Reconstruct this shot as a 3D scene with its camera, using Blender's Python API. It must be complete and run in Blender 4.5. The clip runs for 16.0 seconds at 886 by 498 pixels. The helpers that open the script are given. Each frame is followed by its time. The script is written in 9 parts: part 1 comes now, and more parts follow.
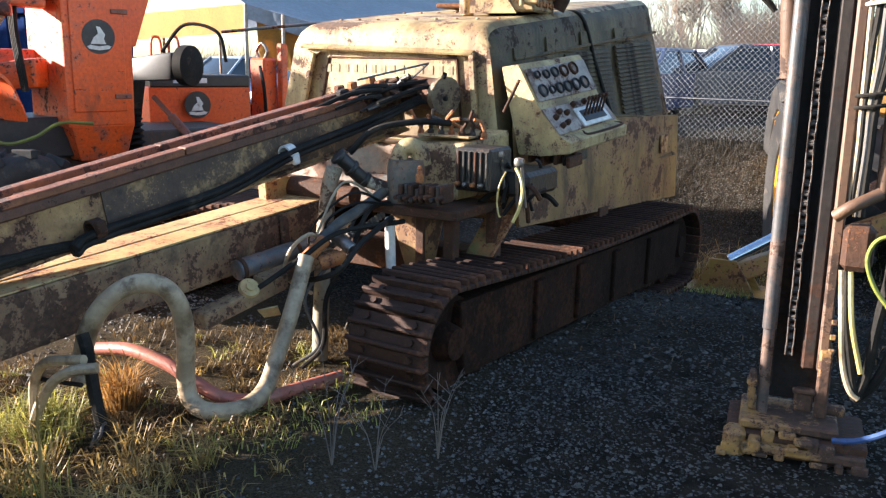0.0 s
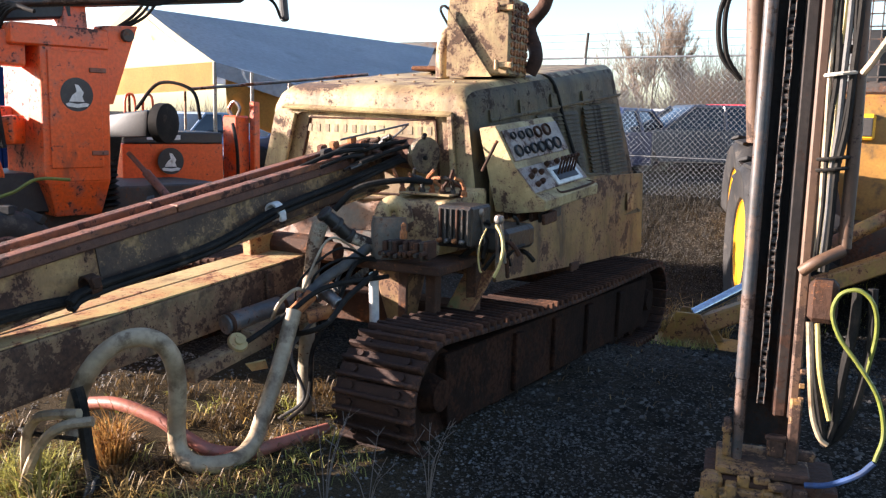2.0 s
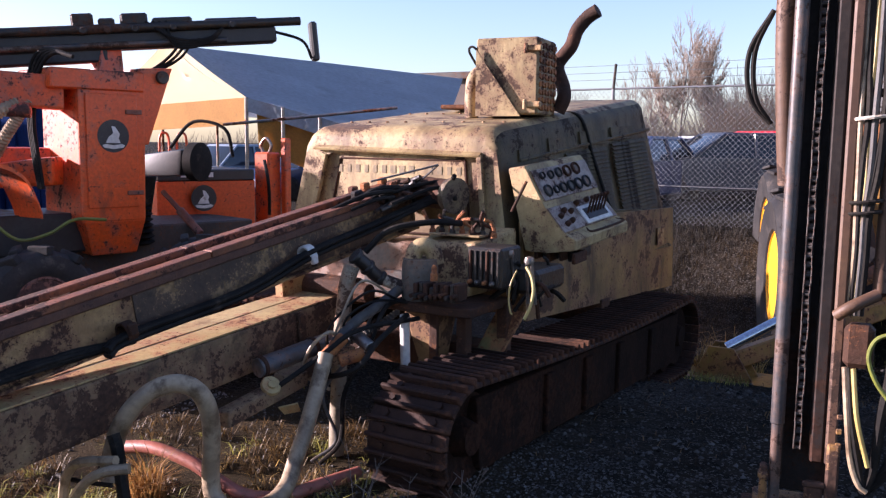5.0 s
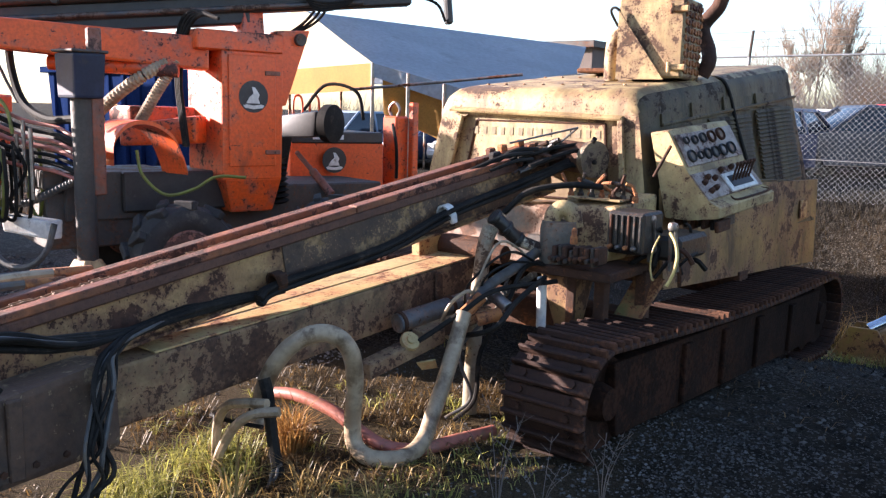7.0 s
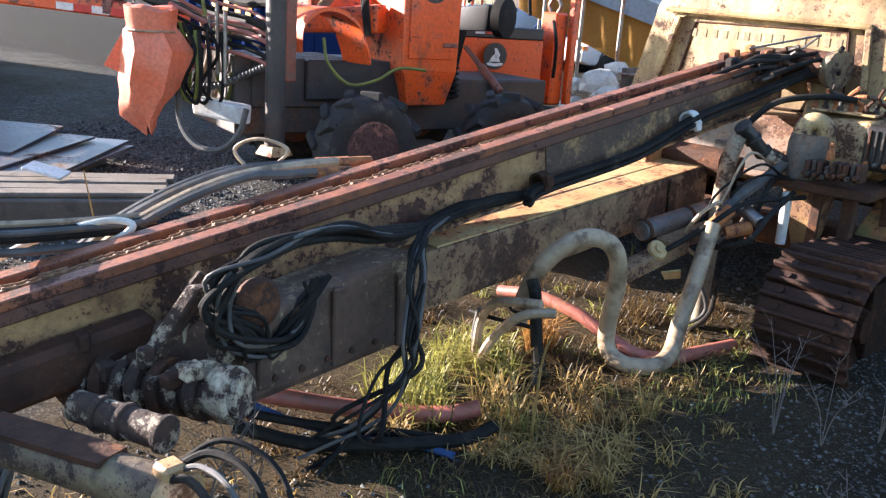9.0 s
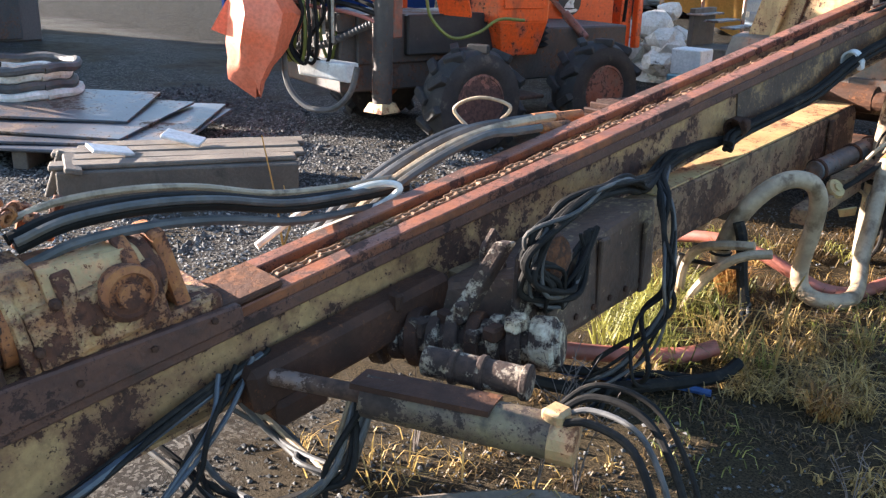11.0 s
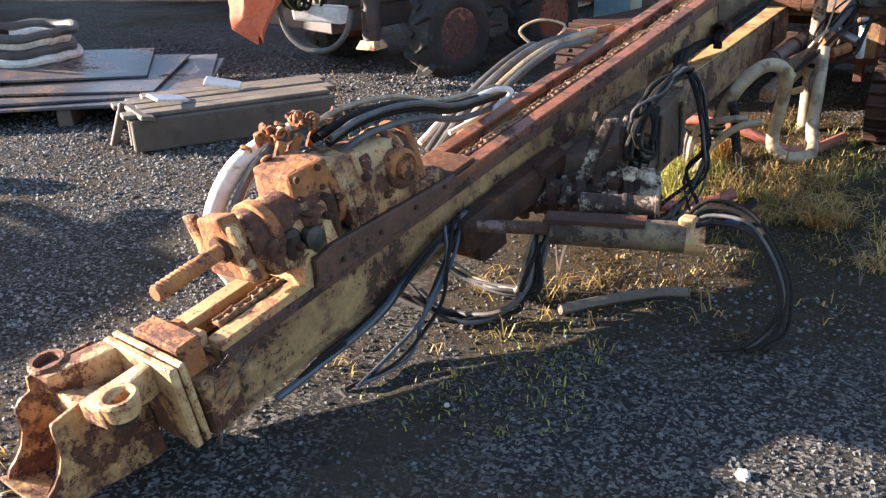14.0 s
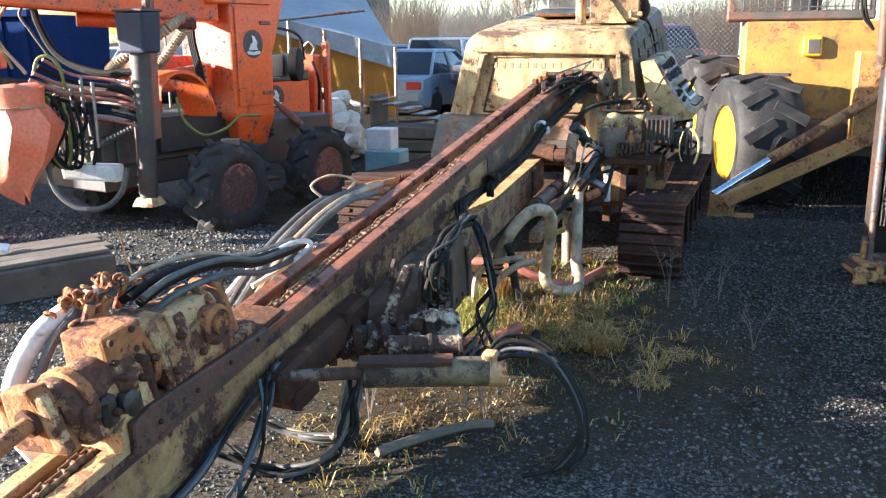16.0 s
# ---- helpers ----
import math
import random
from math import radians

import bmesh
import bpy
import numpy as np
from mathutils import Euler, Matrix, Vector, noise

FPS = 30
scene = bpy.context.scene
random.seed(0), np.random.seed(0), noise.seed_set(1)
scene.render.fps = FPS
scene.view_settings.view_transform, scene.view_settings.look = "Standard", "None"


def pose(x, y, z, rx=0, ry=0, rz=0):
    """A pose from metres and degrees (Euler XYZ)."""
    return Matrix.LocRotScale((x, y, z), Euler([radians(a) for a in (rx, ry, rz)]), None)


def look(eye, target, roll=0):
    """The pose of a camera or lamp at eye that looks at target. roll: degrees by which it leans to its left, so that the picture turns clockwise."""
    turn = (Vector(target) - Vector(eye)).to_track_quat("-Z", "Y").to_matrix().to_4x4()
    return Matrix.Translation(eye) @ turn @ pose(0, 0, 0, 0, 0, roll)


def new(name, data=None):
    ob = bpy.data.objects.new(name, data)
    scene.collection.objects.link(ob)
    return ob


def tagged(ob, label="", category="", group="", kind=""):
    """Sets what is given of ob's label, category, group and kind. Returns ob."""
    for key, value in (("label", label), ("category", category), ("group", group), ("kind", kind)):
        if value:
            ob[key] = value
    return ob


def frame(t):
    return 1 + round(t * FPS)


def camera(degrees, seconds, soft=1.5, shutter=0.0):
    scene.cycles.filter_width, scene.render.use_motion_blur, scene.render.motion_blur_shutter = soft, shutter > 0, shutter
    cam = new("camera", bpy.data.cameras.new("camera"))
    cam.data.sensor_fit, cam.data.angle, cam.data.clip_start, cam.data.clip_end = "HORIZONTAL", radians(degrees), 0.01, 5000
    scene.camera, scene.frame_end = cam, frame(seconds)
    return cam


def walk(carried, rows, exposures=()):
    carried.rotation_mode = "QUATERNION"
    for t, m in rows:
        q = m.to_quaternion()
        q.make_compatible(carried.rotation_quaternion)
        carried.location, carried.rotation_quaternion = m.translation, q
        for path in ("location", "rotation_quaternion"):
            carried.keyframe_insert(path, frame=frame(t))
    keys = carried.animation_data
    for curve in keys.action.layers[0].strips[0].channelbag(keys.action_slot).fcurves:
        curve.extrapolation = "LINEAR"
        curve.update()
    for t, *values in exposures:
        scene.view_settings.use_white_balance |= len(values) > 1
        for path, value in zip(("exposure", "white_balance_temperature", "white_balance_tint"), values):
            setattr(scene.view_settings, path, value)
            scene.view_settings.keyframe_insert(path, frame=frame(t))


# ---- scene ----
cam = camera(54.0, 16.0, soft=1.3)
PATH = [
    (0, (-0.145, 0.286, 1.388), (-1.146, 1.965, 0.964), 1.0),
    (0.5, (-0.171, 0.171, 1.378), (-1.127, 1.88, 0.974), 0.9),
    (1, (-0.181, 0.118, 1.4), (-1.126, 1.842, 1.033), 1.1),
    (1.5, (-0.182, 0.102, 1.42), (-1.111, 1.841, 1.083), 1.6),
    (2, (-0.178, 0.119, 1.412), (-1.11, 1.863, 1.113), 1.4),
    (2.5, (-0.174, 0.114, 1.41), (-1.115, 1.863, 1.172), 1.3),
    (3, (-0.168, 0.112, 1.427), (-1.107, 1.866, 1.223), 1.4),
    (3.2, (-0.171, 0.105, 1.415), (-1.106, 1.863, 1.226), 1.7),
    (5.3, (-0.182, 0.107, 1.492), (-1.206, 1.804, 1.224), 0.4),
    (5.5, (-0.193, 0.111, 1.488), (-1.246, 1.786, 1.198), 0.4),
    (6, (-0.207, 0.114, 1.485), (-1.31, 1.753, 1.175), 0.3),
    (6.5, (-0.222, 0.099, 1.477), (-1.346, 1.725, 1.171), 0.7),
    (7, (-0.295, 0.039, 1.436), (-1.495, 1.609, 1.125), 1.6),
    (7.5, (-0.402, -0.037, 1.416), (-1.701, 1.439, 1.051), 2.9),
    (8, (-0.589, -0.093, 1.405), (-1.944, 1.302, 0.938), 4.1),
    (8.5, (-0.751, -0.226, 1.393), (-2.078, 1.177, 0.874), 4.7),
    (9, (-0.918, -0.422, 1.405), (-2.204, 1.009, 0.86), 4.0),
    (9.5, (-1.13, -0.54, 1.389), (-2.404, 0.892, 0.817), 3.3),
    (10, (-1.328, -0.682, 1.397), (-2.612, 0.728, 0.795), 2.9),
    (10.2, (-1.404, -0.761, 1.393), (-2.684, 0.641, 0.763), 2.4),
    (12.3, (-1.562, -1.663, 1.464), (-2.697, -0.157, 0.8), 0.2),
    (12.5, (-1.607, -1.777, 1.474), (-2.706, -0.241, 0.814), 0.1),
    (13, (-1.642, -1.993, 1.486), (-2.677, -0.417, 0.819), -0.1),
    (13.5, (-1.631, -2.221, 1.495), (-2.641, -0.652, 0.774), -0.6),
    (14, (-1.634, -2.382, 1.505), (-2.642, -0.84, 0.726), -1.7),
    (14.5, (-1.695, -2.491, 1.508), (-2.674, -0.926, 0.739), -1.9),
    (15, (-1.72, -2.537, 1.52), (-2.616, -0.886, 0.834), -1.4),
    (15.5, (-1.722, -2.547, 1.536), (-2.484, -0.789, 0.965), -0.6),
    (16, (-1.714, -2.542, 1.547), (-2.29, -0.686, 1.077), -0.5),
]
EXPOSURES = [(0.0, 2.55, 6500, 11), (1.0, 2.43, 6500, 12), (2.0, 2.24, 6600, 16), (3.0, 1.83, 6450, 20), (5.5, 1.66, 6150, 34), (6.0, 1.98, 6200, 24), (7.0, 2.36, 6400, 20), (9.0, 2.68, 6250, 14), (10.0, 2.8, 6350, 13), (12.5, 2.68, 6550, 11), (14.0, 2.62, 6800, 15), (16.0, 2.8, 6250, 9)]
walk(cam, [(t, look(eye, target, roll)) for t, eye, target, roll in PATH], EXPOSURES)

# ---- world, sun ----
SUN_DIR = Vector((1.0, 0.45, -0.285)).normalized()      # the way the light travels
world = bpy.data.worlds.new("sky")
scene.world = world
world.use_nodes = True
wn = world.node_tree.nodes
wl = world.node_tree.links
sky = wn.new("ShaderNodeTexSky")
sky.sky_type = "NISHITA"
sky.sun_disc = False
sky.sun_elevation = math.asin(-SUN_DIR.z)
sky.sun_rotation = math.atan2(-SUN_DIR.x, -SUN_DIR.y)
sky.air_density, sky.dust_density, sky.ozone_density = 1.0, 0.8, 2.5
wl.new(sky.outputs["Color"], wn["Background"].inputs["Color"])
wn["Background"].inputs["Strength"].default_value = 0.09
sun_data = bpy.data.lights.new("sun", "SUN")
sun_data.energy, sun_data.angle, sun_data.color = 5.0, radians(0.6), (1.0, 0.90, 0.81)
sun = new("sun", sun_data)
sun.matrix_world = look((0, 0, 0), SUN_DIR)
sun.location = (-20, -9, 12)

# ---- materials ----
def nodes_of(m):
    m.use_nodes = True
    return m.node_tree.nodes, m.node_tree.links, m.node_tree.nodes["Principled BSDF"]


def noise_tex(n, l, coord, scale, detail=5.0, rough=0.6, stretch=None):
    t = n.new("ShaderNodeTexNoise")
    t.inputs["Scale"].default_value, t.inputs["Detail"].default_value, t.inputs["Roughness"].default_value = scale, detail, rough
    if stretch:
        mp = n.new("ShaderNodeMapping")
        mp.inputs["Scale"].default_value = stretch
        l.new(coord, mp.inputs["Vector"])
        coord = mp.outputs["Vector"]
    l.new(coord, t.inputs["Vector"])
    return t.outputs["Fac"]


def step_of(n, l, value, low, high):
    r = n.new("ShaderNodeMapRange")
    r.interpolation_type = "SMOOTHSTEP"
    r.inputs["From Min"].default_value, r.inputs["From Max"].default_value = low, high
    l.new(value, r.inputs["Value"])
    return r.outputs["Result"]


def mix_of(n, l, fac, a, b):
    m = n.new("ShaderNodeMix")
    m.data_type = "RGBA"
    if isinstance(fac, float):
        m.inputs[0].default_value = fac
    else:
        l.new(fac, m.inputs[0])
    for sock, v in ((m.inputs[6], a), (m.inputs[7], b)):
        if isinstance(v, tuple):
            sock.default_value = (*v, 1)
        else:
            l.new(v, sock)
    return m.outputs[2]


def surface(name, base, second=None, rough=0.6, metal=0.0, scale=3.0, grain=40.0, worn=None, wear=0.0, wear_scale=9.0, grime=None, grimy=0.0, streaks=False, bump=0.15, spread=0.0, gloss=0.5):
    """A two-scale surface: colour patches, fine grain, worn spots (rust or bare metal) and grime."""
    m = bpy.data.materials.new(name)
    n, l, p = nodes_of(m)
    tc = n.new("ShaderNodeTexCoord")
    co = tc.outputs["Object"]
    big = noise_tex(n, l, co, scale)
    fine = noise_tex(n, l, co, grain, 4.0)
    c = mix_of(n, l, step_of(n, l, big, 0.35, 0.65), base, second or tuple(0.72 * v for v in base))
    c = mix_of(n, l, step_of(n, l, fine, 0.3, 0.75), c, mix_of(n, l, 0.5, c, tuple(0.45 * v for v in base)))
    rough_out = None
    if grimy:
        g = noise_tex(n, l, co, scale * 1.7, 8.0, 0.65, (1.0, 1.0, 0.25) if streaks else None)
        c = mix_of(n, l, step_of(n, l, g, 0.72 - 0.45 * grimy, 0.80 - 0.2 * grimy), c, grime or (0.05, 0.04, 0.025))
    if wear:
        patch = noise_tex(n, l, co, wear_scale * 0.32, 12.0, 0.74)
        speck = noise_tex(n, l, co, wear_scale * 3.2, 6.0, 0.7)
        drift = noise_tex(n, l, co, wear_scale * 0.09, 2.0)
        tilt = n.new("ShaderNodeMath")
        tilt.operation = "MULTIPLY_ADD"
        tilt.inputs[1].default_value = 0.55
        l.new(drift, tilt.inputs[0])
        l.new(patch, tilt.inputs[2])
        bare = step_of(n, l, tilt.outputs["Value"], 0.93 - 0.22 * wear, 0.955 - 0.22 * wear)
        pits = n.new("ShaderNodeMath")
        pits.operation = "MULTIPLY_ADD"
        pits.inputs[1].default_value = 0.6
        l.new(tilt.outputs["Value"], pits.inputs[0])
        l.new(speck, pits.inputs[2])
        dots = step_of(n, l, pits.outputs["Value"], 1.10 - 0.13 * wear, 1.125 - 0.13 * wear)
        both = n.new("ShaderNodeMath")
        both.operation = "MAXIMUM"
        l.new(bare, both.inputs[0])
        l.new(dots, both.inputs[1])
        edge = both.outputs["Value"]
        rusty = worn or (0.16, 0.055, 0.022)
        stain = step_of(n, l, tilt.outputs["Value"], 0.80 - 0.22 * wear, 0.945 - 0.22 * wear)
        half = n.new("ShaderNodeMath")
        half.operation = "MULTIPLY"
        darker = sum(rusty) < sum(base)
        half.inputs[1].default_value = 0.6 if darker else 0.2
        l.new(stain, half.inputs[0])
        c = mix_of(n, l, half.outputs["Value"], c, tuple((2.3 if darker else 0.8) * v for v in rusty))
        c = mix_of(n, l, edge, c, mix_of(n, l, step_of(n, l, fine, 0.35, 0.7), rusty, tuple(0.45 * v for v in rusty)))
        r = n.new("ShaderNodeMapRange")
        r.inputs["To Min"].default_value, r.inputs["To Max"].default_value = rough, 0.88
        l.new(edge, r.inputs["Value"])
        rough_out = r.outputs["Result"]
    if spread:
        info = n.new("ShaderNodeObjectInfo")
        hsv = n.new("ShaderNodeHueSaturation")
        mr = n.new("ShaderNodeMapRange")
        mr.inputs["To Min"].default_value, mr.inputs["To Max"].default_value = 1 - spread, 1 + spread
        l.new(info.outputs["Random"], mr.inputs["Value"])
        l.new(mr.outputs["Result"], hsv.inputs["Value"])
        l.new(c, hsv.inputs["Color"])
        c = hsv.outputs["Color"]
    l.new(c, p.inputs["Base Color"])
    p.inputs["Roughness"].default_value, p.inputs["Metallic"].default_value = rough, metal
    p.inputs["Specular IOR Level"].default_value = gloss
    if rough_out is not None:
        l.new(rough_out, p.inputs["Roughness"])
    if bump:
        b = n.new("ShaderNodeBump")
        b.inputs["Strength"].default_value, b.inputs["Distance"].default_value = bump, 0.01
        if wear:
            flake = n.new("ShaderNodeMath")
            flake.operation = "SUBTRACT"
            l.new(fine, flake.inputs[0])
            l.new(edge, flake.inputs[1])
            l.new(flake.outputs["Value"], b.inputs["Height"])
        else:
            l.new(fine, b.inputs["Height"])
        l.new(b.outputs["Normal"], p.inputs["Normal"])
    return m


RUST, DARK_RUST = (0.22, 0.075, 0.03), (0.09, 0.035, 0.02)
M_CREAM = surface("cream_paint", (0.50, 0.375, 0.175), (0.34, 0.235, 0.10), 0.6, scale=2.6, grimy=0.68, grime=(0.15, 0.095, 0.04), streaks=True, wear=0.28, wear_scale=26, worn=(0.09, 0.045, 0.023), bump=0.25)
# moss and grime, with the right side's shade put into the colour
M_CREAM_SIDE = surface("shaded_mossy_cream_paint", (0.115, 0.085, 0.040), (0.062, 0.046, 0.022), 0.62, scale=3.4, grimy=0.62, grime=(0.03, 0.024, 0.012), streaks=True, wear=0.3, wear_scale=40, worn=(0.035, 0.022, 0.013), bump=0.3, gloss=0.3)
M_RAIL_PAINT = surface("worn_yellow_cream_rail", (0.46, 0.31, 0.14), (0.36, 0.22, 0.09), 0.6, 0.0, scale=7, grimy=0.35, grime=(0.15, 0.075, 0.035), wear=0.45, wear_scale=24, worn=(0.26, 0.105, 0.045), bump=0.3)
M_CREAM_RUST = surface("flaking_cream_paint", (0.60, 0.41, 0.20), (0.42, 0.235, 0.09), 0.65, scale=7, grimy=0.35, grime=(0.16, 0.075, 0.03), wear=0.5, wear_scale=42, worn=(0.14, 0.05, 0.02), bump=0.6)
M_CREAM_RUSTIER = surface("rust_eaten_cream_paint", (0.54, 0.335, 0.14), (0.33, 0.135, 0.042), 0.62, scale=11, grimy=0.6, grime=(0.04, 0.02, 0.011), wear=0.66, wear_scale=44, worn=(0.105, 0.036, 0.016), bump=0.8)
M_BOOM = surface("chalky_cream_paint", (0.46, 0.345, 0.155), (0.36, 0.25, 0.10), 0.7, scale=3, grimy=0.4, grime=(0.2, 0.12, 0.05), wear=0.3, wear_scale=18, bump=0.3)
# stained boom paint, its tone also lowered for the shaded sides
M_BOOM_SIDE = surface("shaded_stained_cream", (0.31, 0.205, 0.10), (0.17, 0.105, 0.052), 0.72, scale=5, grimy=0.6, grime=(0.05, 0.03, 0.017), wear=0.55, wear_scale=18, worn=(0.085, 0.042, 0.023), bump=0.5)
M_OCHRE = surface("ochre_stained_paint", (0.30, 0.172, 0.056), (0.19, 0.105, 0.035), 0.68, scale=3, grimy=0.65, grime=(0.07, 0.038, 0.016), streaks=True, wear=0.45, wear_scale=14, worn=(0.09, 0.04, 0.02), bump=0.25)
M_BEAM = surface("stained_cream_beam_paint", (0.42, 0.25, 0.10), (0.28, 0.15, 0.06), 0.62, scale=5, grimy=0.5, grime=(0.09, 0.043, 0.021), wear=0.44, wear_scale=24, worn=(0.07, 0.028, 0.015), bump=0.5)
M_RUSTY_CASE = surface("rust_brown_casing", (0.10, 0.052, 0.03), (0.055, 0.03, 0.02), 0.7, scale=5, grimy=0.4, grime=(0.025, 0.015, 0.010), wear=0.32, wear_scale=10, worn=(0.30, 0.21, 0.12), bump=0.5)
M_DUMP = surface("dirty_olive_cream_paint", (0.20, 0.15, 0.075), (0.12, 0.086, 0.045), 0.6, scale=7, grimy=0.5, grime=(0.04, 0.028, 0.016), wear=0.5, wear_scale=40, worn=(0.05, 0.03, 0.02), bump=0.3)
M_SWIVEL = surface("flaking_white_paint", (0.58, 0.50, 0.37), (0.40, 0.31, 0.19), 0.65, scale=8, grimy=0.4, grime=(0.05, 0.03, 0.018), wear=0.85, wear_scale=60, worn=(0.050, 0.026, 0.016), bump=0.7)
M_LIP = surface("dark_red_rust", (0.12, 0.048, 0.026), (0.07, 0.028, 0.017), 0.7, scale=5, grimy=0.4, grime=(0.04, 0.02, 0.013), wear=0.3, wear_scale=30, worn=(0.05, 0.021, 0.013), bump=0.5)
M_RAIL = surface("orange_rust_rail", (0.27, 0.088, 0.032), (0.17, 0.055, 0.023), 0.5, 0.15, scale=5, grimy=0.55, grime=(0.075, 0.028, 0.015), wear=0.45, wear_scale=34, worn=(0.075, 0.028, 0.016), bump=0.35)
M_RUST = surface("rust", (0.42, 0.16, 0.045), (0.30, 0.098, 0.03), 0.85, 0.05, scale=12, grimy=0.4, grime=(0.10, 0.038, 0.018), wear=0.4, wear_scale=34, worn=(0.12, 0.042, 0.02), bump=0.7)
M_RUST_DARK = surface("dark_rust", (0.075, 0.034, 0.02), (0.040, 0.021, 0.014), 0.8, 0.1, scale=6, wear=0.3, wear_scale=24, worn=(0.15, 0.06, 0.027), bump=0.5, gloss=0.25)
M_SHOE = surface("rusty_track_steel", (0.040, 0.019, 0.013), (0.022, 0.012, 0.009), 0.7, 0.1, scale=6, wear=0.45, wear_scale=26, worn=(0.085, 0.038, 0.022), bump=0.4, spread=0.35, gloss=0.2)
M_TRACK_SIDE = surface("oily_brown_track_steel", (0.024, 0.013, 0.009), (0.013, 0.008, 0.006), 0.85, 0.0, scale=5, wear=0.35, worn=(0.045, 0.02, 0.012), bump=0.5, gloss=0.08)
M_DARK_BLUE = surface("dull_dark_blue_paint", (0.022, 0.03, 0.06), (0.016, 0.02, 0.04), 0.6, scale=4, grimy=0.3, bump=0.1, gloss=0.3)
M_GREASE = surface("greasy_black_steel", (0.022, 0.02, 0.018), (0.04, 0.03, 0.022), 0.45, 0.2, scale=6, wear=0.25, worn=(0.10, 0.045, 0.025), bump=0.4)
M_STEEL = surface("bare_steel", (0.28, 0.27, 0.25), (0.18, 0.17, 0.16), 0.4, 0.8, scale=8, wear=0.3, bump=0.15)
M_CHROME = surface("chromed_rod", (0.62, 0.66, 0.72), (0.5, 0.53, 0.58), 0.16, 0.95, scale=5, bump=0.03)
M_LIFT = surface("bluish_grey_steel", (0.12, 0.128, 0.135), (0.08, 0.084, 0.088), 0.45, 0.25, scale=7, grimy=0.5, grime=(0.08, 0.058, 0.04), wear=0.35, worn=(0.11, 0.06, 0.038), bump=0.15)
M_CHAIN = surface("rusty_chain_steel", (0.27, 0.15, 0.08), (0.14, 0.07, 0.036), 0.6, 0.1, scale=30, bump=0.1, gloss=0.25)
M_HOSE = surface("black_rubber_hose", (0.012, 0.011, 0.010), (0.024, 0.021, 0.018), 0.72, scale=5, grain=60, grimy=0.35, grime=(0.05, 0.04, 0.03), bump=0.12, gloss=0.12)
M_HOSE_GREY = surface("weathered_grey_hose", (0.105, 0.10, 0.095), (0.05, 0.048, 0.046), 0.55, scale=6, grimy=0.45, grime=(0.10, 0.075, 0.05), bump=0.15, gloss=0.3)
M_HOSE_SLATE = surface("slate_blue_grey_hose", (0.065, 0.078, 0.098), (0.04, 0.046, 0.056), 0.45, scale=6, grimy=0.45, grime=(0.06, 0.045, 0.032), bump=0.12, gloss=0.5)
M_HOSE_CREAM = surface("dirty_cream_hose", (0.40, 0.30, 0.19), (0.27, 0.19, 0.115), 0.5, scale=7, grimy=0.55, grime=(0.12, 0.075, 0.04), bump=0.25)
M_HOSE_STRAW = surface("faded_yellow_hose", (0.50, 0.38, 0.12), (0.38, 0.27, 0.08), 0.5, scale=7, grimy=0.35, grime=(0.14, 0.09, 0.04), bump=0.1)
M_HOSE_WHITE = surface("chalk_white_hose", (0.68, 0.66, 0.60), (0.50, 0.46, 0.38), 0.6, scale=9, grimy=0.35, grime=(0.22, 0.15, 0.08), bump=0.2)
M_HOSE_RED = surface("faded_red_hose", (0.42, 0.13, 0.09), (0.30, 0.10, 0.07), 0.5, scale=6, grimy=0.4, grime=(0.15, 0.09, 0.06), bump=0.15)
M_HOSE_BLUE = surface("dusty_blue_hose", (0.035, 0.075, 0.19), (0.025, 0.045, 0.10), 0.65, scale=6, grimy=0.4, grime=(0.05, 0.042, 0.035), bump=0.05, gloss=0.2)
M_HOSE_LIME = surface("yellow_green_hose", (0.17, 0.19, 0.028), (0.12, 0.13, 0.022), 0.5, scale=6, grimy=0.4, grime=(0.06, 0.055, 0.025), bump=0.05)
M_ORANGE = surface("orange_machine_paint", (0.80, 0.105, 0.012), (0.70, 0.085, 0.012), 0.42, scale=2, grimy=0.22, grime=(0.25, 0.05, 0.02), streaks=True, wear=0.12, worn=(0.10, 0.04, 0.03), bump=0.03)
M_ORANGE_DULL = surface("sooty_orange_paint", (0.27, 0.075, 0.035), (0.16, 0.05, 0.028), 0.6, scale=6, grimy=0.55, grime=(0.12, 0.085, 0.065), wear=0.45, worn=(0.10, 0.05, 0.04), bump=0.2)
M_YELLOW = surface("yellow_machine_paint", (0.38, 0.195, 0.038), (0.29, 0.14, 0.028), 0.5, scale=3, grimy=0.5, grime=(0.10, 0.06, 0.025), wear=0.3, bump=0.1)
M_YELLOW_RUST = surface("chipped_yellow_paint", (0.34, 0.18, 0.045), (0.25, 0.125, 0.03), 0.65, scale=9, grimy=0.5, grime=(0.06, 0.035, 0.016), wear=0.7, wear_scale=22, worn=(0.07, 0.034, 0.02), bump=0.5)
M_RIM_YELLOW = surface("rim_yellow_paint", (0.85, 0.45, 0.02), (0.75, 0.38, 0.02), 0.4, scale=4, grimy=0.15, bump=0.03)
M_MAST = surface("dusty_dark_mast_steel", (0.022, 0.019, 0.018), (0.04, 0.032, 0.028), 0.65, 0.1, scale=3, wear=0.35, wear_scale=20, worn=(0.06, 0.03, 0.02), bump=0.15, gloss=0.2)
M_MAST_TUBE = surface("scuffed_tube_steel", (0.07, 0.07, 0.073), (0.042, 0.042, 0.044), 0.45, 0.2, scale=5, grimy=0.3, grime=(0.045, 0.038, 0.03), wear=0.25, worn=(0.08, 0.045, 0.03), bump=0.1)
M_NAME = surface("faded_name_paint", (0.20, 0.15, 0.085), (0.28, 0.21, 0.115), 0.7, scale=30, bump=0.0)
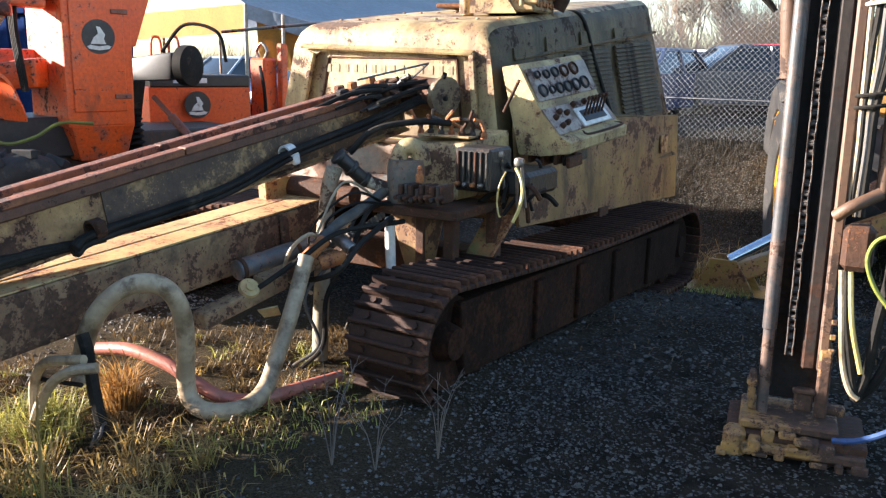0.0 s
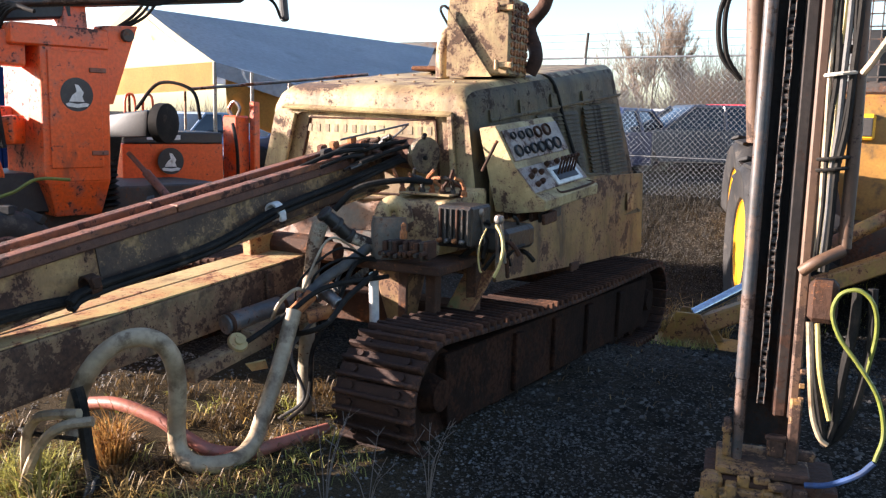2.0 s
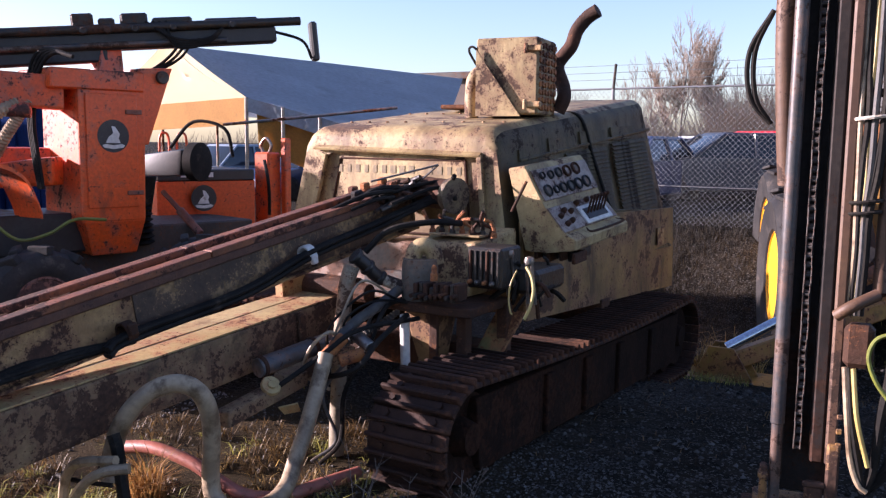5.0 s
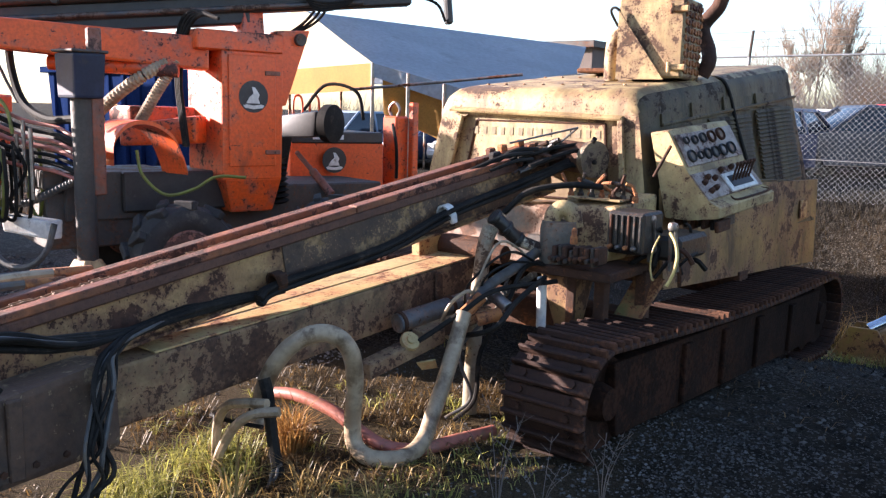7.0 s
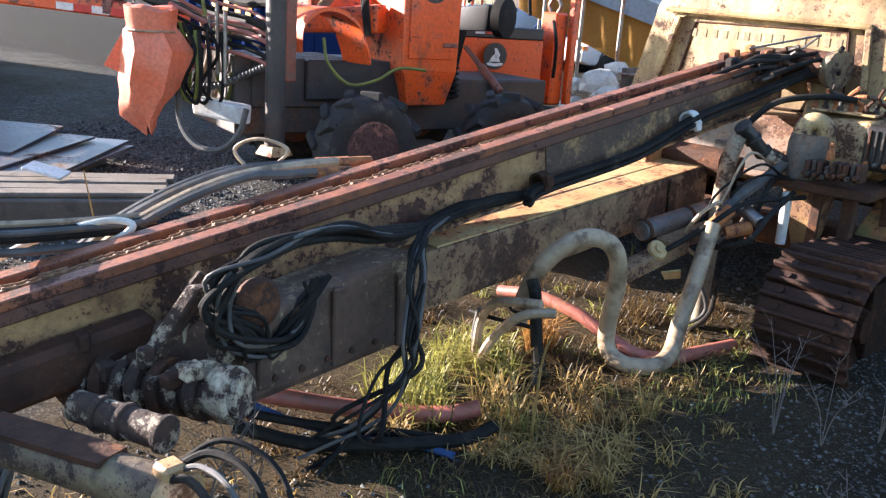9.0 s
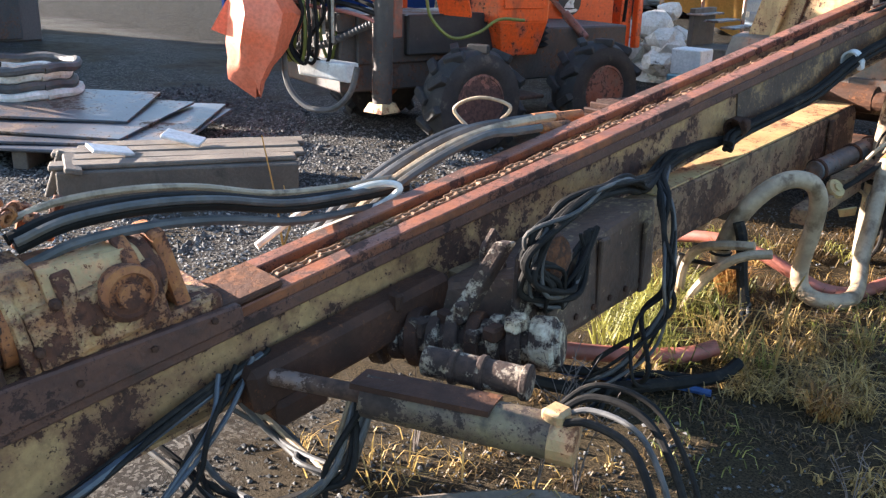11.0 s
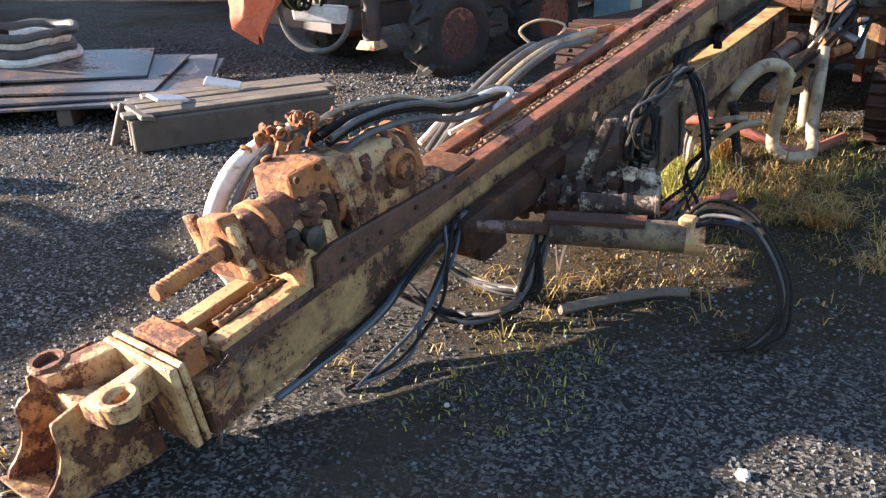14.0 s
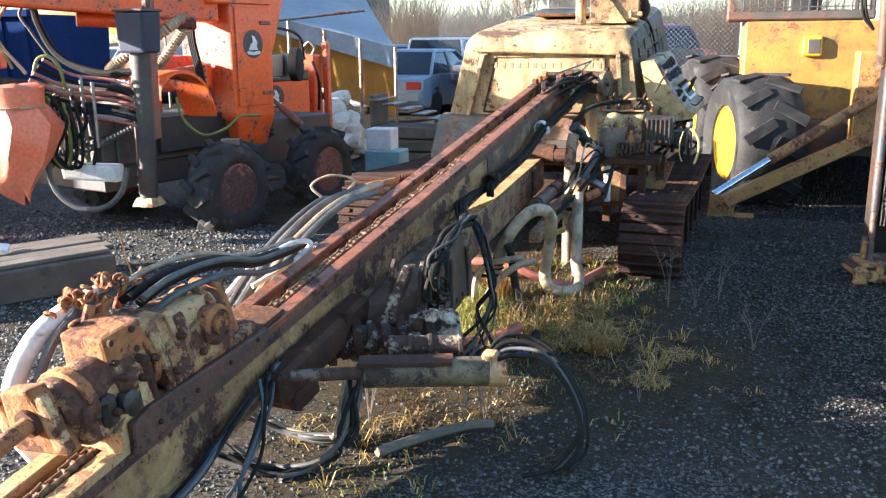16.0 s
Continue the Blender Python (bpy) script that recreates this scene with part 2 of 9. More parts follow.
M_MAST_TAN = surface("tan_rusted_paint", (0.125, 0.066, 0.034), (0.08, 0.04, 0.023), 0.6, scale=3, wear=0.4, wear_scale=20, worn=(0.05, 0.026, 0.016), bump=0.15)
M_OILY = surface("oil_darkened_beam_paint", (0.075, 0.042, 0.026), (0.045, 0.026, 0.018), 0.6, scale=5, grimy=0.4, grime=(0.025, 0.016, 0.011), wear=0.36, wear_scale=26, worn=(0.33, 0.205, 0.10), bump=0.4)
M_TYRE = surface("tyre_rubber", (0.03, 0.028, 0.027), (0.05, 0.046, 0.043), 0.75, scale=5, grimy=0.35, grime=(0.10, 0.085, 0.07), bump=0.15, gloss=0.3)
M_TYRE_DUSTY = surface("dusty_tyre_rubber", (0.018, 0.017, 0.017), (0.035, 0.032, 0.03), 0.7, scale=4, grimy=0.3, grime=(0.075, 0.062, 0.05), bump=0.2, gloss=0.25)
M_WOOD = surface("grey_weathered_wood", (0.145, 0.115, 0.085), (0.095, 0.074, 0.056), 0.8, scale=4, grain=70, grimy=0.4, grime=(0.05, 0.04, 0.03), bump=0.35, spread=0.25)
M_PLATE = surface("wet_sheet_steel", (0.10, 0.108, 0.125), (0.06, 0.064, 0.075), 0.42, 0.3, scale=1.5, wear=0.35, worn=(0.13, 0.08, 0.05), bump=0.05, spread=0.3)
M_WHITE = surface("dirty_white_board", (0.72, 0.70, 0.66), (0.60, 0.58, 0.54), 0.6, scale=6, grimy=0.3, grime=(0.25, 0.2, 0.15), bump=0.05)
M_PANEL = surface("speckled_white_panel", (0.36, 0.29, 0.24), (0.27, 0.21, 0.17), 0.55, scale=6, grimy=0.55, grime=(0.11, 0.07, 0.045), wear=0.35, wear_scale=60, worn=(0.08, 0.04, 0.028), bump=0.05)
M_BLACK = surface("black_paint", (0.02, 0.02, 0.022), (0.035, 0.034, 0.033), 0.5, scale=5, grimy=0.2, grime=(0.09, 0.08, 0.07), bump=0.08)
M_DARK = surface("sooty_dark_steel", (0.045, 0.04, 0.037), (0.07, 0.06, 0.052), 0.6, 0.1, scale=5, wear=0.35, worn=(0.13, 0.065, 0.04), bump=0.3)
M_RISER = surface("weathered_beige_pipe", (0.30, 0.25, 0.17), (0.20, 0.165, 0.11), 0.6, scale=6, grimy=0.5, grime=(0.08, 0.06, 0.035), wear=0.3, worn=(0.12, 0.06, 0.03), bump=0.2)
M_GREY_PAINT = surface("dull_grey_paint", (0.125, 0.112, 0.088), (0.08, 0.07, 0.055), 0.65, scale=5, grimy=0.5, grime=(0.04, 0.032, 0.022), wear=0.5, worn=(0.11, 0.05, 0.026), bump=0.2)
M_TARP_ORANGE = surface("faded_orange_tarpaulin", (0.78, 0.15, 0.06), (0.70, 0.20, 0.11), 0.5, scale=3, grimy=0.15, grime=(0.5, 0.2, 0.12), bump=0.1)
M_TENT_ROOF = surface("blue_grey_tarpaulin", (0.50, 0.54, 0.59), (0.40, 0.44, 0.49), 0.5, scale=0.6, grain=14, grimy=0.35, grime=(0.27, 0.29, 0.32), bump=0.1)
M_TENT_TAN = surface("tan_canvas_band", (0.60, 0.30, 0.06), (0.50, 0.24, 0.05), 0.8, scale=1.5, grimy=0.3, grime=(0.25, 0.12, 0.04), bump=0.1)
M_GALV = surface("galvanised_wire", (0.21, 0.22, 0.23), (0.15, 0.155, 0.16), 0.5, 0.5, scale=9, bump=0.02)
M_BARK = surface("bare_tree_bark", (0.15, 0.12, 0.10), (0.10, 0.08, 0.07), 0.9, scale=5, bump=0.3)
M_TWIG = surface("brown_twigs", (0.24, 0.18, 0.135), (0.17, 0.125, 0.092), 0.9, scale=3, bump=0.0)
M_SCRUB = surface("pale_leafless_scrub", (0.38, 0.305, 0.23), (0.29, 0.22, 0.165), 0.9, scale=3, bump=0.0)
M_STONE = surface("gravel_stone", (0.20, 0.195, 0.185), (0.11, 0.105, 0.10), 0.85, scale=25, grain=120, bump=0.3)
M_ROCK = surface("white_rubble", (0.55, 0.50, 0.43), (0.42, 0.36, 0.30), 0.85, scale=6, grimy=0.3, bump=0.4)
M_BUILDING = surface("brown_wall_boards", (0.13, 0.10, 0.085), (0.10, 0.078, 0.068), 0.85, scale=1, grimy=0.3, grime=(0.06, 0.05, 0.045), bump=0.1)
M_RED = surface("red_plastic", (0.55, 0.03, 0.02), (0.45, 0.025, 0.02), 0.35, scale=5, bump=0.0)
M_LAMP_ORANGE = surface("amber_plastic", (0.85, 0.22, 0.02), (0.8, 0.2, 0.02), 0.3, scale=5, bump=0.0)
M_CAR_BLUE = surface("dark_blue_car_paint", (0.022, 0.04, 0.10), (0.018, 0.032, 0.085), 0.35, scale=2, bump=0.0, gloss=0.4)
M_CAR_DARK = surface("dark_slate_car_paint", (0.03, 0.042, 0.065), (0.025, 0.034, 0.052), 0.35, scale=2, bump=0.0, gloss=0.4)
M_CAR_GREY = surface("silver_blue_car_paint", (0.30, 0.36, 0.43), (0.26, 0.31, 0.375), 0.35, 0.1, scale=2, bump=0.0, gloss=0.4)
M_CAR_RED = surface("red_car_paint", (0.45, 0.02, 0.025), (0.38, 0.02, 0.02), 0.25, scale=2, bump=0.0, gloss=0.8)
M_CAR_WHITE = surface("white_car_paint", (0.70, 0.71, 0.72), (0.62, 0.63, 0.65), 0.25, scale=2, bump=0.0, gloss=0.8)
M_GLASS = surface("dark_car_glass", (0.02, 0.028, 0.035), (0.016, 0.02, 0.03), 0.08, scale=2, bump=0.0, gloss=0.5)


def blades(name, root, tip):
    """Grass: each blade its own shade between two colours."""
    m = bpy.data.materials.new(name)
    n, l, p = nodes_of(m)
    geo = n.new("ShaderNodeNewGeometry")
    c = mix_of(n, l, geo.outputs["Random Per Island"], root, tip)
    l.new(c, p.inputs["Base Color"])
    p.inputs["Roughness"].default_value = 0.6
    p.inputs["Subsurface Weight"].default_value = 0.0
    tr = n.new("ShaderNodeBsdfTranslucent")
    l.new(c, tr.inputs["Color"])
    add = n.new("ShaderNodeMixShader")
    add.inputs[0].default_value = 0.4
    l.new(p.outputs["BSDF"], add.inputs[1])
    l.new(tr.outputs["BSDF"], add.inputs[2])
    l.new(add.outputs["Shader"], n["Material Output"].inputs["Surface"])
    return m


def gravel_material(name, low, high):
    m = bpy.data.materials.new(name)
    n, l, p = nodes_of(m)
    geo = n.new("ShaderNodeNewGeometry")
    c = mix_of(n, l, geo.outputs["Random Per Island"], low, high)
    l.new(c, p.inputs["Base Color"])
    p.inputs["Roughness"].default_value, p.inputs["Specular IOR Level"].default_value = 0.85, 0.12
    return m


M_GRAVEL = gravel_material("grey_gravel", (0.026, 0.025, 0.024), (0.14, 0.137, 0.13))
# brighter copy for the west side, low sun's glint put into the colour
M_GRAVEL_SUNLIT = gravel_material("sun_pale_gravel", (0.045, 0.043, 0.040), (0.27, 0.258, 0.24))
# darker copy whose colour holds the shade beside and behind the drill
M_GRAVEL_SHADED = gravel_material("shaded_earthy_gravel", (0.005, 0.0045, 0.004), (0.10, 0.096, 0.09))
M_TENT_WALL = blades("cream_canvas", (0.80, 0.69, 0.45), (0.76, 0.63, 0.38))
M_GRASS_DRY = blades("straw_grass", (0.10, 0.058, 0.02), (0.60, 0.40, 0.13))
M_GRASS_GREEN = blades("green_grass", (0.06, 0.06, 0.014), (0.46, 0.43, 0.10))
M_LITTER = blades("dead_grass_litter", (0.018, 0.011, 0.006), (0.20, 0.12, 0.042))
M_GRASS_BROWN = blades("orange_brown_grass", (0.16, 0.07, 0.02), (0.50, 0.27, 0.08))
M_LITTER_DARK = blades("dark_dead_weeds", (0.008, 0.007, 0.004), (0.04, 0.03, 0.015))


def ground_material():
    m = bpy.data.materials.new("gravel_yard")
    n, l, p = nodes_of(m)
    co = n.new("ShaderNodeTexCoord").outputs["Object"]
    big = noise_tex(n, l, co, 0.8, 6.0)
    mid = noise_tex(n, l, co, 7.0, 7.0)
    fine = noise_tex(n, l, co, 130.0, 5.0, 0.7)
    vor = n.new("ShaderNodeTexVoronoi")
    vor.inputs["Scale"].default_value, vor.inputs["Randomness"].default_value = 95.0, 1.0
    warp = n.new("ShaderNodeVectorMath")
    warp.operation = "ADD"
    wob = n.new("ShaderNodeTexNoise")
    wob.inputs["Scale"].default_value = 30.0
    l.new(co, wob.inputs["Vector"])
    shrink = n.new("ShaderNodeVectorMath")
    shrink.operation = "SCALE"
    shrink.inputs["Scale"].default_value = 0.03
    l.new(wob.outputs["Color"], shrink.inputs[0])
    l.new(co, warp.inputs[0])
    l.new(shrink.outputs["Vector"], warp.inputs[1])
    l.new(warp.outputs["Vector"], vor.inputs["Vector"])
    pebble = n.new("ShaderNodeSeparateColor")
    l.new(vor.outputs["Color"], pebble.inputs["Color"])
    stone = mix_of(n, l, step_of(n, l, pebble.outputs["Red"], 0.45, 1.0), (0.032, 0.029, 0.026), (0.18, 0.166, 0.146))
    soil = mix_of(n, l, step_of(n, l, mid, 0.35, 0.65), (0.040, 0.031, 0.022), (0.085, 0.066, 0.043))
    c = mix_of(n, l, step_of(n, l, big, 0.46, 0.62), stone, soil)
    c = mix_of(n, l, step_of(n, l, mid, 0.45, 0.7), c, mix_of(n, l, 0.6, c, (0.03, 0.028, 0.025)))
    # soft soil under the grass in front of the tracks
    spot = n.new("ShaderNodeVectorMath")
    spot.operation = "DISTANCE"
    spot.inputs[1].default_value = (-2.85, 2.25, 0.0)
    l.new(co, spot.inputs[0])
    reach = n.new("ShaderNodeMath")
    reach.operation = "MULTIPLY_ADD"
    reach.inputs[1].default_value = 1.6
    l.new(mid, reach.inputs[0])
    l.new(spot.outputs["Value"], reach.inputs[2])
    c = mix_of(n, l, step_of(n, l, reach.outputs["Value"], 3.1, 2.2), c, mix_of(n, l, step_of(n, l, fine, 0.35, 0.65), (0.022, 0.017, 0.011), (0.085, 0.062, 0.035)))
    # ground colour holds shade east of the drill and on the bank behind it
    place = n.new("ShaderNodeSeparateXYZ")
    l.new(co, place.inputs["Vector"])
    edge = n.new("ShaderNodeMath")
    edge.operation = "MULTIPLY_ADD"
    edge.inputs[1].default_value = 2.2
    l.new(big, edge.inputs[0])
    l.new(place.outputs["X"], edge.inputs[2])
    shaded_earth = mix_of(n, l, step_of(n, l, pebble.outputs["Blue"], 0.82, 1.0), mix_of(n, l, step_of(n, l, mid, 0.35, 0.65), (0.010, 0.0086, 0.007), (0.026, 0.021, 0.015)), (0.12, 0.112, 0.10))
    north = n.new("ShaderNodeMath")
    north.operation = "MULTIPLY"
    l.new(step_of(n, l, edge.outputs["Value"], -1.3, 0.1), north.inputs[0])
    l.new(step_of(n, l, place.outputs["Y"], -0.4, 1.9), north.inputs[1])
    c = mix_of(n, l, north.outputs["Value"], c, shaded_earth)
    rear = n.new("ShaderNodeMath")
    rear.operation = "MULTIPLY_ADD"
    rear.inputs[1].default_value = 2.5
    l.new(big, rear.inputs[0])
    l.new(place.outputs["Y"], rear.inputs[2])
    c = mix_of(n, l, step_of(n, l, rear.outputs["Value"], 7.2, 8.6), c, shaded_earth)
    l.new(c, p.inputs["Base Color"])
    p.inputs["Roughness"].default_value, p.inputs["Specular IOR Level"].default_value = 0.9, 0.05
    b = n.new("ShaderNodeBump")
    b.inputs["Strength"].default_value, b.inputs["Distance"].default_value = 0.8, 0.012
    hgt = n.new("ShaderNodeMath")
    hgt.operation = "MULTIPLY_ADD"
    hgt.inputs[1].default_value = 0.6
    l.new(pebble.outputs["Green"], hgt.inputs[0])
    l.new(fine, hgt.inputs[2])
    lump = n.new("ShaderNodeMath")
    lump.operation = "MULTIPLY_ADD"
    lump.inputs[1].default_value = 4.5
    l.new(noise_tex(n, l, co, 3.2, 4.0, 0.55), lump.inputs[0])
    l.new(hgt.outputs["Value"], lump.inputs[2])
    l.new(lump.outputs["Value"], b.inputs["Height"])
    l.new(b.outputs["Normal"], p.inputs["Normal"])
    return m


M_GROUND = ground_material()

# ---- building blocks ----
def ob_of(name, bm, material, smooth=False):
    bmesh.ops.recalc_face_normals(bm, faces=bm.faces)
    me = bpy.data.meshes.new(name)
    bm.to_mesh(me)
    bm.free()
    if smooth:
        for f in me.polygons:
            f.use_smooth = True
        me.set_sharp_from_angle(angle=radians(40))
    me.materials.append(material)
    return new(name, me)


def thing(name, base, label, category, group="", local=False):
    """An Empty at the thing's base; its parts are built in world places, or round the base when local."""
    ob = new(name)
    ob.empty_display_size = 0.1
    ob.location = base
    ob["world_parts"] = not local
    return tagged(ob, label, category, group)


def part(name, bm, material, parent, label="", smooth=False):
    ob = ob_of(name, bm, material, smooth)
    ob.parent = parent
    if parent.type == "EMPTY" and parent.get("world_parts"):
        ob.matrix_parent_inverse = Matrix.Translation(-Vector(parent.location))
    return tagged(ob, label)


def lone(name, bm, material, label, category, group="", kind="", smooth=False):
    return tagged(ob_of(name, bm, material, smooth), label, category, group, kind)


ID = Matrix.Identity(4)


def box(bm, c, s, m=ID, bevel=0.006):
    """A box round c with full sizes s, its edges rounded."""
    r = bmesh.ops.create_cube(bm, size=1.0, matrix=m @ Matrix.Translation(c) @ Matrix.Diagonal((*s, 1)))
    b = min(bevel, 0.3 * min(s))
    if b > 0.0004:
        es = list({e for v in r["verts"] for e in v.link_edges})
        bmesh.ops.bevel(bm, geom=es, offset=b, segments=1, affect="EDGES", profile=0.6)
    return bm


def hexa(bm, low, high, m=ID, bevel=0.01):
    """A solid between two rings of four corners."""
    vs = [bm.verts.new(m @ Vector(p)) for p in (*low, *high)]
    fs = [bm.faces.new([vs[i] for i in f]) for f in ((3, 2, 1, 0), (4, 5, 6, 7), (0, 1, 5, 4), (1, 2, 6, 5), (2, 3, 7, 6), (3, 0, 4, 7))]
    if bevel:
        bmesh.ops.bevel(bm, geom=list({e for f in fs for e in f.edges}), offset=bevel, segments=2, affect="EDGES", profile=0.6)
    return bm


def prism(bm, outline, depth, m=ID, bevel=0.0):
    """An outline in x and y pushed out along z by depth, centred."""
    a = [bm.verts.new(m @ Vector((x, y, -depth / 2))) for x, y in outline]
    b = [bm.verts.new(m @ Vector((x, y, depth / 2))) for x, y in outline]
    fs = [bm.faces.new(a[::-1]), bm.faces.new(b)]
    k = len(outline)
    fs += [bm.faces.new((a[i], a[(i + 1) % k], b[(i + 1) % k], b[i])) for i in range(k)]
    if bevel:
        bmesh.ops.bevel(bm, geom=list({e for f in fs for e in f.edges}), offset=bevel, segments=1, affect="EDGES", profile=0.6)
    return bm


def lathe(bm, profile, m=ID, sides=20):
    """A profile of (radius, height) turned round z; ends with radius 0 are closed to a point."""
    rings = []
    for r, h in profile:
        if r < 1e-5:
            rings.append([bm.verts.new(m @ Vector((0, 0, h)))])
        else:
            rings.append([bm.verts.new(m @ Vector((r * math.cos(2 * math.pi * i / sides), r * math.sin(2 * math.pi * i / sides), h))) for i in range(sides)])
    for a, b in zip(rings, rings[1:]):
        for i in range(sides):
            j = (i + 1) % sides
            if len(a) == 1 and len(b) == 1:
                continue
            if len(a) == 1:
                bm.faces.new((a[0], b[i], b[j]))
            elif len(b) == 1:
                bm.faces.new((a[i], a[j], b[0]))
            else:
                bm.faces.new((a[i], a[j], b[j], b[i]))
    for ring in (rings[0], rings[-1]):
        if len(ring) > 1:
            bm.faces.new(ring)
    return bm


def rod(bm, a, b, r, sides=12, bevel=0.0):
    """A round bar from a to b."""
    a, b = Vector(a), Vector(b)
    d = b - a
    m = Matrix.Translation(a) @ d.to_track_quat("Z", "Y").to_matrix().to_4x4()
    e = bevel or min(0.15 * r, 0.004)
    return lathe(bm, [(r - e, 0), (r, e), (r, d.length - e), (r - e, d.length)], m, sides)


def spline(pts, step=6):
    """A smooth line through the points."""
    pts = [Vector(p) for p in pts]
    ext = [2 * pts[0] - pts[1], *pts, 2 * pts[-1] - pts[-2]]
    out = []
    for p0, p1, p2, p3 in zip(ext, ext[1:], ext[2:], ext[3:]):
        for i in range(step):
            t = i / step
            out.append(0.5 * (2 * p1 + (p2 - p0) * t + (2 * p0 - 5 * p1 + 4 * p2 - p3) * t * t + (3 * p1 - p0 - 3 * p2 + p3) * t**3))
    out.append(pts[-1])
    return out


def tube(bm, pts, r, sides=8, step=7, smooth_line=True, taper=1.0):
    """A hose or pipe along a smooth line through pts."""
    line = spline(pts, step) if smooth_line else [Vector(p) for p in pts]
    normal = None
    rings = []
    for i, p in enumerate(line):
        d = (line[min(i + 1, len(line) - 1)] - line[max(i - 1, 0)]).normalized()
        if normal is None:
            normal = d.orthogonal().normalized()
        normal = (normal - d * normal.dot(d)).normalized()
        side = d.cross(normal)
        rr = r * (1 + (taper - 1) * i / (len(line) - 1))
        rings.append([bm.verts.new(p + rr * (math.cos(2 * math.pi * k / sides) * normal + math.sin(2 * math.pi * k / sides) * side)) for k in range(sides)])
    for a, b in zip(rings, rings[1:]):
        for k in range(sides):
            bm.faces.new((a[k], a[(k + 1) % sides], b[(k + 1) % sides], b[k]))
    bm.faces.new(rings[0])
    bm.faces.new(rings[-1][::-1])
    return bm


def plate(bm, corners, thick, m=ID):
    """A flat sheet with four or more corners, thickened against its normal."""
    ps = [Vector(c) for c in corners]
    nrm = (ps[1] - ps[0]).cross(ps[2] - ps[0]).normalized()
    a = [bm.verts.new(m @ p) for p in ps]
    b = [bm.verts.new(m @ (p - nrm * thick)) for p in ps]
    k = len(ps)
    bm.faces.new(a)
    bm.faces.new(b[::-1])
    for i in range(k):
        bm.faces.new((a[i], b[i], b[(i + 1) % k], a[(i + 1) % k]))
    return bm


def B():
    return bmesh.new()


def frame_of(origin, along, up=(0, 0, 1)):
    """A frame with y along a beam, z as near up as can be and x to its right."""
    a = Vector(along).normalized()
    x = a.cross(Vector(up)).normalized()
    z = x.cross(a)
    return Matrix.Translation(origin) @ Matrix((x, a, z)).transposed().to_4x4()


def hose(pts, r, material, parent, label="", name="hose"):
    bm = B()
    tube(bm, pts, r, 12 if r > 0.024 else 8)
    return part(name, bm, material, parent, label, True)


def smooth(a, b, t):
    t = min(1.0, max(0.0, (t - a) / (b - a)))
    return t * t * (3 - 2 * t)


def ground_z(x, y):
    """The yard: level round the drill's feed, falling a little behind it, then a bank up to the car park."""
    near = -0.42 * smooth(5.0, 7.6, y) * smooth(-4.8, -2.6, x) - 0.1 * smooth(4.5, 7.5, y) * smooth(-2.6, -4.8, x)
    bank = 0.43 - 0.48 * smooth(-5.2, -7.6, x)
    z = near + (bank - near) * smooth(9.8, 12.6, y + 0.36 * (x + 3))
    if abs(x + 3) < 14 and abs(y - 3) < 16:
        z += 0.018 * noise.noise((0.9 * x, 0.9 * y, 0)) + 0.008 * noise.noise((4 * x, 4 * y, 3))
    return z


# ---- ground ----
def ground_sheet():
    bm = B()
    def line(a, b, fine_a, fine_b, step):
        out, v = [], a
        while v < fine_a - 1e-6:
            out.append(v)
            v += max(step, 0.35 * (fine_a - v))
        v = fine_a
        while v < fine_b:
            out.append(v)
            v += step
        v, k = fine_b, step
        while v < b:
            out.append(v)
            k *= 1.5
            v += k
        return out + [b]
    xs, ys = line(-600, 600, -9, 3, 0.14), line(-200, 1500, -4.5, 14, 0.14)
    grid = [[bm.verts.new((x, y, ground_z(x, y))) for x in xs] for y in ys]
    for r0, r1 in zip(grid, grid[1:]):
        for i in range(len(xs) - 1):
            bm.faces.new((r0[i], r0[i + 1], r1[i + 1], r1[i]))
    ob = ob_of("ground", bm, M_GROUND)
    for f in ob.data.polygons:
        f.use_smooth = True
    tagged(ob, "dark gravel yard with damp soil and patches of dead grass", "ground", kind="structure")


ground_sheet()

# ---- the crawler drill: body, tracks, boom ----
rig = thing("crawler_drill", (-2.95, 4.6, 0.0), "derelict cream crawler rock drill with a long rusty feed beam", "drilling rig")


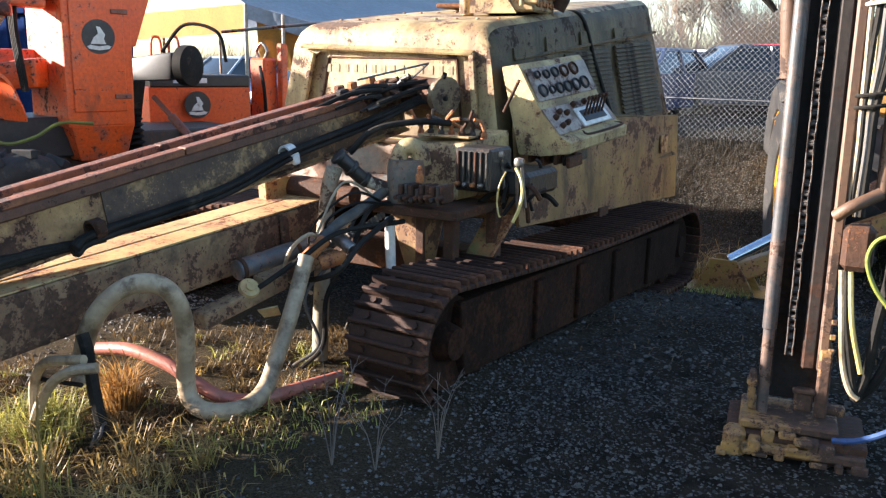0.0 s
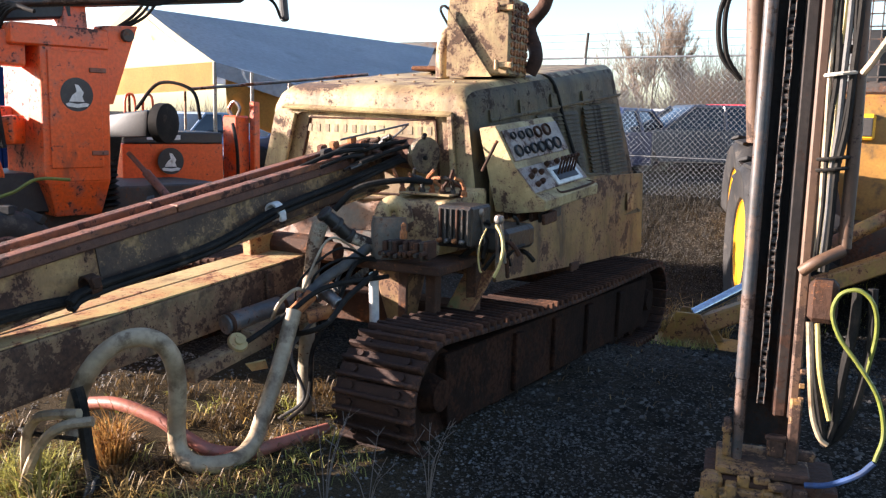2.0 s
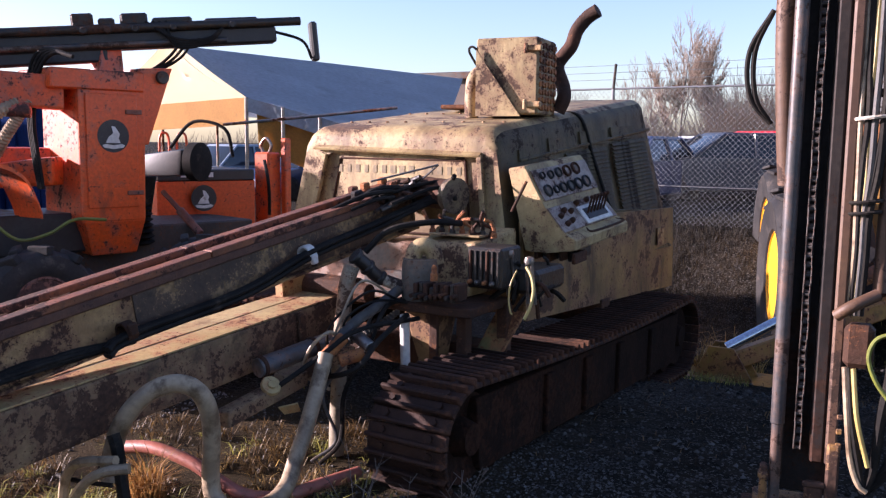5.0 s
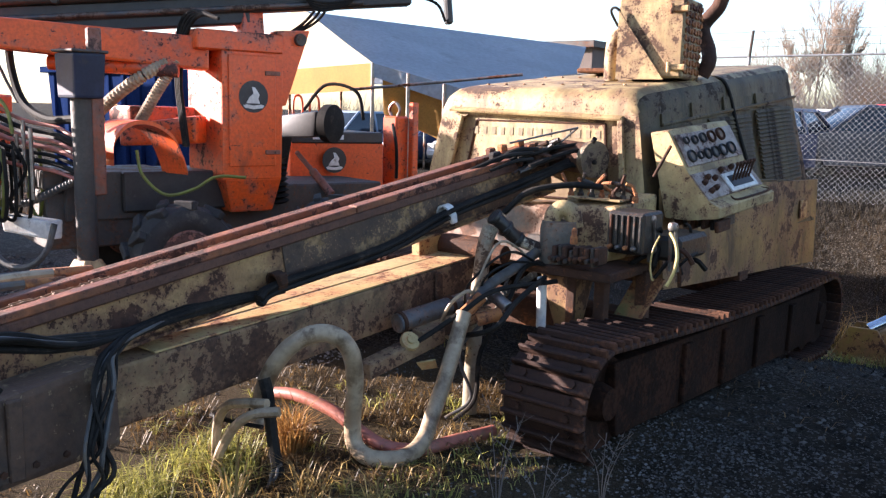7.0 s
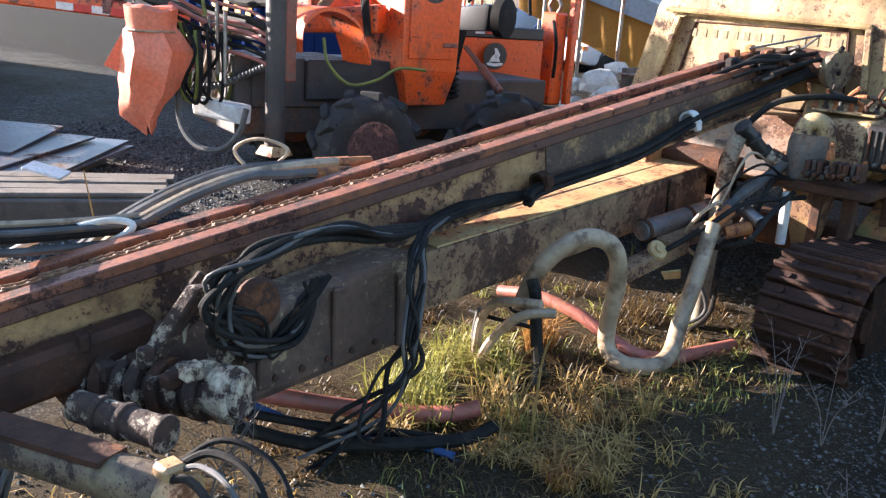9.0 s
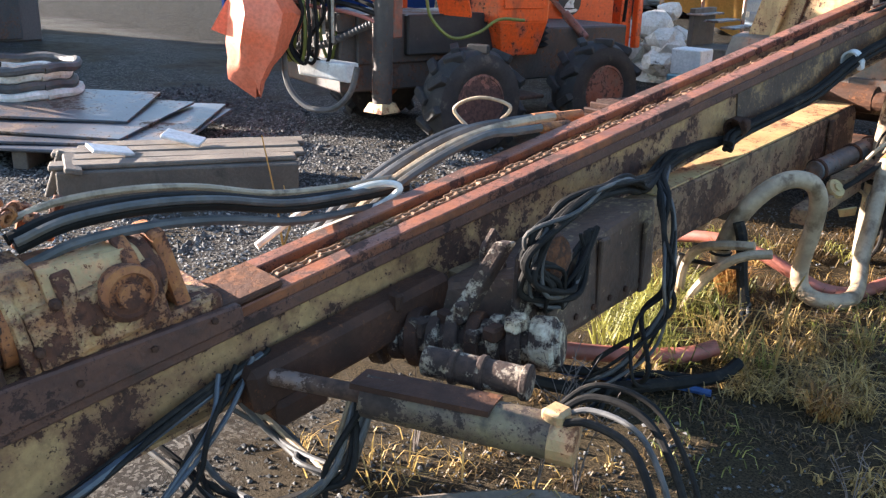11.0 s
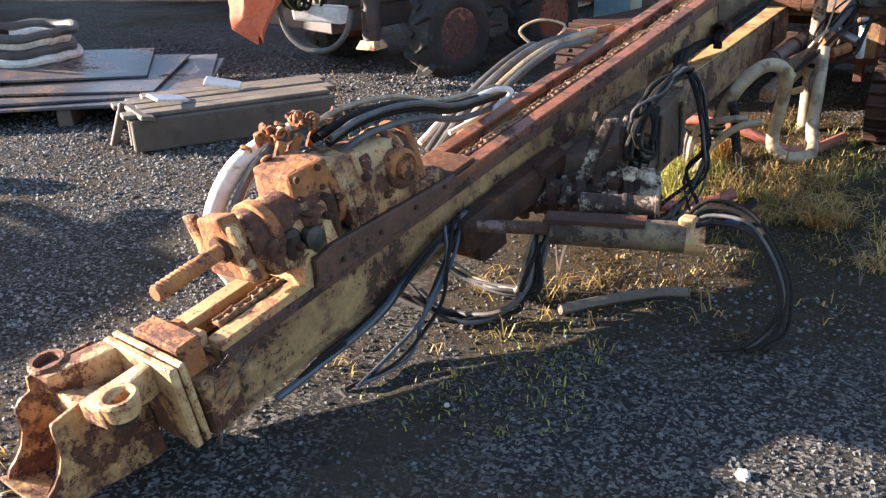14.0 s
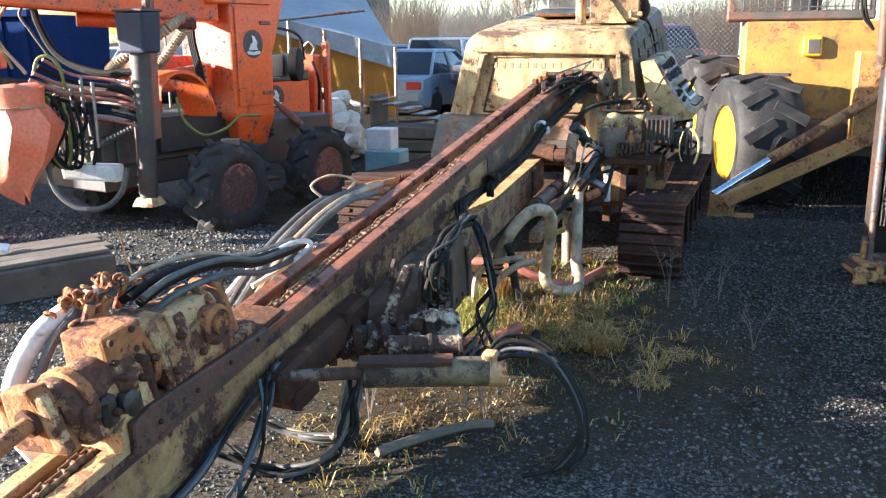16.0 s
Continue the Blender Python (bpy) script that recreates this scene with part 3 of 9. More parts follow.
def hood():
    """The engine hood: walls leaning inwards, rounded shoulders, a sunken front panel."""
    bm = B()
    # front ring (y 4.40) and rear ring (y 6.62): outline goes round from lower right to lower left
    def ring(y, xl, xr, xtl, xtr, z0, z1, ch):
        arc = [(math.cos(radians(a)), math.sin(radians(a))) for a in (0, 22, 45, 68, 90)]
        right = [(xtr - ch + ch * c, y, z1 - ch + ch * q) for c, q in arc]
        left = [(xtl + ch - ch * c, y, z1 - ch + ch * q) for c, q in reversed(arc)]
        return [(xr, y, z0), *right, *left, (xl, y, z0)]
    rings = [ring(4.42, -3.86, -2.24, -3.68, -2.34, 0.72, 1.50, 0.09), ring(4.428, -3.86, -2.24, -3.68, -2.335, 0.72, 1.53, 0.10), ring(4.45, -3.86, -2.24, -3.68, -2.33, 0.72, 1.565, 0.11), ring(4.50, -3.86, -2.24, -3.68, -2.325, 0.72, 1.59, 0.115), ring(4.58, -3.86, -2.235, -3.68, -2.32, 0.72, 1.605, 0.115), ring(6.78, -3.72, -2.02, -3.58, -2.275, 0.72, 1.85, 0.11), ring(6.84, -3.71, -2.02, -3.57, -2.29, 0.72, 1.84, 0.11), ring(6.87, -3.70, -2.03, -3.56, -2.31, 0.72, 1.80, 0.11)]
    vs = [[bm.verts.new(p) for p in r] for r in rings]
    k = len(vs[0])
    for a, b in zip(vs, vs[1:]):
        for i in range(k - 1):
            bm.faces.new((a[i], a[i + 1], b[i + 1], b[i]))
        bm.faces.new((a[k - 1], a[0], b[0], b[k - 1]))
    bm.faces.new(vs[-1])
    # front frame round the opening
    o = [vs[0][0], vs[0][1], vs[0][5], vs[0][6], vs[0][10], vs[0][11]]
    inner = [(-2.40, 4.42, 0.78), (-2.455, 4.42, 1.40), (-2.50, 4.42, 1.42), (-3.48, 4.42, 1.425), (-3.53, 4.42, 1.40), (-3.70, 4.42, 0.78)]
    iv = [bm.verts.new(p) for p in inner]
    dv = [bm.verts.new((x, y + 0.025, z)) for x, y, z in inner]
    for q, w in ((0, 1), (1, 2), (2, 3), (3, 4), (4, 5), (5, 0)):
        bm.faces.new((o[q], o[w], iv[w], iv[q]))
        bm.faces.new((iv[q], iv[w], dv[w], dv[q]))
    bm.faces.new(vs[0][1:6])
    bm.faces.new(vs[0][6:11])
    bm.faces.new(dv)
    return part("hood", bm, M_CREAM, rig, "cream engine hood with moss stains and rounded shoulders", True)


hood_ob = hood()
# the side turned from the sun takes the paint darkened for shade
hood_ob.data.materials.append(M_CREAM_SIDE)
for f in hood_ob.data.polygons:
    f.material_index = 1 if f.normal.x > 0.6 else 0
bm = B()
plate(bm, [(-3.60, 4.385, 1.455), (-2.44, 4.385, 1.425), (-2.44, 4.425, 1.447), (-3.60, 4.425, 1.477)], 0.012)
part("rain_lip", bm, M_CREAM, hood_ob)
for sx in (-1, 1):
    bm = B()
    if sx < 0:
        box(bm, (0, 0, 0), (0.035, 0.03, 0.66), Matrix.Translation((-3.60, 4.405, 1.10)) @ pose(0, 0, 0, 0, 14.5, 0))
    else:
        box(bm, (0, 0, 0), (0.035, 0.03, 0.66), Matrix.Translation((-2.415, 4.405, 1.10)) @ pose(0, 0, 0, 0, -5, 0))
    part("front_frame_bar", bm, M_CREAM, hood_ob, "worn cream frame bar")
bm = B()
plate(bm, [(-3.40, 4.440, 1.39), (-2.56, 4.440, 1.39), (-2.52, 4.440, 0.97), (-3.50, 4.440, 0.97)], 0.006)
part("nose_panel", bm, M_CREAM, hood_ob, "weathered cream front panel with a faded dark name plate")
# the faded maker's name becomes plain bars
random.seed(4)
for i in range(14):
    if i == 9:
        continue
    bm = B()
    box(bm, (-3.42 + i * 0.064, 4.4325, 1.335), (random.uniform(0.022, 0.040), 0.003, 0.046), bevel=0.0)
    part("name_bar", bm, M_NAME, hood_ob, "faded dark name marking")
# thin dark rods draw the shaded gap round the nose panel
for a, b in (((-3.42, 1.395), (-2.55, 1.395)), ((-3.42, 1.395), (-3.52, 0.965)), ((-2.55, 1.395), (-2.51, 0.965)), ((-3.52, 0.965), (-2.51, 0.965))):
    bm = B()
    rod(bm, (a[0], 4.436, a[1]), (b[0], 4.436, b[1]), 0.007, 6)
    part("panel_gap_line", bm, M_RUST_DARK, hood_ob, "dark line drawn for the shaded gap")
# side seam, rivet strips, cable over the hood, recessed side doors
def side_x(y, z):
    """The hood's flaring side: x at a place along it and a height."""
    f = (y - 4.58) / 2.2
    foot, head, top = -2.235 + 0.215 * f, -2.32 + 0.045 * f, 1.49 + 0.25 * f
    return foot + (head - foot) * (z - 0.72) / (top - 0.72)


for a, b, w in (((-2.255, 4.60, 1.10), (-2.055, 6.82, 1.00), 0.03), ((-2.298, 4.62, 1.40), (-2.225, 6.8, 1.62), 0.02)):
    bm = B()
    d = Vector(b) - Vector(a)
    box(bm, (0, d.length / 2, 0), (0.016, d.length, w), frame_of(a, d))
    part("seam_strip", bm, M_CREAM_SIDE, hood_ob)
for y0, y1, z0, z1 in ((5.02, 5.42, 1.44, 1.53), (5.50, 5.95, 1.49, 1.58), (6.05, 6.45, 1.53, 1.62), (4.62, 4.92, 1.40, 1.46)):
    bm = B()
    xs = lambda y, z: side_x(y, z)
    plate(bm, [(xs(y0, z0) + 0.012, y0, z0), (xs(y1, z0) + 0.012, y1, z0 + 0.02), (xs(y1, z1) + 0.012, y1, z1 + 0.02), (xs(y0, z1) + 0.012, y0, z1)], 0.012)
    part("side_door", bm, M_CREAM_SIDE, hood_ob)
# louvres on the side
louvre_bm = B()
prism(louvre_bm, [(-0.004, -0.004), (0.020, -0.010), (0.002, 0.011)], 0.64, pose(0, 0, 0, 90, 0, 0), 0.0)
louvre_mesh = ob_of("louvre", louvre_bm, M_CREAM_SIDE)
louvre_mesh.parent = hood_ob
for col, (y, dz) in enumerate(((5.58, 0.03), (6.36, 0.10))):
    for i in range(19):
        if col == 0 and i == 0:
            lo = louvre_mesh
        else:
            lo = louvre_mesh.copy()
            scene.collection.objects.link(lo)
        z = 1.42 + dz - 0.027 * i
        turn = -math.degrees(math.atan((side_x(y + 0.3, z) - side_x(y - 0.3, z)) / 0.6))
        lo.matrix_basis = Matrix.Translation((side_x(y, z) + 0.002, y, z)) @ pose(0, 0, 0, 4, 0, turn)
bm = B()
tube(bm, [(-2.85, 5.6, 1.70), (-2.45, 5.55, 1.705), (-2.31, 5.58, 1.66), (-2.24, 5.65, 1.40), (-2.17, 5.72, 1.15), (-2.13, 5.78, 1.0)], 0.012, 6)
part("roof_cable", bm, M_HOSE, hood_ob)
# riveted seam on the roof
for y, z in ((4.66, 1.612), (5.35, 1.688)):
    for i in range(9):
        bm = B()
        x = -3.5 + i * 0.135
        lathe(bm, [(0.012, 0), (0.010, 0.006), (0, 0.009)], Matrix.Translation((x, y, z + 0.004)), 8)
        part("rivet", bm, M_CREAM_RUST, hood_ob)

# lower body
bm = B()
hexa(bm, [(-3.80, 4.55, 0.52), (-2.22, 4.55, 0.52), (-2.05, 6.90, 0.42), (-3.70, 6.90, 0.42)], [(-3.84, 4.50, 0.74), (-2.22, 4.50, 0.74), (-2.06, 6.86, 0.95), (-3.74, 6.86, 0.95)], bevel=0.02)
part("lower_body", bm, M_OCHRE, rig, "ochre-cream lower engine body")
bm = B()
plate(bm, [(-2.20, 4.52, 0.50), (-2.03, 6.90, 0.40), (-2.04, 6.86, 1.02), (-2.235, 4.50, 1.06)], 0.02, Matrix.Translation((0.014, 0, 0)))
part("body_side_sheet", bm, M_OCHRE, rig, "ochre-cream side sheet with rust stains")
bm = B()
box(bm, (-2.035, 6.58, 0.82), (0.012, 0.16, 0.13), pose(0, 0, 0, 0, 0, 0))
part("inspection_cover", bm, M_CREAM_RUST, rig)
# front lower shelf, lamp bracket and sill under the nose
bm = B()
hexa(bm, [(-3.92, 4.22, 0.60), (-2.50, 4.22, 0.60), (-2.50, 4.50, 0.60), (-3.92, 4.50, 0.60)], [(-3.87, 4.33, 0.93), (-2.50, 4.30, 0.93), (-2.50, 4.50, 0.95), (-3.87, 4.50, 0.95)], bevel=0.012)
part("front_apron", bm, M_GREY_PAINT, rig, "pale grey-green front apron")
bm = B()
box(bm, (-2.93, 4.25, 0.70), (0.34, 0.05, 0.13))
part("apron_recess", bm, M_DARK, rig)
bm = B()
lathe(bm, [(0.02, -0.05), (0.055, -0.03), (0.06, 0.0), (0.055, 0.012)], Matrix.Translation((-3.02, 4.28, 0.99)) @ pose(0, 0, 0, 90, 0, 0), 16)
box(bm, (-3.02, 4.32, 0.95), (0.14, 0.05, 0.02))
part("head_lamp", bm, M_GREY_PAINT, rig, "round lamp in a wire guard", True)

# air cleaner box, its elbow and the exhaust stack on the roof
bm = B()
AC = Matrix.Translation((-2.56, 5.10, 1.66)) @ pose(0, 0, 0, 0, 0, 6)
box(bm, (0, 0, 0.24), (0.40, 0.36, 0.46), AC, 0.012)
cleaner = part("air_cleaner_box", bm, M_CREAM, rig, "rust-streaked cream box with hinged latches")
bm = B()
prism(bm, [(-0.19, 0.0), (0.10, 0.0), (-0.19, 0.40)], 0.012, AC @ Matrix.Translation((0.0, -0.20, 0.0)) @ pose(0, 0, 0, 90, 0, 0))
part("gusset", bm, M_CREAM, cleaner)
for i in range(6):
    for j in range(9):
        bm = B()
        box(bm, (0, 0, 0), (0.010, 0.040, 0.030), AC @ Matrix.Translation((0.205, -0.145 + i * 0.058, 0.055 + j * 0.046)) @ pose(0, 0, 0, 20 if (i + j) % 2 else -20, 0, 0), 0.004)
        part("perforated_lug", bm, M_RUST, cleaner)
for z in (0.07, 0.40):
    bm = B()
    box(bm, (0.17, -0.19, z), (0.11, 0.03, 0.035), AC)
    rod(bm, AC @ Vector((0.13, -0.21, z - 0.03)), AC @ Vector((0.13, -0.21, z + 0.03)), 0.012)
    part("latch", bm, M_CREAM_RUST, cleaner)
bm = B()
tube(bm, [(-2.83, 5.02, 1.655), (-2.83, 5.02, 1.80), (-2.82, 5.03, 1.90), (-2.77, 5.06, 1.95), (-2.70, 5.08, 1.96)], 0.045, 14)
part("intake_elbow", bm, M_CREAM, rig, "cream pipe elbow", True)
bm = B()
tube(bm, [(-2.36, 5.30, 1.70), (-2.33, 5.32, 1.78), (-2.36, 5.38, 1.86), (-2.42, 5.42, 2.0), (-2.34, 5.44, 2.12), (-2.31, 5.46, 2.22), (-2.25, 5.48, 2.30), (-2.18, 5.48, 2.34)], 0.045, 14)
part("exhaust_pipe", bm, M_RUST_DARK, rig, "dark rusty exhaust pipe with a bent tip", True)
bm = B()
tube(bm, [(-2.78, 4.98, 1.98), (-2.80, 4.92, 2.06), (-2.76, 4.90, 2.08), (-2.70, 4.92, 2.02)], 0.008, 6)
part("stop_cable", bm, M_HOSE, rig)
bm = B()
box(bm, (-3.05, 5.6, 1.745), (0.5, 0.35, 0.03), pose(0, 0, 0), 0.008)
part("roof_hatch", bm, M_RUST_DARK, rig)

# control console on the right side, its rear end a little higher and further out
CF = frame_of((-2.15, 4.43, 1.14), (0.075, 0.62, 0.06))
CL = 0.64
SLIDE = Matrix.Translation((0, CL / 2, 0)) @ pose(0, 0, 0, 90, 0, 0)
bm = B()
prism(bm, [(-0.125, 0.22), (-0.02, 0.235), (0.0, 0.21), (0.095, 0.036), (0.105, 0.004), (0.216, -0.123), (0.285, -0.15), (0.28, -0.21), (0.10, -0.235), (-0.03, -0.235)], CL, CF @ SLIDE, 0.006)
console = part("control_console", bm, M_CREAM, rig, "cream control console with a slanted gauge panel")


def slope(low, high, nrm):
    """A frame on a slanted face: x along the console, y up the slope, z out of it."""
    lo, hi = Vector((low[0], 0, low[1])), Vector((high[0], 0, high[1]))
    return CF @ Matrix.Translation(lo) @ Matrix((Vector((0, 1, 0)), (hi - lo).normalized(), Vector((nrm[0], 0, nrm[1])))).transposed().to_4x4()


GM = slope((0.095, 0.036), (0.0, 0.21), (0.88, 0.475))
bm = B()
box(bm, (CL / 2, 0.10, 0.006), (CL - 0.03, 0.185, 0.010), GM, 0.003)
gauge_panel = part("gauge_panel", bm, M_PANEL, console, "speckled white gauge panel")
for i, (u, v, r) in enumerate(((0.09, 0.150, 0.022), (0.175, 0.145, 0.026), (0.265, 0.148, 0.030), (0.36, 0.146, 0.036), (0.465, 0.150, 0.038), (0.08, 0.060, 0.036), (0.165, 0.055, 0.024), (0.245, 0.056, 0.032), (0.33, 0.056, 0.034), (0.42, 0.058, 0.036), (0.515, 0.060, 0.038))):
    bm = B()
    lathe(bm, [(r, 0.010), (r, 0.024), (r * 0.85, 0.028), (r * 0.78, 0.018), (0, 0.018)], GM @ Matrix.Translation((u, v, 0)), 16)
    g = part("gauge", bm, M_BLACK if i not in (3, 4) else M_RUST_DARK, gauge_panel)
    bm = B()
    lathe(bm, [(r * 0.55, 0.018), (r * 0.55, 0.0195), (0, 0.0195)], GM @ Matrix.Translation((u, v, 0)), 14)
    part("dial", bm, M_GREY_PAINT if i % 3 else M_PANEL, g)
LM = slope((0.216, -0.123), (0.105, 0.004), (0.738, 0.674))
bm = B()
box(bm, (CL / 2, 0.085, 0.005), (CL - 0.02, 0.165, 0.010), LM, 0.003)
lever_panel = part("lever_panel", bm, M_PANEL, console, "speckled white lever panel")
bm = B()
box(bm, (0.42, 0.065, 0.014), (0.30, 0.115, 0.012), LM, 0.003)
slot_rim = part("slot_rim", bm, M_WHITE, lever_panel, "white lever plate")
bm = B()
box(bm, (0.42, 0.065, 0.0215), (0.23, 0.07, 0.005), LM, 0.001)
part("lever_slot", bm, M_BLACK, lever_panel)
for i in range(6):
    bm = B()
    mm = LM @ Matrix.Translation((0.325 + 0.038 * i, 0.065, 0.02))
    rod(bm, mm @ Vector((0, 0, 0)), mm @ Vector((0.0, 0.045, 0.075)), 0.006, 8)
    lathe(bm, [(0, -0.014), (0.010, -0.008), (0.012, 0), (0.010, 0.008), (0, 0.014)], mm @ Matrix.Translation((0, 0.05, 0.083)), 8)
    part("lever", bm, M_RUST_DARK, lever_panel)
for u, v in ((0.07, 0.10), (0.13, 0.125), (0.19, 0.11), (0.08, 0.045), (0.14, 0.055), (0.30, 0.148), (0.42, 0.15), (0.54, 0.148)):
    bm = B()
    lathe(bm, [(0.017, 0.010), (0.015, 0.028), (0.009, 0.036), (0, 0.036)], LM @ Matrix.Translation((u, v, 0)), 10)
    part("knob", bm, M_RUST_DARK, lever_panel)
bm = B()
tube(bm, [LM @ Vector((0.24, -0.01, 0.0)), LM @ Vector((0.24, -0.05, 0.03)), LM @ Vector((0.60, -0.05, 0.03)), LM @ Vector((0.60, -0.01, 0.0))], 0.007, 6)
part("guard_rail", bm, M_RUST_DARK, console)
for k in range(10):
    bm = B()
    box(bm, (0.02 + 0.026 * k, 0.10 + 0.05 * (k % 3), -0.25 - 0.012 * (k % 2)), (0.022, 0.14, 0.06), CF, 0.005)
    part("console_valve", bm, M_GREASE if k % 3 else M_RUST_DARK, console)
bm = B()
rod(bm, (-2.15, 4.22, 1.14), (-2.06, 4.20, 1.30), 0.008)
part("marker_rod", bm, M_RUST_DARK, rig)

# ---- tracks ----
def make_track(front, rear, width, height, label, shoes=112):
    f, r = Vector(front), Vector(rear)
    m = frame_of(f, r - f)
    length = (r - f).length
    rad = height / 2 - 0.02
    # inner frame: a long box set in behind the shoe ends
    bm = B()
    w = 0.36 * width
    hexa(bm, [(-w, 1.5 * rad, 0.10), (w, 1.5 * rad, 0.10), (w, length - 1.5 * rad, 0.10), (-w, length - 1.5 * rad, 0.10)], [(-w, 1.3 * rad, height - 0.10), (w, 1.3 * rad, height - 0.10), (w, length - 1.3 * rad, height - 0.10), (-w, length - 1.3 * rad, height - 0.10)], m)
    base = part("track_frame", bm, M_TRACK_SIDE, rig, label)
    for y in (rad + 0.03, length - rad - 0.03):
        bm = B()
        lathe(bm, [(0, -0.36 * width), (0.07, -0.36 * width), (0.09, -0.22 * width), (rad - 0.12, -0.24 * width), (rad - 0.05, -0.30 * width), (rad - 0.045, 0.30 * width), (rad - 0.12, 0.24 * width), (0.09, 0.22 * width), (0.07, 0.40 * width), (0.0, 0.40 * width)], m @ Matrix.Translation((0, y, height / 2)) @ pose(0, 0, 0, 0, 90, 0), 28)
        part("end_wheel", bm, M_TRACK_SIDE, base, "", True)
    for i in range(7):
        bm = B()
        y = 2 * rad + 0.02 + i * (length - 4 * rad) / 6
        lathe(bm, [(0, -0.34 * width), (0.03, -0.34 * width), (0.04, -0.28 * width), (0.085, -0.27 * width), (0.085, 0.27 * width), (0.04, 0.28 * width), (0.03, 0.34 * width), (0.0, 0.34 * width)], m @ Matrix.Translation((0, y, 0.125)) @ pose(0, 0, 0, 0, 90, 0), 16)
        part("roller", bm, M_TRACK_SIDE, base, "", True)
    for y in (0.30 * length, 0.44 * length, 0.58 * length, 0.74 * length):
        bm = B()
        box(bm, (0.385 * width, y, 0.50 * height), (0.03, 0.09, height * 0.55), m)
        part("frame_rib", bm, M_TRACK_SIDE, base)
    # shoe: a plate with a grouser bar and two bolts
    sb = B()
    pitch = (2 * (length - 2 * rad) + 2 * math.pi * rad) / shoes
    box(sb, (0, 0, 0.0), (width, pitch * 0.94, 0.022), bevel=0.004)
    box(sb, (0, -pitch * 0.36, 0.022), (width, 0.020, 0.034), bevel=0.006)
    box(sb, (0, 0, -0.03), (width * 0.3, pitch * 0.7, 0.05), bevel=0.006)
    for x in (-0.3, 0.3):
        lathe(sb, [(0.016, 0), (0.016, 0.012), (0, 0.012)], Matrix.Translation((x * width, pitch * 0.1, 0.012)), 6)
    first = ob_of("track_shoe", sb, M_SHOE)
    first.parent = base
    straight = length - 2 * rad
    for i in range(shoes):
        s = i * pitch
        if s < straight:
            p, ang = (rad + s, height + 0.0 - 0.02), 0.0
        elif s < straight + math.pi * rad:
            a = (s - straight) / rad
            p, ang = (rad + straight + rad * math.sin(a), height / 2 + rad * math.cos(a)), -a
        elif s < 2 * straight + math.pi * rad:
            p, ang = (rad + straight - (s - straight - math.pi * rad), 0.02), -math.pi
        else:
            a = (s - 2 * straight - math.pi * rad) / rad
            p, ang = (rad - rad * math.sin(a), height / 2 - rad * math.cos(a)), -math.pi - a
        sag = -0.035 * math.sin(math.pi * s / straight) if s < straight else 0.0
        o = first if i == 0 else first.copy()
        if i:
            scene.collection.objects.link(o)
        o.matrix_basis = m @ Matrix.Translation((0, p[0], p[1] + sag)) @ Matrix.Rotation(ang, 4, "X")
    return base


make_track((-2.06, 3.06, -0.05), (-1.90, 6.52, -0.13), 0.40, 0.54, "rusty crawler track with ribbed steel shoes")
make_track((-4.12, 3.25, -0.03), (-4.05, 6.35, -0.12), 0.40, 0.58, "sunlit rusty crawler track with ribbed steel shoes")
for y in (4.0, 5.6):
    bm = B()
    box(bm, (-3.025, y, 0.40), (1.85, 0.16, 0.16))
    part("axle_beam", bm, M_RUST_DARK, rig)

# ---- boom: a long double box arm from under the nose to the swivel ----
BO = frame_of((-3.165, 0.86, 0.452), Vector((-3.04, 3.75, 0.69)) - Vector((-3.165, 0.86, 0.452)))
bm = B()
L = 2.90
hexa(bm, [(-0.17, 0, -0.24), (0.13, 0, -0.24), (0.16, L, -0.21), (-0.18, L, -0.21)], [(-0.17, 0, 0), (0.13, 0, 0), (0.16, L, 0), (-0.18, L, 0)], BO, 0.012)
boom = part("boom", bm, M_BOOM_SIDE, rig, "square boom arm with stained brown sides darkened for the shade")
# sunlit stretch of the top drawn as plates of lighter paint
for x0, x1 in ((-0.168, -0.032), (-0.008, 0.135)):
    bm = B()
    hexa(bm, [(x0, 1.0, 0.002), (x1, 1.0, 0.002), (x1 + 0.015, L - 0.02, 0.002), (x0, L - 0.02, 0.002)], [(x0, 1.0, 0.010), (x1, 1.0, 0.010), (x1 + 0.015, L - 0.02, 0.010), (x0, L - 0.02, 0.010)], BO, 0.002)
    part("boom_top_plate", bm, M_BOOM, boom, "yellow-cream top plate coloured lighter where the sun falls")
bm = B()
box(bm, (-0.02, L / 2, 0.003), (0.022, L * 0.98, 0.008), BO, 0.001)
part("boom_seam", bm, M_DARK, boom)
for y in (0.12, 0.62, 2.55):
    bm = B()
    box(bm, (0.142 + 0.012 * y, y, -0.10), (0.02, 0.05, 0.18), BO)
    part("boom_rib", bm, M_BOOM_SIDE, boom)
bm = B()
rod(bm, BO @ Vector((-0.22, L + 0.02, 0.03)), BO @ Vector((0.24, L + 0.02, 0.03)), 0.07, 16)
rod(bm, BO @ Vector((0.24, L + 0.0, 0.03)), BO @ Vector((0.33, L + 0.0, 0.03)), 0.05, 12)
part("hinge_pin", bm, M_RUST_DARK, boom, "rusty hinge pin")
bm = B()
box(bm, (-0.12, L - 0.10, 0.05), (0.06, 0.18, 0.10), BO)
lathe(bm, [(0.03, 0), (0.03, 0.04), (0, 0.05)], BO @ Matrix.Translation((-0.12, L - 0.05, 0.10)), 10)
part("hinge_lug", bm, M_BOOM, boom)
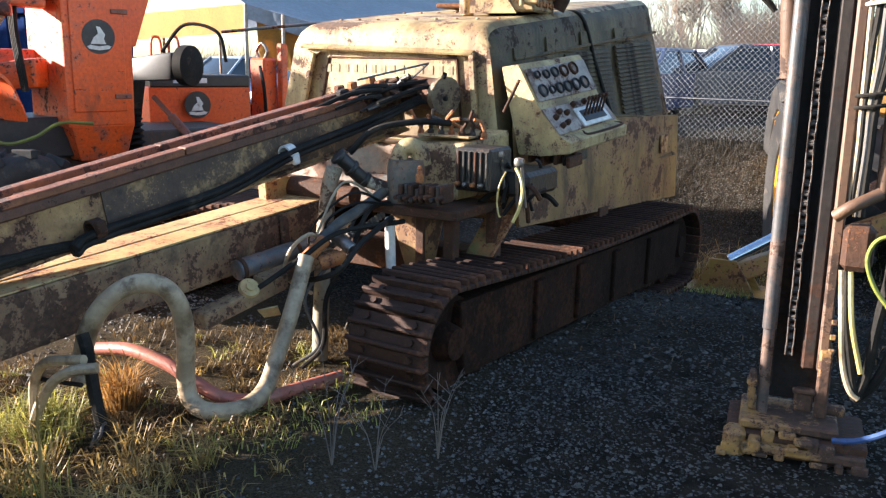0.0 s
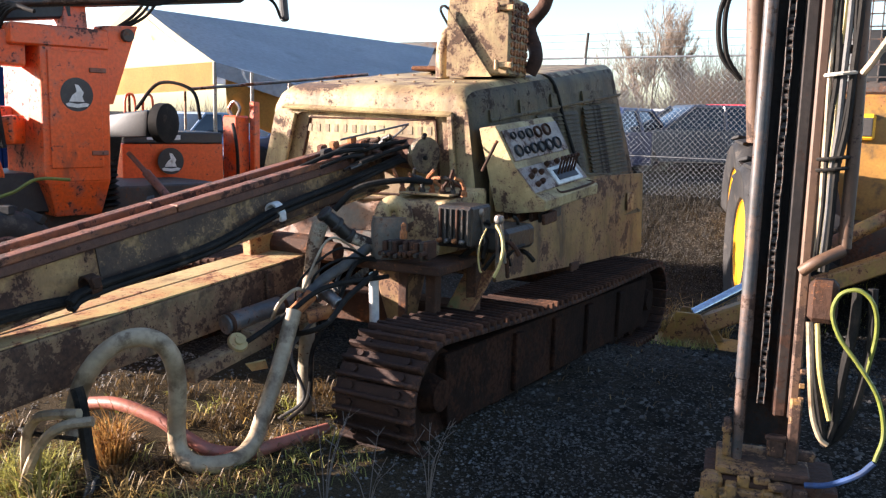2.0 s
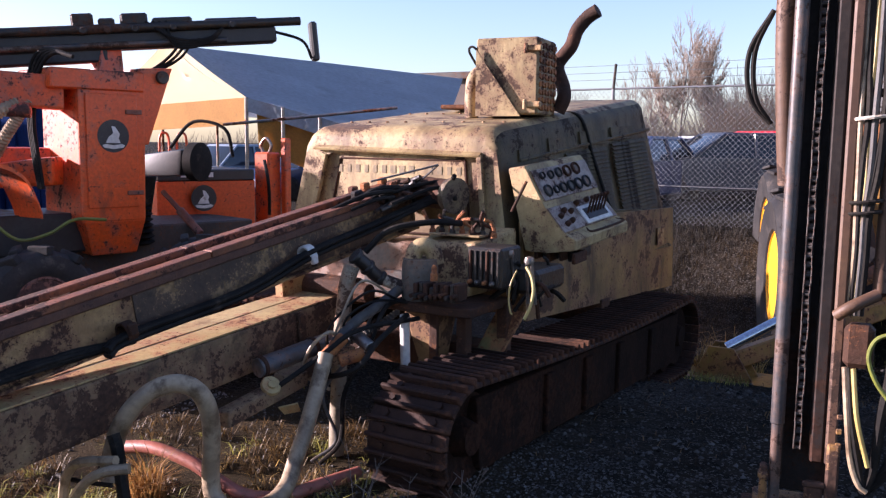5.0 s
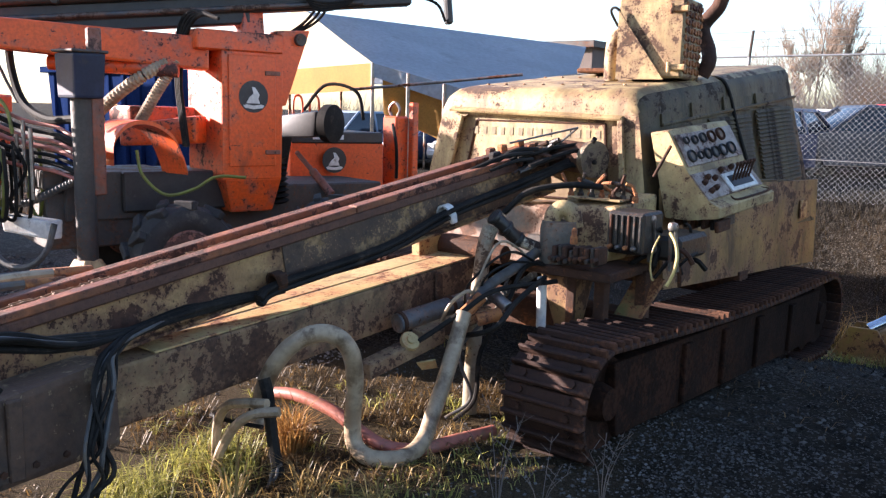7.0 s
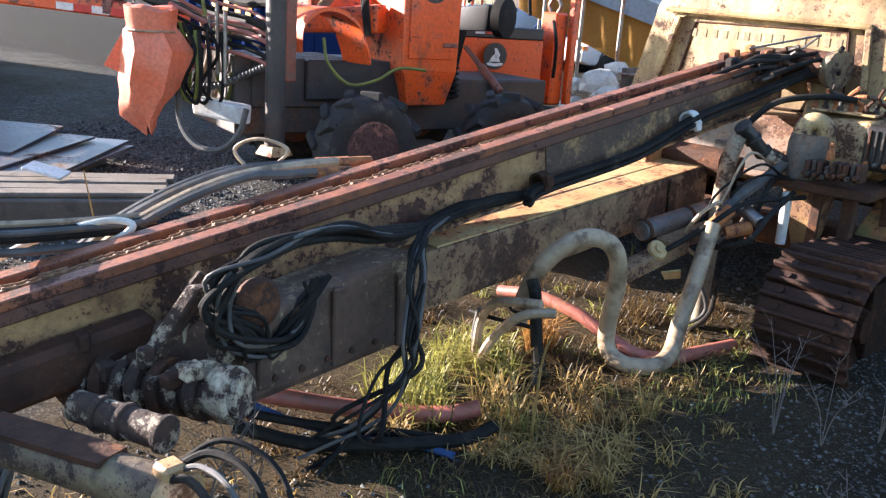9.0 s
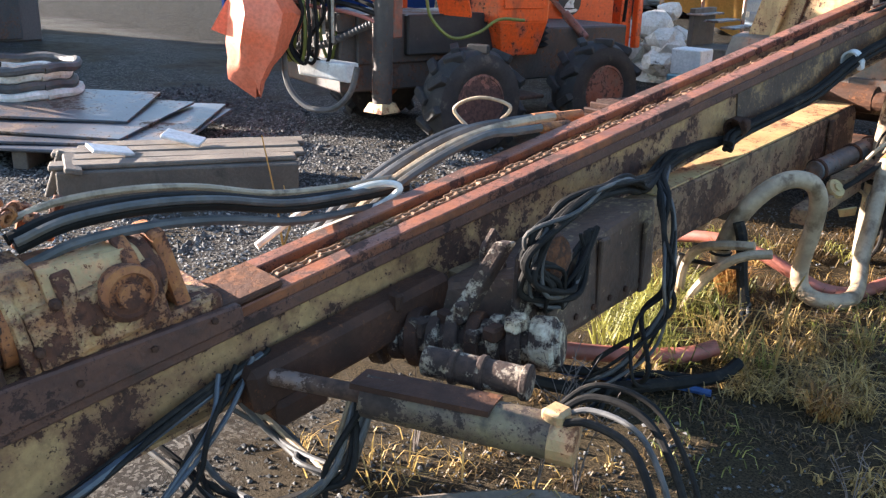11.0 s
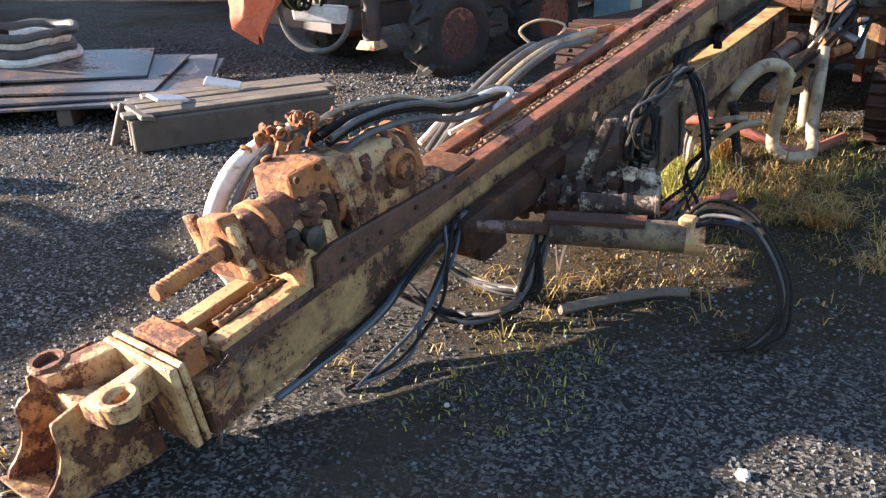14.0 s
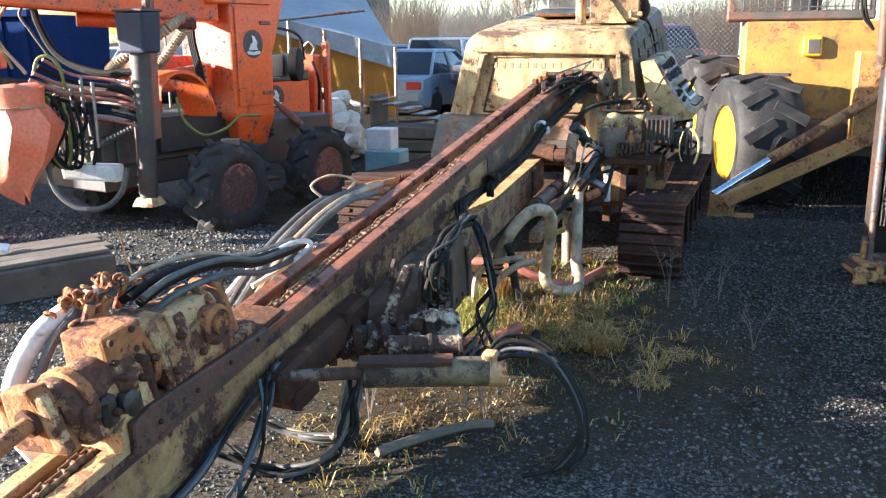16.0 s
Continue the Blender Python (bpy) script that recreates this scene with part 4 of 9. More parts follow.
# lift cylinder beside the boom
LC0, LC1 = Vector((-2.795, 2.98, 0.480)), Vector((-2.71, 3.50, 0.54))
bm = B()
rod(bm, LC0, LC1, 0.046, 18)
lift = part("lift_cylinder", bm, M_LIFT, rig, "bluish grey hydraulic lift cylinder", True)
for t in (0.04, 0.62, 0.96):
    bm = B()
    rod(bm, LC0.lerp(LC1, t - 0.02), LC0.lerp(LC1, t + 0.02), 0.053, 18)
    part("cylinder_collar", bm, M_RUST_DARK, lift, "", True)
bm = B()
hexa(bm, [(-2.78, 2.7, 0.295), (-2.7, 2.7, 0.295), (-2.62, 3.12, 0.395), (-2.7, 3.12, 0.395)], [(-2.78, 2.7, 0.365), (-2.7, 2.7, 0.365), (-2.62, 3.12, 0.465), (-2.7, 3.12, 0.465)], bevel=0.01)
lug = part("swing_arm", bm, M_BOOM_SIDE, rig, "stained cream swing arm")
bm = B()
hexa(bm, [(-2.74, 3.02, 0.40), (-2.66, 3.00, 0.40), (-2.56, 3.40, 0.47), (-2.64, 3.42, 0.47)], [(-2.74, 3.02, 0.46), (-2.66, 3.00, 0.46), (-2.56, 3.40, 0.53), (-2.64, 3.42, 0.53)], bevel=0.01)
part("link_bar", bm, M_BOOM_SIDE, lug)
bm = B()
plate(bm, [(-2.66, 2.96, 0.33), (-2.60, 3.02, 0.345), (-2.61, 3.05, 0.30), (-2.66, 3.00, 0.29)], 0.008)
part("bent_tab", bm, M_BOOM, lug)
bm = B()
lathe(bm, [(0.045, -0.010), (0.047, 0.0), (0.042, 0.010), (0.02, 0.011), (0.018, 0.02), (0, 0.02)], Matrix.Translation((-2.675, 2.93, 0.43)) @ pose(0, 0, 0, 0, 50, -20), 18)
part("washer_plate", bm, M_BOOM, lug, "cream round plate", True)

# ---- pedestal and valve cluster in front of the hood ----
bm = B()
box(bm, (-2.28, 3.80, 0.705), (0.46, 0.42, 0.045))
pedestal = part("pedestal", bm, M_RUST_DARK, rig, "dark rusty shelf on angle-iron legs")
for x, y in ((-2.18, 3.75), (-2.06, 3.95), (-2.44, 3.95)):
    bm = B()
    box(bm, (x, y, 0.45), (0.055, 0.012, 0.50))
    box(bm, (x + 0.022, y + 0.028, 0.45), (0.012, 0.055, 0.50))
    part("pedestal_leg", bm, M_RUST_DARK, pedestal)
bm = B()
hexa(bm, [(-2.39, 3.70, 0.40), (-2.31, 3.70, 0.40), (-2.31, 3.84, 0.40), (-2.39, 3.84, 0.40)], [(-2.475, 3.68, 0.685), (-2.27, 3.68, 0.685), (-2.27, 3.88, 0.685), (-2.475, 3.88, 0.685)], bevel=0.010)
part("hopper", bm, M_OCHRE, pedestal, "brown funnel-shaped casing")
bm = B()
box(bm, (-2.30, 3.69, 0.50), (0.05, 0.02, 0.38))
part("pedestal_leg", bm, M_RUST_DARK, pedestal)
bm = B()
plate(bm, [(-2.20, 3.88, 0.40), (-2.06, 3.86, 0.40), (-1.97, 4.02, 0.66), (-2.12, 4.02, 0.66)], 0.018)
part("fender_stay", bm, surface("mossy_olive_paint", (0.17, 0.145, 0.05), (0.11, 0.10, 0.035), 0.75, scale=6, grimy=0.5, grime=(0.05, 0.04, 0.02), wear=0.3), rig, "slanting mossy olive fender stay")
# oil tank with a folded sunlit top, a sloping front and a filler
bm = B()
hexa(bm, [(-2.52, 3.88, 0.73), (-2.20, 3.86, 0.73), (-2.18, 4.36, 0.73), (-2.70, 4.36, 0.73)], [(-2.515, 3.93, 0.985), (-2.195, 3.91, 1.0), (-2.18, 4.36, 1.045), (-2.68, 4.36, 1.03)], bevel=0.022)
tank = part("oil_tank", bm, M_CREAM, rig, "cream oil tank with a sunlit top")
bm = B()
box(bm, (-2.35, 4.13, 1.024), (0.30, 0.34, 0.012), pose(0, 0, 0, 0, 0, 0), 0.004)
part("tank_lid", bm, M_CREAM, tank)
for x in (-2.46, -2.24):
    bm = B()
    lathe(bm, [(0.014, 0), (0.014, 0.012), (0, 0.014)], Matrix.Translation((x, 4.02, 1.028)), 6)
    part("bolt", bm, M_RUST_DARK, tank)
bm = B()
lathe(bm, [(0.086, 0), (0.090, 0.02), (0.090, 0.16), (0.084, 0.19), (0.084, 0.20)], Matrix.Translation((-2.39, 3.70, 0.73)), 28)
sep = part("separator_tank", bm, M_GREY_PAINT, rig, "dull cream round separator tank", True)
bm = B()
tube(bm, [(-2.43, 3.70, 0.92), (-2.425, 3.71, 0.965), (-2.39, 3.73, 0.99), (-2.35, 3.75, 0.97), (-2.335, 3.76, 0.90)], 0.042, 14)
part("tank_elbow", bm, M_CREAM, sep, "pale elbow on the separator", True)
bm = B()
lathe(bm, [(0.018, 0), (0.018, 0.035), (0.013, 0.04), (0.013, 0.065), (0.006, 0.075), (0, 0.075)], Matrix.Translation((-2.25, 3.60, 0.845)), 12)
part("relief_cap", bm, M_RUST, rig, "small rusty cap", True)
random.seed(11)
for i in range(9):
    x, z = -2.33 + 0.028 * i, 0.79 + random.uniform(-0.015, 0.02)
    bm = B()
    box(bm, (x, 3.60 + 0.01 * (i % 2), z), (0.024, 0.09, random.uniform(0.06, 0.10)), ID, 0.005)
    rod(bm, (x, 3.56, z - 0.01), (x + random.uniform(-0.006, 0.006), 3.51, z - 0.012), 0.011, 8)
    part("spool_valve", bm, random.choice([M_RUST_DARK, M_RUST_DARK, M_GREASE]), rig)
# dark valve bank with upright fins
bm = B()
box(bm, (-2.085, 3.90, 0.895), (0.19, 0.22, 0.20), ID, 0.012)
bank = part("valve_bank", bm, M_GREASE, rig, "greasy dark valve bank")
for i in range(6):
    bm = B()
    box(bm, (-2.155 + 0.030 * i, 3.785, 0.895), (0.012, 0.02, 0.17), ID, 0.003)
    part("valve_fin", bm, M_GREASE if i % 3 else M_RUST_DARK, bank)
for i in range(4):
    bm = B()
    lathe(bm, [(0.012, 0), (0.012, 0.02), (0.007, 0.03), (0, 0.03)], Matrix.Translation((-2.145 + 0.04 * i, 3.77, 0.83)) @ pose(0, 0, 0, 90, 0, 0), 8)
    part("port_plug", bm, M_STEEL if i % 2 else M_RUST, bank)
for i in range(10):
    x = -2.50 + 0.04 * i
    bm = B()
    lathe(bm, [(0.017, 0), (0.017, 0.025), (0.011, 0.03), (0.011, 0.05), (0, 0.055)], Matrix.Translation((x, 4.0 + 0.03 * (i % 3), 1.02)), 8)
    tube(bm, [(x, 4.0 + 0.03 * (i % 3), 1.06), (x + random.uniform(-0.03, 0.03), 3.99, 1.10), (x + random.uniform(-0.05, 0.05), 3.97, 1.13 + random.uniform(-0.02, 0.03))], 0.009, 6)
    part("valve_fitting", bm, random.choice([M_RUST, M_RUST_DARK, M_GREASE, M_RUST]), rig)
for x, y, z in ((-2.0, 3.89, 0.95), (-1.87, 3.84, 0.93)):
    bm = B()
    rod(bm, (x - 0.02, y + 0.04, z - 0.20), (x - 0.012, y, z), 0.008, 8)
    rod(bm, (x + 0.02, y + 0.04, z - 0.20), (x + 0.012, y, z), 0.008, 8)
    stem = part("valve_stem", bm, M_STEEL, rig)
    bm = B()
    lathe(bm, [(0, -0.022), (0.020, -0.016), (0.026, 0), (0.020, 0.018), (0, 0.024)], Matrix.Translation((x, y, z + 0.012)), 12)
    part("valve_knob", bm, M_STEEL, stem, "small pale knob", True)
for k in range(12):
    bm = B()
    a0 = Vector((random.uniform(-2.04, -1.80), random.uniform(3.82, 4.25), random.uniform(0.74, 0.92)))
    b0 = a0 + Vector((random.uniform(-0.10, 0.10), random.uniform(-0.12, 0.05), random.uniform(-0.16, 0.02)))
    tube(bm, [a0, (a0 + b0) / 2 + Vector((0.02, -0.04, 0.02)), b0], random.uniform(0.007, 0.014), 6)
    part("pilot_line", bm, random.choice([M_HOSE, M_RUST_DARK, M_HOSE, M_STEEL]), rig)
bm = B()
box(bm, (-1.97, 4.12, 0.82), (0.20, 0.36, 0.12), ID, 0.02)
part("junction_box", bm, M_GREASE, rig)
hose([(-1.86, 3.79, 0.92), (-1.82, 3.76, 0.88), (-1.80, 3.74, 0.82), (-1.805, 3.72, 0.75), (-1.825, 3.70, 0.69)], 0.008, M_HOSE_STRAW, rig, "faded yellow hose end")
hose([(-1.91, 3.79, 0.90), (-1.925, 3.76, 0.84), (-1.93, 3.75, 0.77), (-1.915, 3.74, 0.71), (-1.905, 3.74, 0.70)], 0.0045, M_HOSE_STRAW, rig)
bm = B()
tube(bm, [(-2.625, 3.49, 0.945), (-2.60, 3.52, 0.91), (-2.57, 3.56, 0.86), (-2.545, 3.60, 0.82)], 0.034, 12)
coupling = part("black_coupling", bm, M_GREASE, rig, "greasy black coupling", True)
for t in (0.0, 0.45, 0.9):
    bm = B()
    p, q = Vector((-2.625, 3.49, 0.945)), Vector((-2.545, 3.60, 0.82))
    rod(bm, p.lerp(q, t - 0.06), p.lerp(q, t + 0.06), 0.043, 12)
    part("coupling_ring", bm, M_GREASE, coupling, "", True)
bm = B()
tube(bm, [(-2.55, 3.59, 0.83), (-2.50, 3.62, 0.81), (-2.45, 3.65, 0.79)], 0.030, 12)
part("pale_fitting", bm, M_SWIVEL, rig, "pale flaking pipe fitting", True)
for k in range(22):
    bm = B()
    p = Vector((-2.53, 3.20, 0.57)).lerp(Vector((-2.455, 3.60, 0.675)), k / 21) + Vector((0, 0, -0.02)) * math.sin(math.pi * k / 21)
    lathe(bm, [(0.013, -0.005), (0.019, 0), (0.013, 0.005)], Matrix.Translation(p) @ Vector((0.075, 0.40, 0.105)).to_track_quat("Z", "Y").to_matrix().to_4x4(), 10)
    part("spring_turn", bm, M_HOSE_GREY, rig)

# ---- the feed beam, in its own frame: x to its right, y up the beam, z out of its top ----
FD = frame_of((-3.340, 0.009, 0.507), (0.1031, 0.9793, 0.1743))
Y0, Y1 = -0.96, 4.36


def fv(x, y, z):
    return FD @ Vector((x, y, z))


bm = B()
prism(bm, [(-0.085, -0.03), (-0.058, -0.03), (-0.058, -0.075), (0.058, -0.075), (0.058, -0.03), (0.09, -0.03), (0.09, -0.245), (0.115, -0.25), (0.115, -0.262), (-0.11, -0.262), (-0.11, -0.25), (-0.085, -0.245)], Y1 - Y0, FD @ Matrix.Translation((0, (Y0 + Y1) / 2, 0)) @ pose(0, 0, 0, 90, 0, 0))
feed = part("feed_beam", bm, M_BEAM, rig, "long feed beam with flaking cream paint over rust")
for x0, x1 in ((-0.115, -0.054), (0.055, 0.118)):
    for ya, yb in ((Y0, 0.05), (0.056, 2.9), (2.905, Y1)):
        bm = B()
        box(bm, ((x0 + x1) / 2, (ya + yb) / 2, -0.0155), (x1 - x0, yb - ya, 0.031), FD, 0.004)
        part("guide_rail", bm, M_RAIL if ya > 0.04 else M_RAIL_PAINT, feed, "bare orange-rust guide rail" if ya > 0.04 else "worn cream-yellow guide rail")
for x0, x1 in ((-0.113, -0.088), (0.092, 0.117)):
    bm = B()
    box(bm, ((x0 + x1) / 2, (Y0 + Y1) / 2, -0.052), (x1 - x0, Y1 - Y0, 0.040), FD, 0.006)
    part("rail_lip", bm, M_LIP, feed, "dark red-brown rail lip")
bm = B()
box(bm, (0.0, (Y0 + Y1) / 2, -0.070), (0.112, Y1 - Y0 - 0.02, 0.006), FD)
part("groove_floor", bm, M_GREASE, feed, "oil-blackened groove floor")
bm = B()
box(bm, (0.0925, 3.42, -0.155), (0.006, 1.84, 0.165), FD, 0.002)
part("web_plate", bm, M_OILY, feed, "oil-darkened web plate with paint flakes")
# chain in the groove
lk = B()
box(lk, (-0.010, 0, 0), (0.005, 0.042, 0.020), bevel=0.003)
box(lk, (0.010, 0, 0), (0.005, 0.042, 0.020), bevel=0.003)
rod(lk, (-0.014, -0.014, 0), (0.014, -0.014, 0), 0.008, 8)
rod(lk, (-0.014, 0.014, 0), (0.014, 0.014, 0), 0.008, 8)
first = ob_of("chain_link", lk, M_CHAIN)
first.parent = feed
n_links = 140
for i in range(n_links):
    o = first if i == 0 else first.copy()
    if i:
        scene.collection.objects.link(o)
    y = -0.88 + i * 0.035
    o.matrix_basis = FD @ Matrix.Translation((0.027 + 0.005 * math.sin(i * 0.9), y, (-0.002 if y < -0.3 else -0.012 - 0.012 * min(2.0, max(0.0, y - 1.2))) + 0.004 * math.sin(i * 1.7))) @ pose(0, 0, 0, 6 * math.sin(2.1 * i), 0, 7 * math.sin(1.3 * i)) @ Matrix.Diagonal((1.25, 1.05, 1.3, 1))
# end block, collar and centraliser jaws at the low end
bm = B()
box(bm, (-0.01, -1.038, -0.005), (0.21, 0.080, 0.11), FD, 0.006)
end_block = part("end_block", bm, M_RUST, feed, "orange-rust end block")
for x in (-0.06, 0.035):
    bm = B()
    box(bm, (x, -0.975, 0.0), (0.05, 0.045, 0.05), FD, 0.01)
    part("end_lug", bm, M_RUST if x < 0 else M_RAIL_PAINT, end_block)
bm = B()
box(bm, (0.0, -1.0, -0.17), (0.24, 0.13, 0.19), FD, 0.01)
part("end_bracket", bm, M_CREAM_RUSTIER, feed)
for y, w in ((-1.104, 0.022), (-1.134, 0.026)):
    bm = B()
    box(bm, (-0.004, y, -0.09), (0.318, w, 0.27), FD, 0.006)
    part("collar_plate", bm, M_CREAM_RUST, feed, "flaking cream collar plate")
# two arms that end in eyes, each over a scooped cheek
ACROSS = Matrix(((0, 0, 1, 0), (1, 0, 0, 0), (0, 1, 0, 0), (0, 0, 0, 1)))
for ex, ey, x0, x1, x2, x3, cx, notch in ((-0.212, -1.284, -0.163, -0.090, -0.165, -0.235, -0.226, True), (0.089, -1.272, 0.030, 0.070, 0.100, 0.014, -0.026, False)):
    near, far = (x3, x2) if x3 < x2 else (x2, x3)
    bm = B()
    hexa(bm, [(near, -1.338, -0.035), (far, -1.325, -0.035), (x1, -1.145, -0.06), (x0, -1.145, -0.06)], [(near, -1.338, 0.034), (far, -1.325, 0.034), (x1, -1.145, 0.042), (x0, -1.145, 0.042)], FD, 0.009)
    jaw = part("centraliser_jaw", bm, M_CREAM_RUST, feed, "worn cream centraliser jaw")
    bm = B()
    lathe(bm, [(0.033, -0.05), (0.046, -0.05), (0.054, 0.0), (0.048, 0.009), (0.037, 0.008), (0.033, 0.0), (0.033, -0.05)], FD @ Matrix.Translation((ex + (0.012 if ex > 0 else -0.012), ey, 0.036)), 22)
    part("jaw_eye", bm, M_CREAM_RUST, jaw, "", True)
    bm = B()
    lathe(bm, [(0.0, 0.0), (0.0335, 0.0), (0.0335, 0.012), (0.0, 0.012)], FD @ Matrix.Translation((ex + (0.012 if ex > 0 else -0.012), ey, -0.035)), 16)
    part("eye_floor", bm, M_GREASE, jaw)
    top = [(-1.15, 0.02), (-1.30, 0.030), (-1.350, 0.030), (-1.356, -0.012), (-1.388, -0.018)] if notch else [(-1.15, -0.005), (-1.318, 0.006), (-1.408, -0.006)]
    scoop = [(-1.414, -0.040), (-1.412, -0.075), (-1.418, -0.110), (-1.436, -0.145), (-1.462, -0.172), (-1.492, -0.192)]
    rim = [(-1.505, -0.215), (-1.47, -0.255), (-1.42, -0.295), (-1.34, -0.330), (-1.24, -0.335), (-1.15, -0.30)]
    bm = B()
    prism(bm, top + scoop + rim, 0.018, FD @ Matrix.Translation((cx, 0, 0)) @ ACROSS, 0.004)
    part("jaw_cheek", bm, M_CREAM_RUSTIER, jaw, "rust-stained scooped cheek plate")
bm = B()
hexa(bm, [(-0.215, -1.32, -0.075), (-0.036, -1.32, -0.075), (-0.036, -1.15, -0.125), (-0.215, -1.15, -0.125)], [(-0.215, -1.32, -0.015), (-0.036, -1.32, -0.02), (-0.036, -1.15, -0.075), (-0.215, -1.15, -0.065)], FD, 0.010)
part("jaw_saddle", bm, M_CREAM_RUST, feed, "worn saddle between the jaws")
bm = B()
hexa(bm, [(-0.215, -1.30, -0.33), (-0.036, -1.30, -0.33), (-0.036, -1.15, -0.31), (-0.215, -1.15, -0.31)], [(-0.215, -1.33, -0.07), (-0.036, -1.33, -0.07), (-0.036, -1.15, -0.10), (-0.215, -1.15, -0.10)], FD, 0.010)
part("jaw_web", bm, M_CREAM_RUSTIER, feed, "rusty web between the cheeks")
bm = B()
hexa(bm, [(-0.25, -1.515, -0.232), (0.0, -1.515, -0.232), (0.0, -1.42, -0.285), (-0.25, -1.42, -0.285)], [(-0.25, -1.52, -0.206), (0.0, -1.52, -0.206), (0.0, -1.42, -0.258), (-0.25, -1.42, -0.258)], FD, 0.005)
part("foot_pad", bm, M_CREAM_RUST, feed)

# ---- drifter on its carriage ----
bm = B()
box(bm, (0.0, -0.24, 0.035), (0.22, 0.66, 0.05), FD, 0.01)
carriage = part("carriage", bm, M_CREAM_RUSTIER, feed, "rust-eaten drifter carriage")
for x in (-0.125, 0.125):
    bm = B()
    prism(bm, [(-0.60, -0.035), (0.12, -0.035), (0.12, 0.02), (-0.50, 0.075), (-0.58, 0.06)], 0.028, FD @ Matrix.Translation((x, 0, 0)) @ Matrix(((0, 0, 1, 0), (1, 0, 0, 0), (0, 1, 0, 0), (0, 0, 0, 1))), 0.006)
    gib = part("slide_gib", bm, M_LIP, carriage, "dark rusty slide gib")
    for y in (-0.48, -0.30, -0.12, 0.04):
        bm = B()
        lathe(bm, [(0.009, 0), (0.009, 0.008), (0, 0.010)], FD @ Matrix.Translation((x + 0.014, y, 0.01)) @ pose(0, 0, 0, 0, 90, 0), 6)
        part("bolt", bm, M_RUST_DARK, gib)
bm = B()
hexa(bm, [(-0.06, -0.545, 0.0), (-0.05, -0.645, 0.0), (0.14, -0.645, 0.0), (0.10, -0.545, 0.0)], [(-0.06, -0.545, 0.035), (-0.04, -0.64, 0.028), (0.15, -0.64, 0.075), (0.09, -0.545, 0.09)], FD, 0.008)
part("wiper_shoe", bm, M_RAIL_PAINT, carriage, "pale yellow wiper shoe")
# front head: a thick plate that the steel passes through, braced by two bars
bm = B()
hexa(bm, [(-0.10, -0.79, 0.07), (0.08, -0.77, 0.07), (0.09, -0.72, 0.07), (-0.09, -0.74, 0.07)], [(-0.08, -0.80, 0.27), (0.02, -0.80, 0.29), (0.04, -0.74, 0.29), (-0.07, -0.75, 0.27)], FD, 0.012)
front_head = part("front_head", bm, M_RUST, rig, "orange-rust drifter front head")
for x, z0, z1 in ((0.075, 0.285, 0.09), (-0.11, 0.27, 0.10)):
    bm = B()
    hexa(bm, [(x - 0.015, -0.79, z1), (x + 0.025, -0.78, z1), (x + 0.025, -0.75, z1), (x - 0.015, -0.755, z1)], [(x - 0.06, -0.79, z0 - 0.02), (x - 0.02, -0.785, z0 - 0.02), (x - 0.02, -0.755, z0 - 0.02), (x - 0.06, -0.76, z0 - 0.02)], FD, 0.008)
    part("clamp_bar", bm, M_CREAM_RUST, front_head, "flaking cream clamp bar")
bm = B()
lathe(bm, [(0.040, 0.0), (0.042, 0.006), (0.040, 0.018), (0.028, 0.020)], Matrix.Translation(fv(0.0, -0.79, 0.185)) @ (fv(0, -1, 0) - fv(0, 0, 0)).to_track_quat("Z", "Y").to_matrix().to_4x4(), 18)
part("chuck_collar", bm, M_RUST_DARK, front_head, "", True)
# body: a barrel with side bosses
bm = B()
rod(bm, fv(0.0, -0.74, 0.165), fv(0.0, -0.02, 0.15), 0.095, 20, 0.02)
body = part("drifter_body", bm, M_CREAM_RUSTIER, rig, "rust-eaten cream drifter body", True)
for i, (y, h, w, mt) in enumerate(((-0.69, 0.11, 0.045, M_CREAM_RUSTIER), (-0.62, 0.10, 0.06, M_GREASE), (-0.53, 0.14, 0.07, M_CREAM_RUSTIER), (-0.45, 0.17, 0.035, M_RUST_DARK))):
    bm = B()
    box(bm, (0.085, y, 0.13), (0.07, w, h), FD @ pose(0, 0, 0, 0, 0, 0), 0.015)
    part("side_boss", bm, mt, body)
for y in (-0.66, -0.40, -0.10):
    bm = B()
    rod(bm, fv(0.0, y - 0.018, 0.164), fv(0.0, y + 0.018, 0.163), 0.108, 20)
    part("body_band", bm, M_RUST, body, "", True)
for i in range(9):
    bm = B()
    random.seed(50 + i)
    lathe(bm, [(0.012, 0), (0.014, 0.02), (0.009, 0.03), (0, 0.032)], FD @ Matrix.Translation((0.10 + 0.01 * (i % 2), -0.68 + 0.065 * i, 0.10 + random.uniform(0, 0.10))) @ pose(0, 0, 0, 0, 80, 0), 7)
    part("bolt", bm, M_RUST_DARK, body)
bm = B()
hexa(bm, [(-0.10, -0.56, 0.18), (0.065, -0.55, 0.18), (0.08, -0.40, 0.18), (-0.08, -0.40, 0.18)], [(-0.095, -0.555, 0.318), (0.055, -0.545, 0.312), (0.072, -0.40, 0.312), (-0.08, -0.40, 0.318)], FD, 0.012)
gearbox = part("gearbox", bm, M_RUST, rig, "orange-rust gearbox housing")
bm = B()
hexa(bm, [(-0.08, -0.40, 0.16), (0.085, -0.40, 0.16), (0.09, -0.29, 0.16), (-0.08, -0.29, 0.16)], [(-0.075, -0.40, 0.295), (0.065, -0.40, 0.29), (0.07, -0.30, 0.28), (-0.08, -0.30, 0.285)], FD, 0.014)
part("gear_cover", bm, M_CREAM_RUSTIER, gearbox, "flaking cream gear cover")
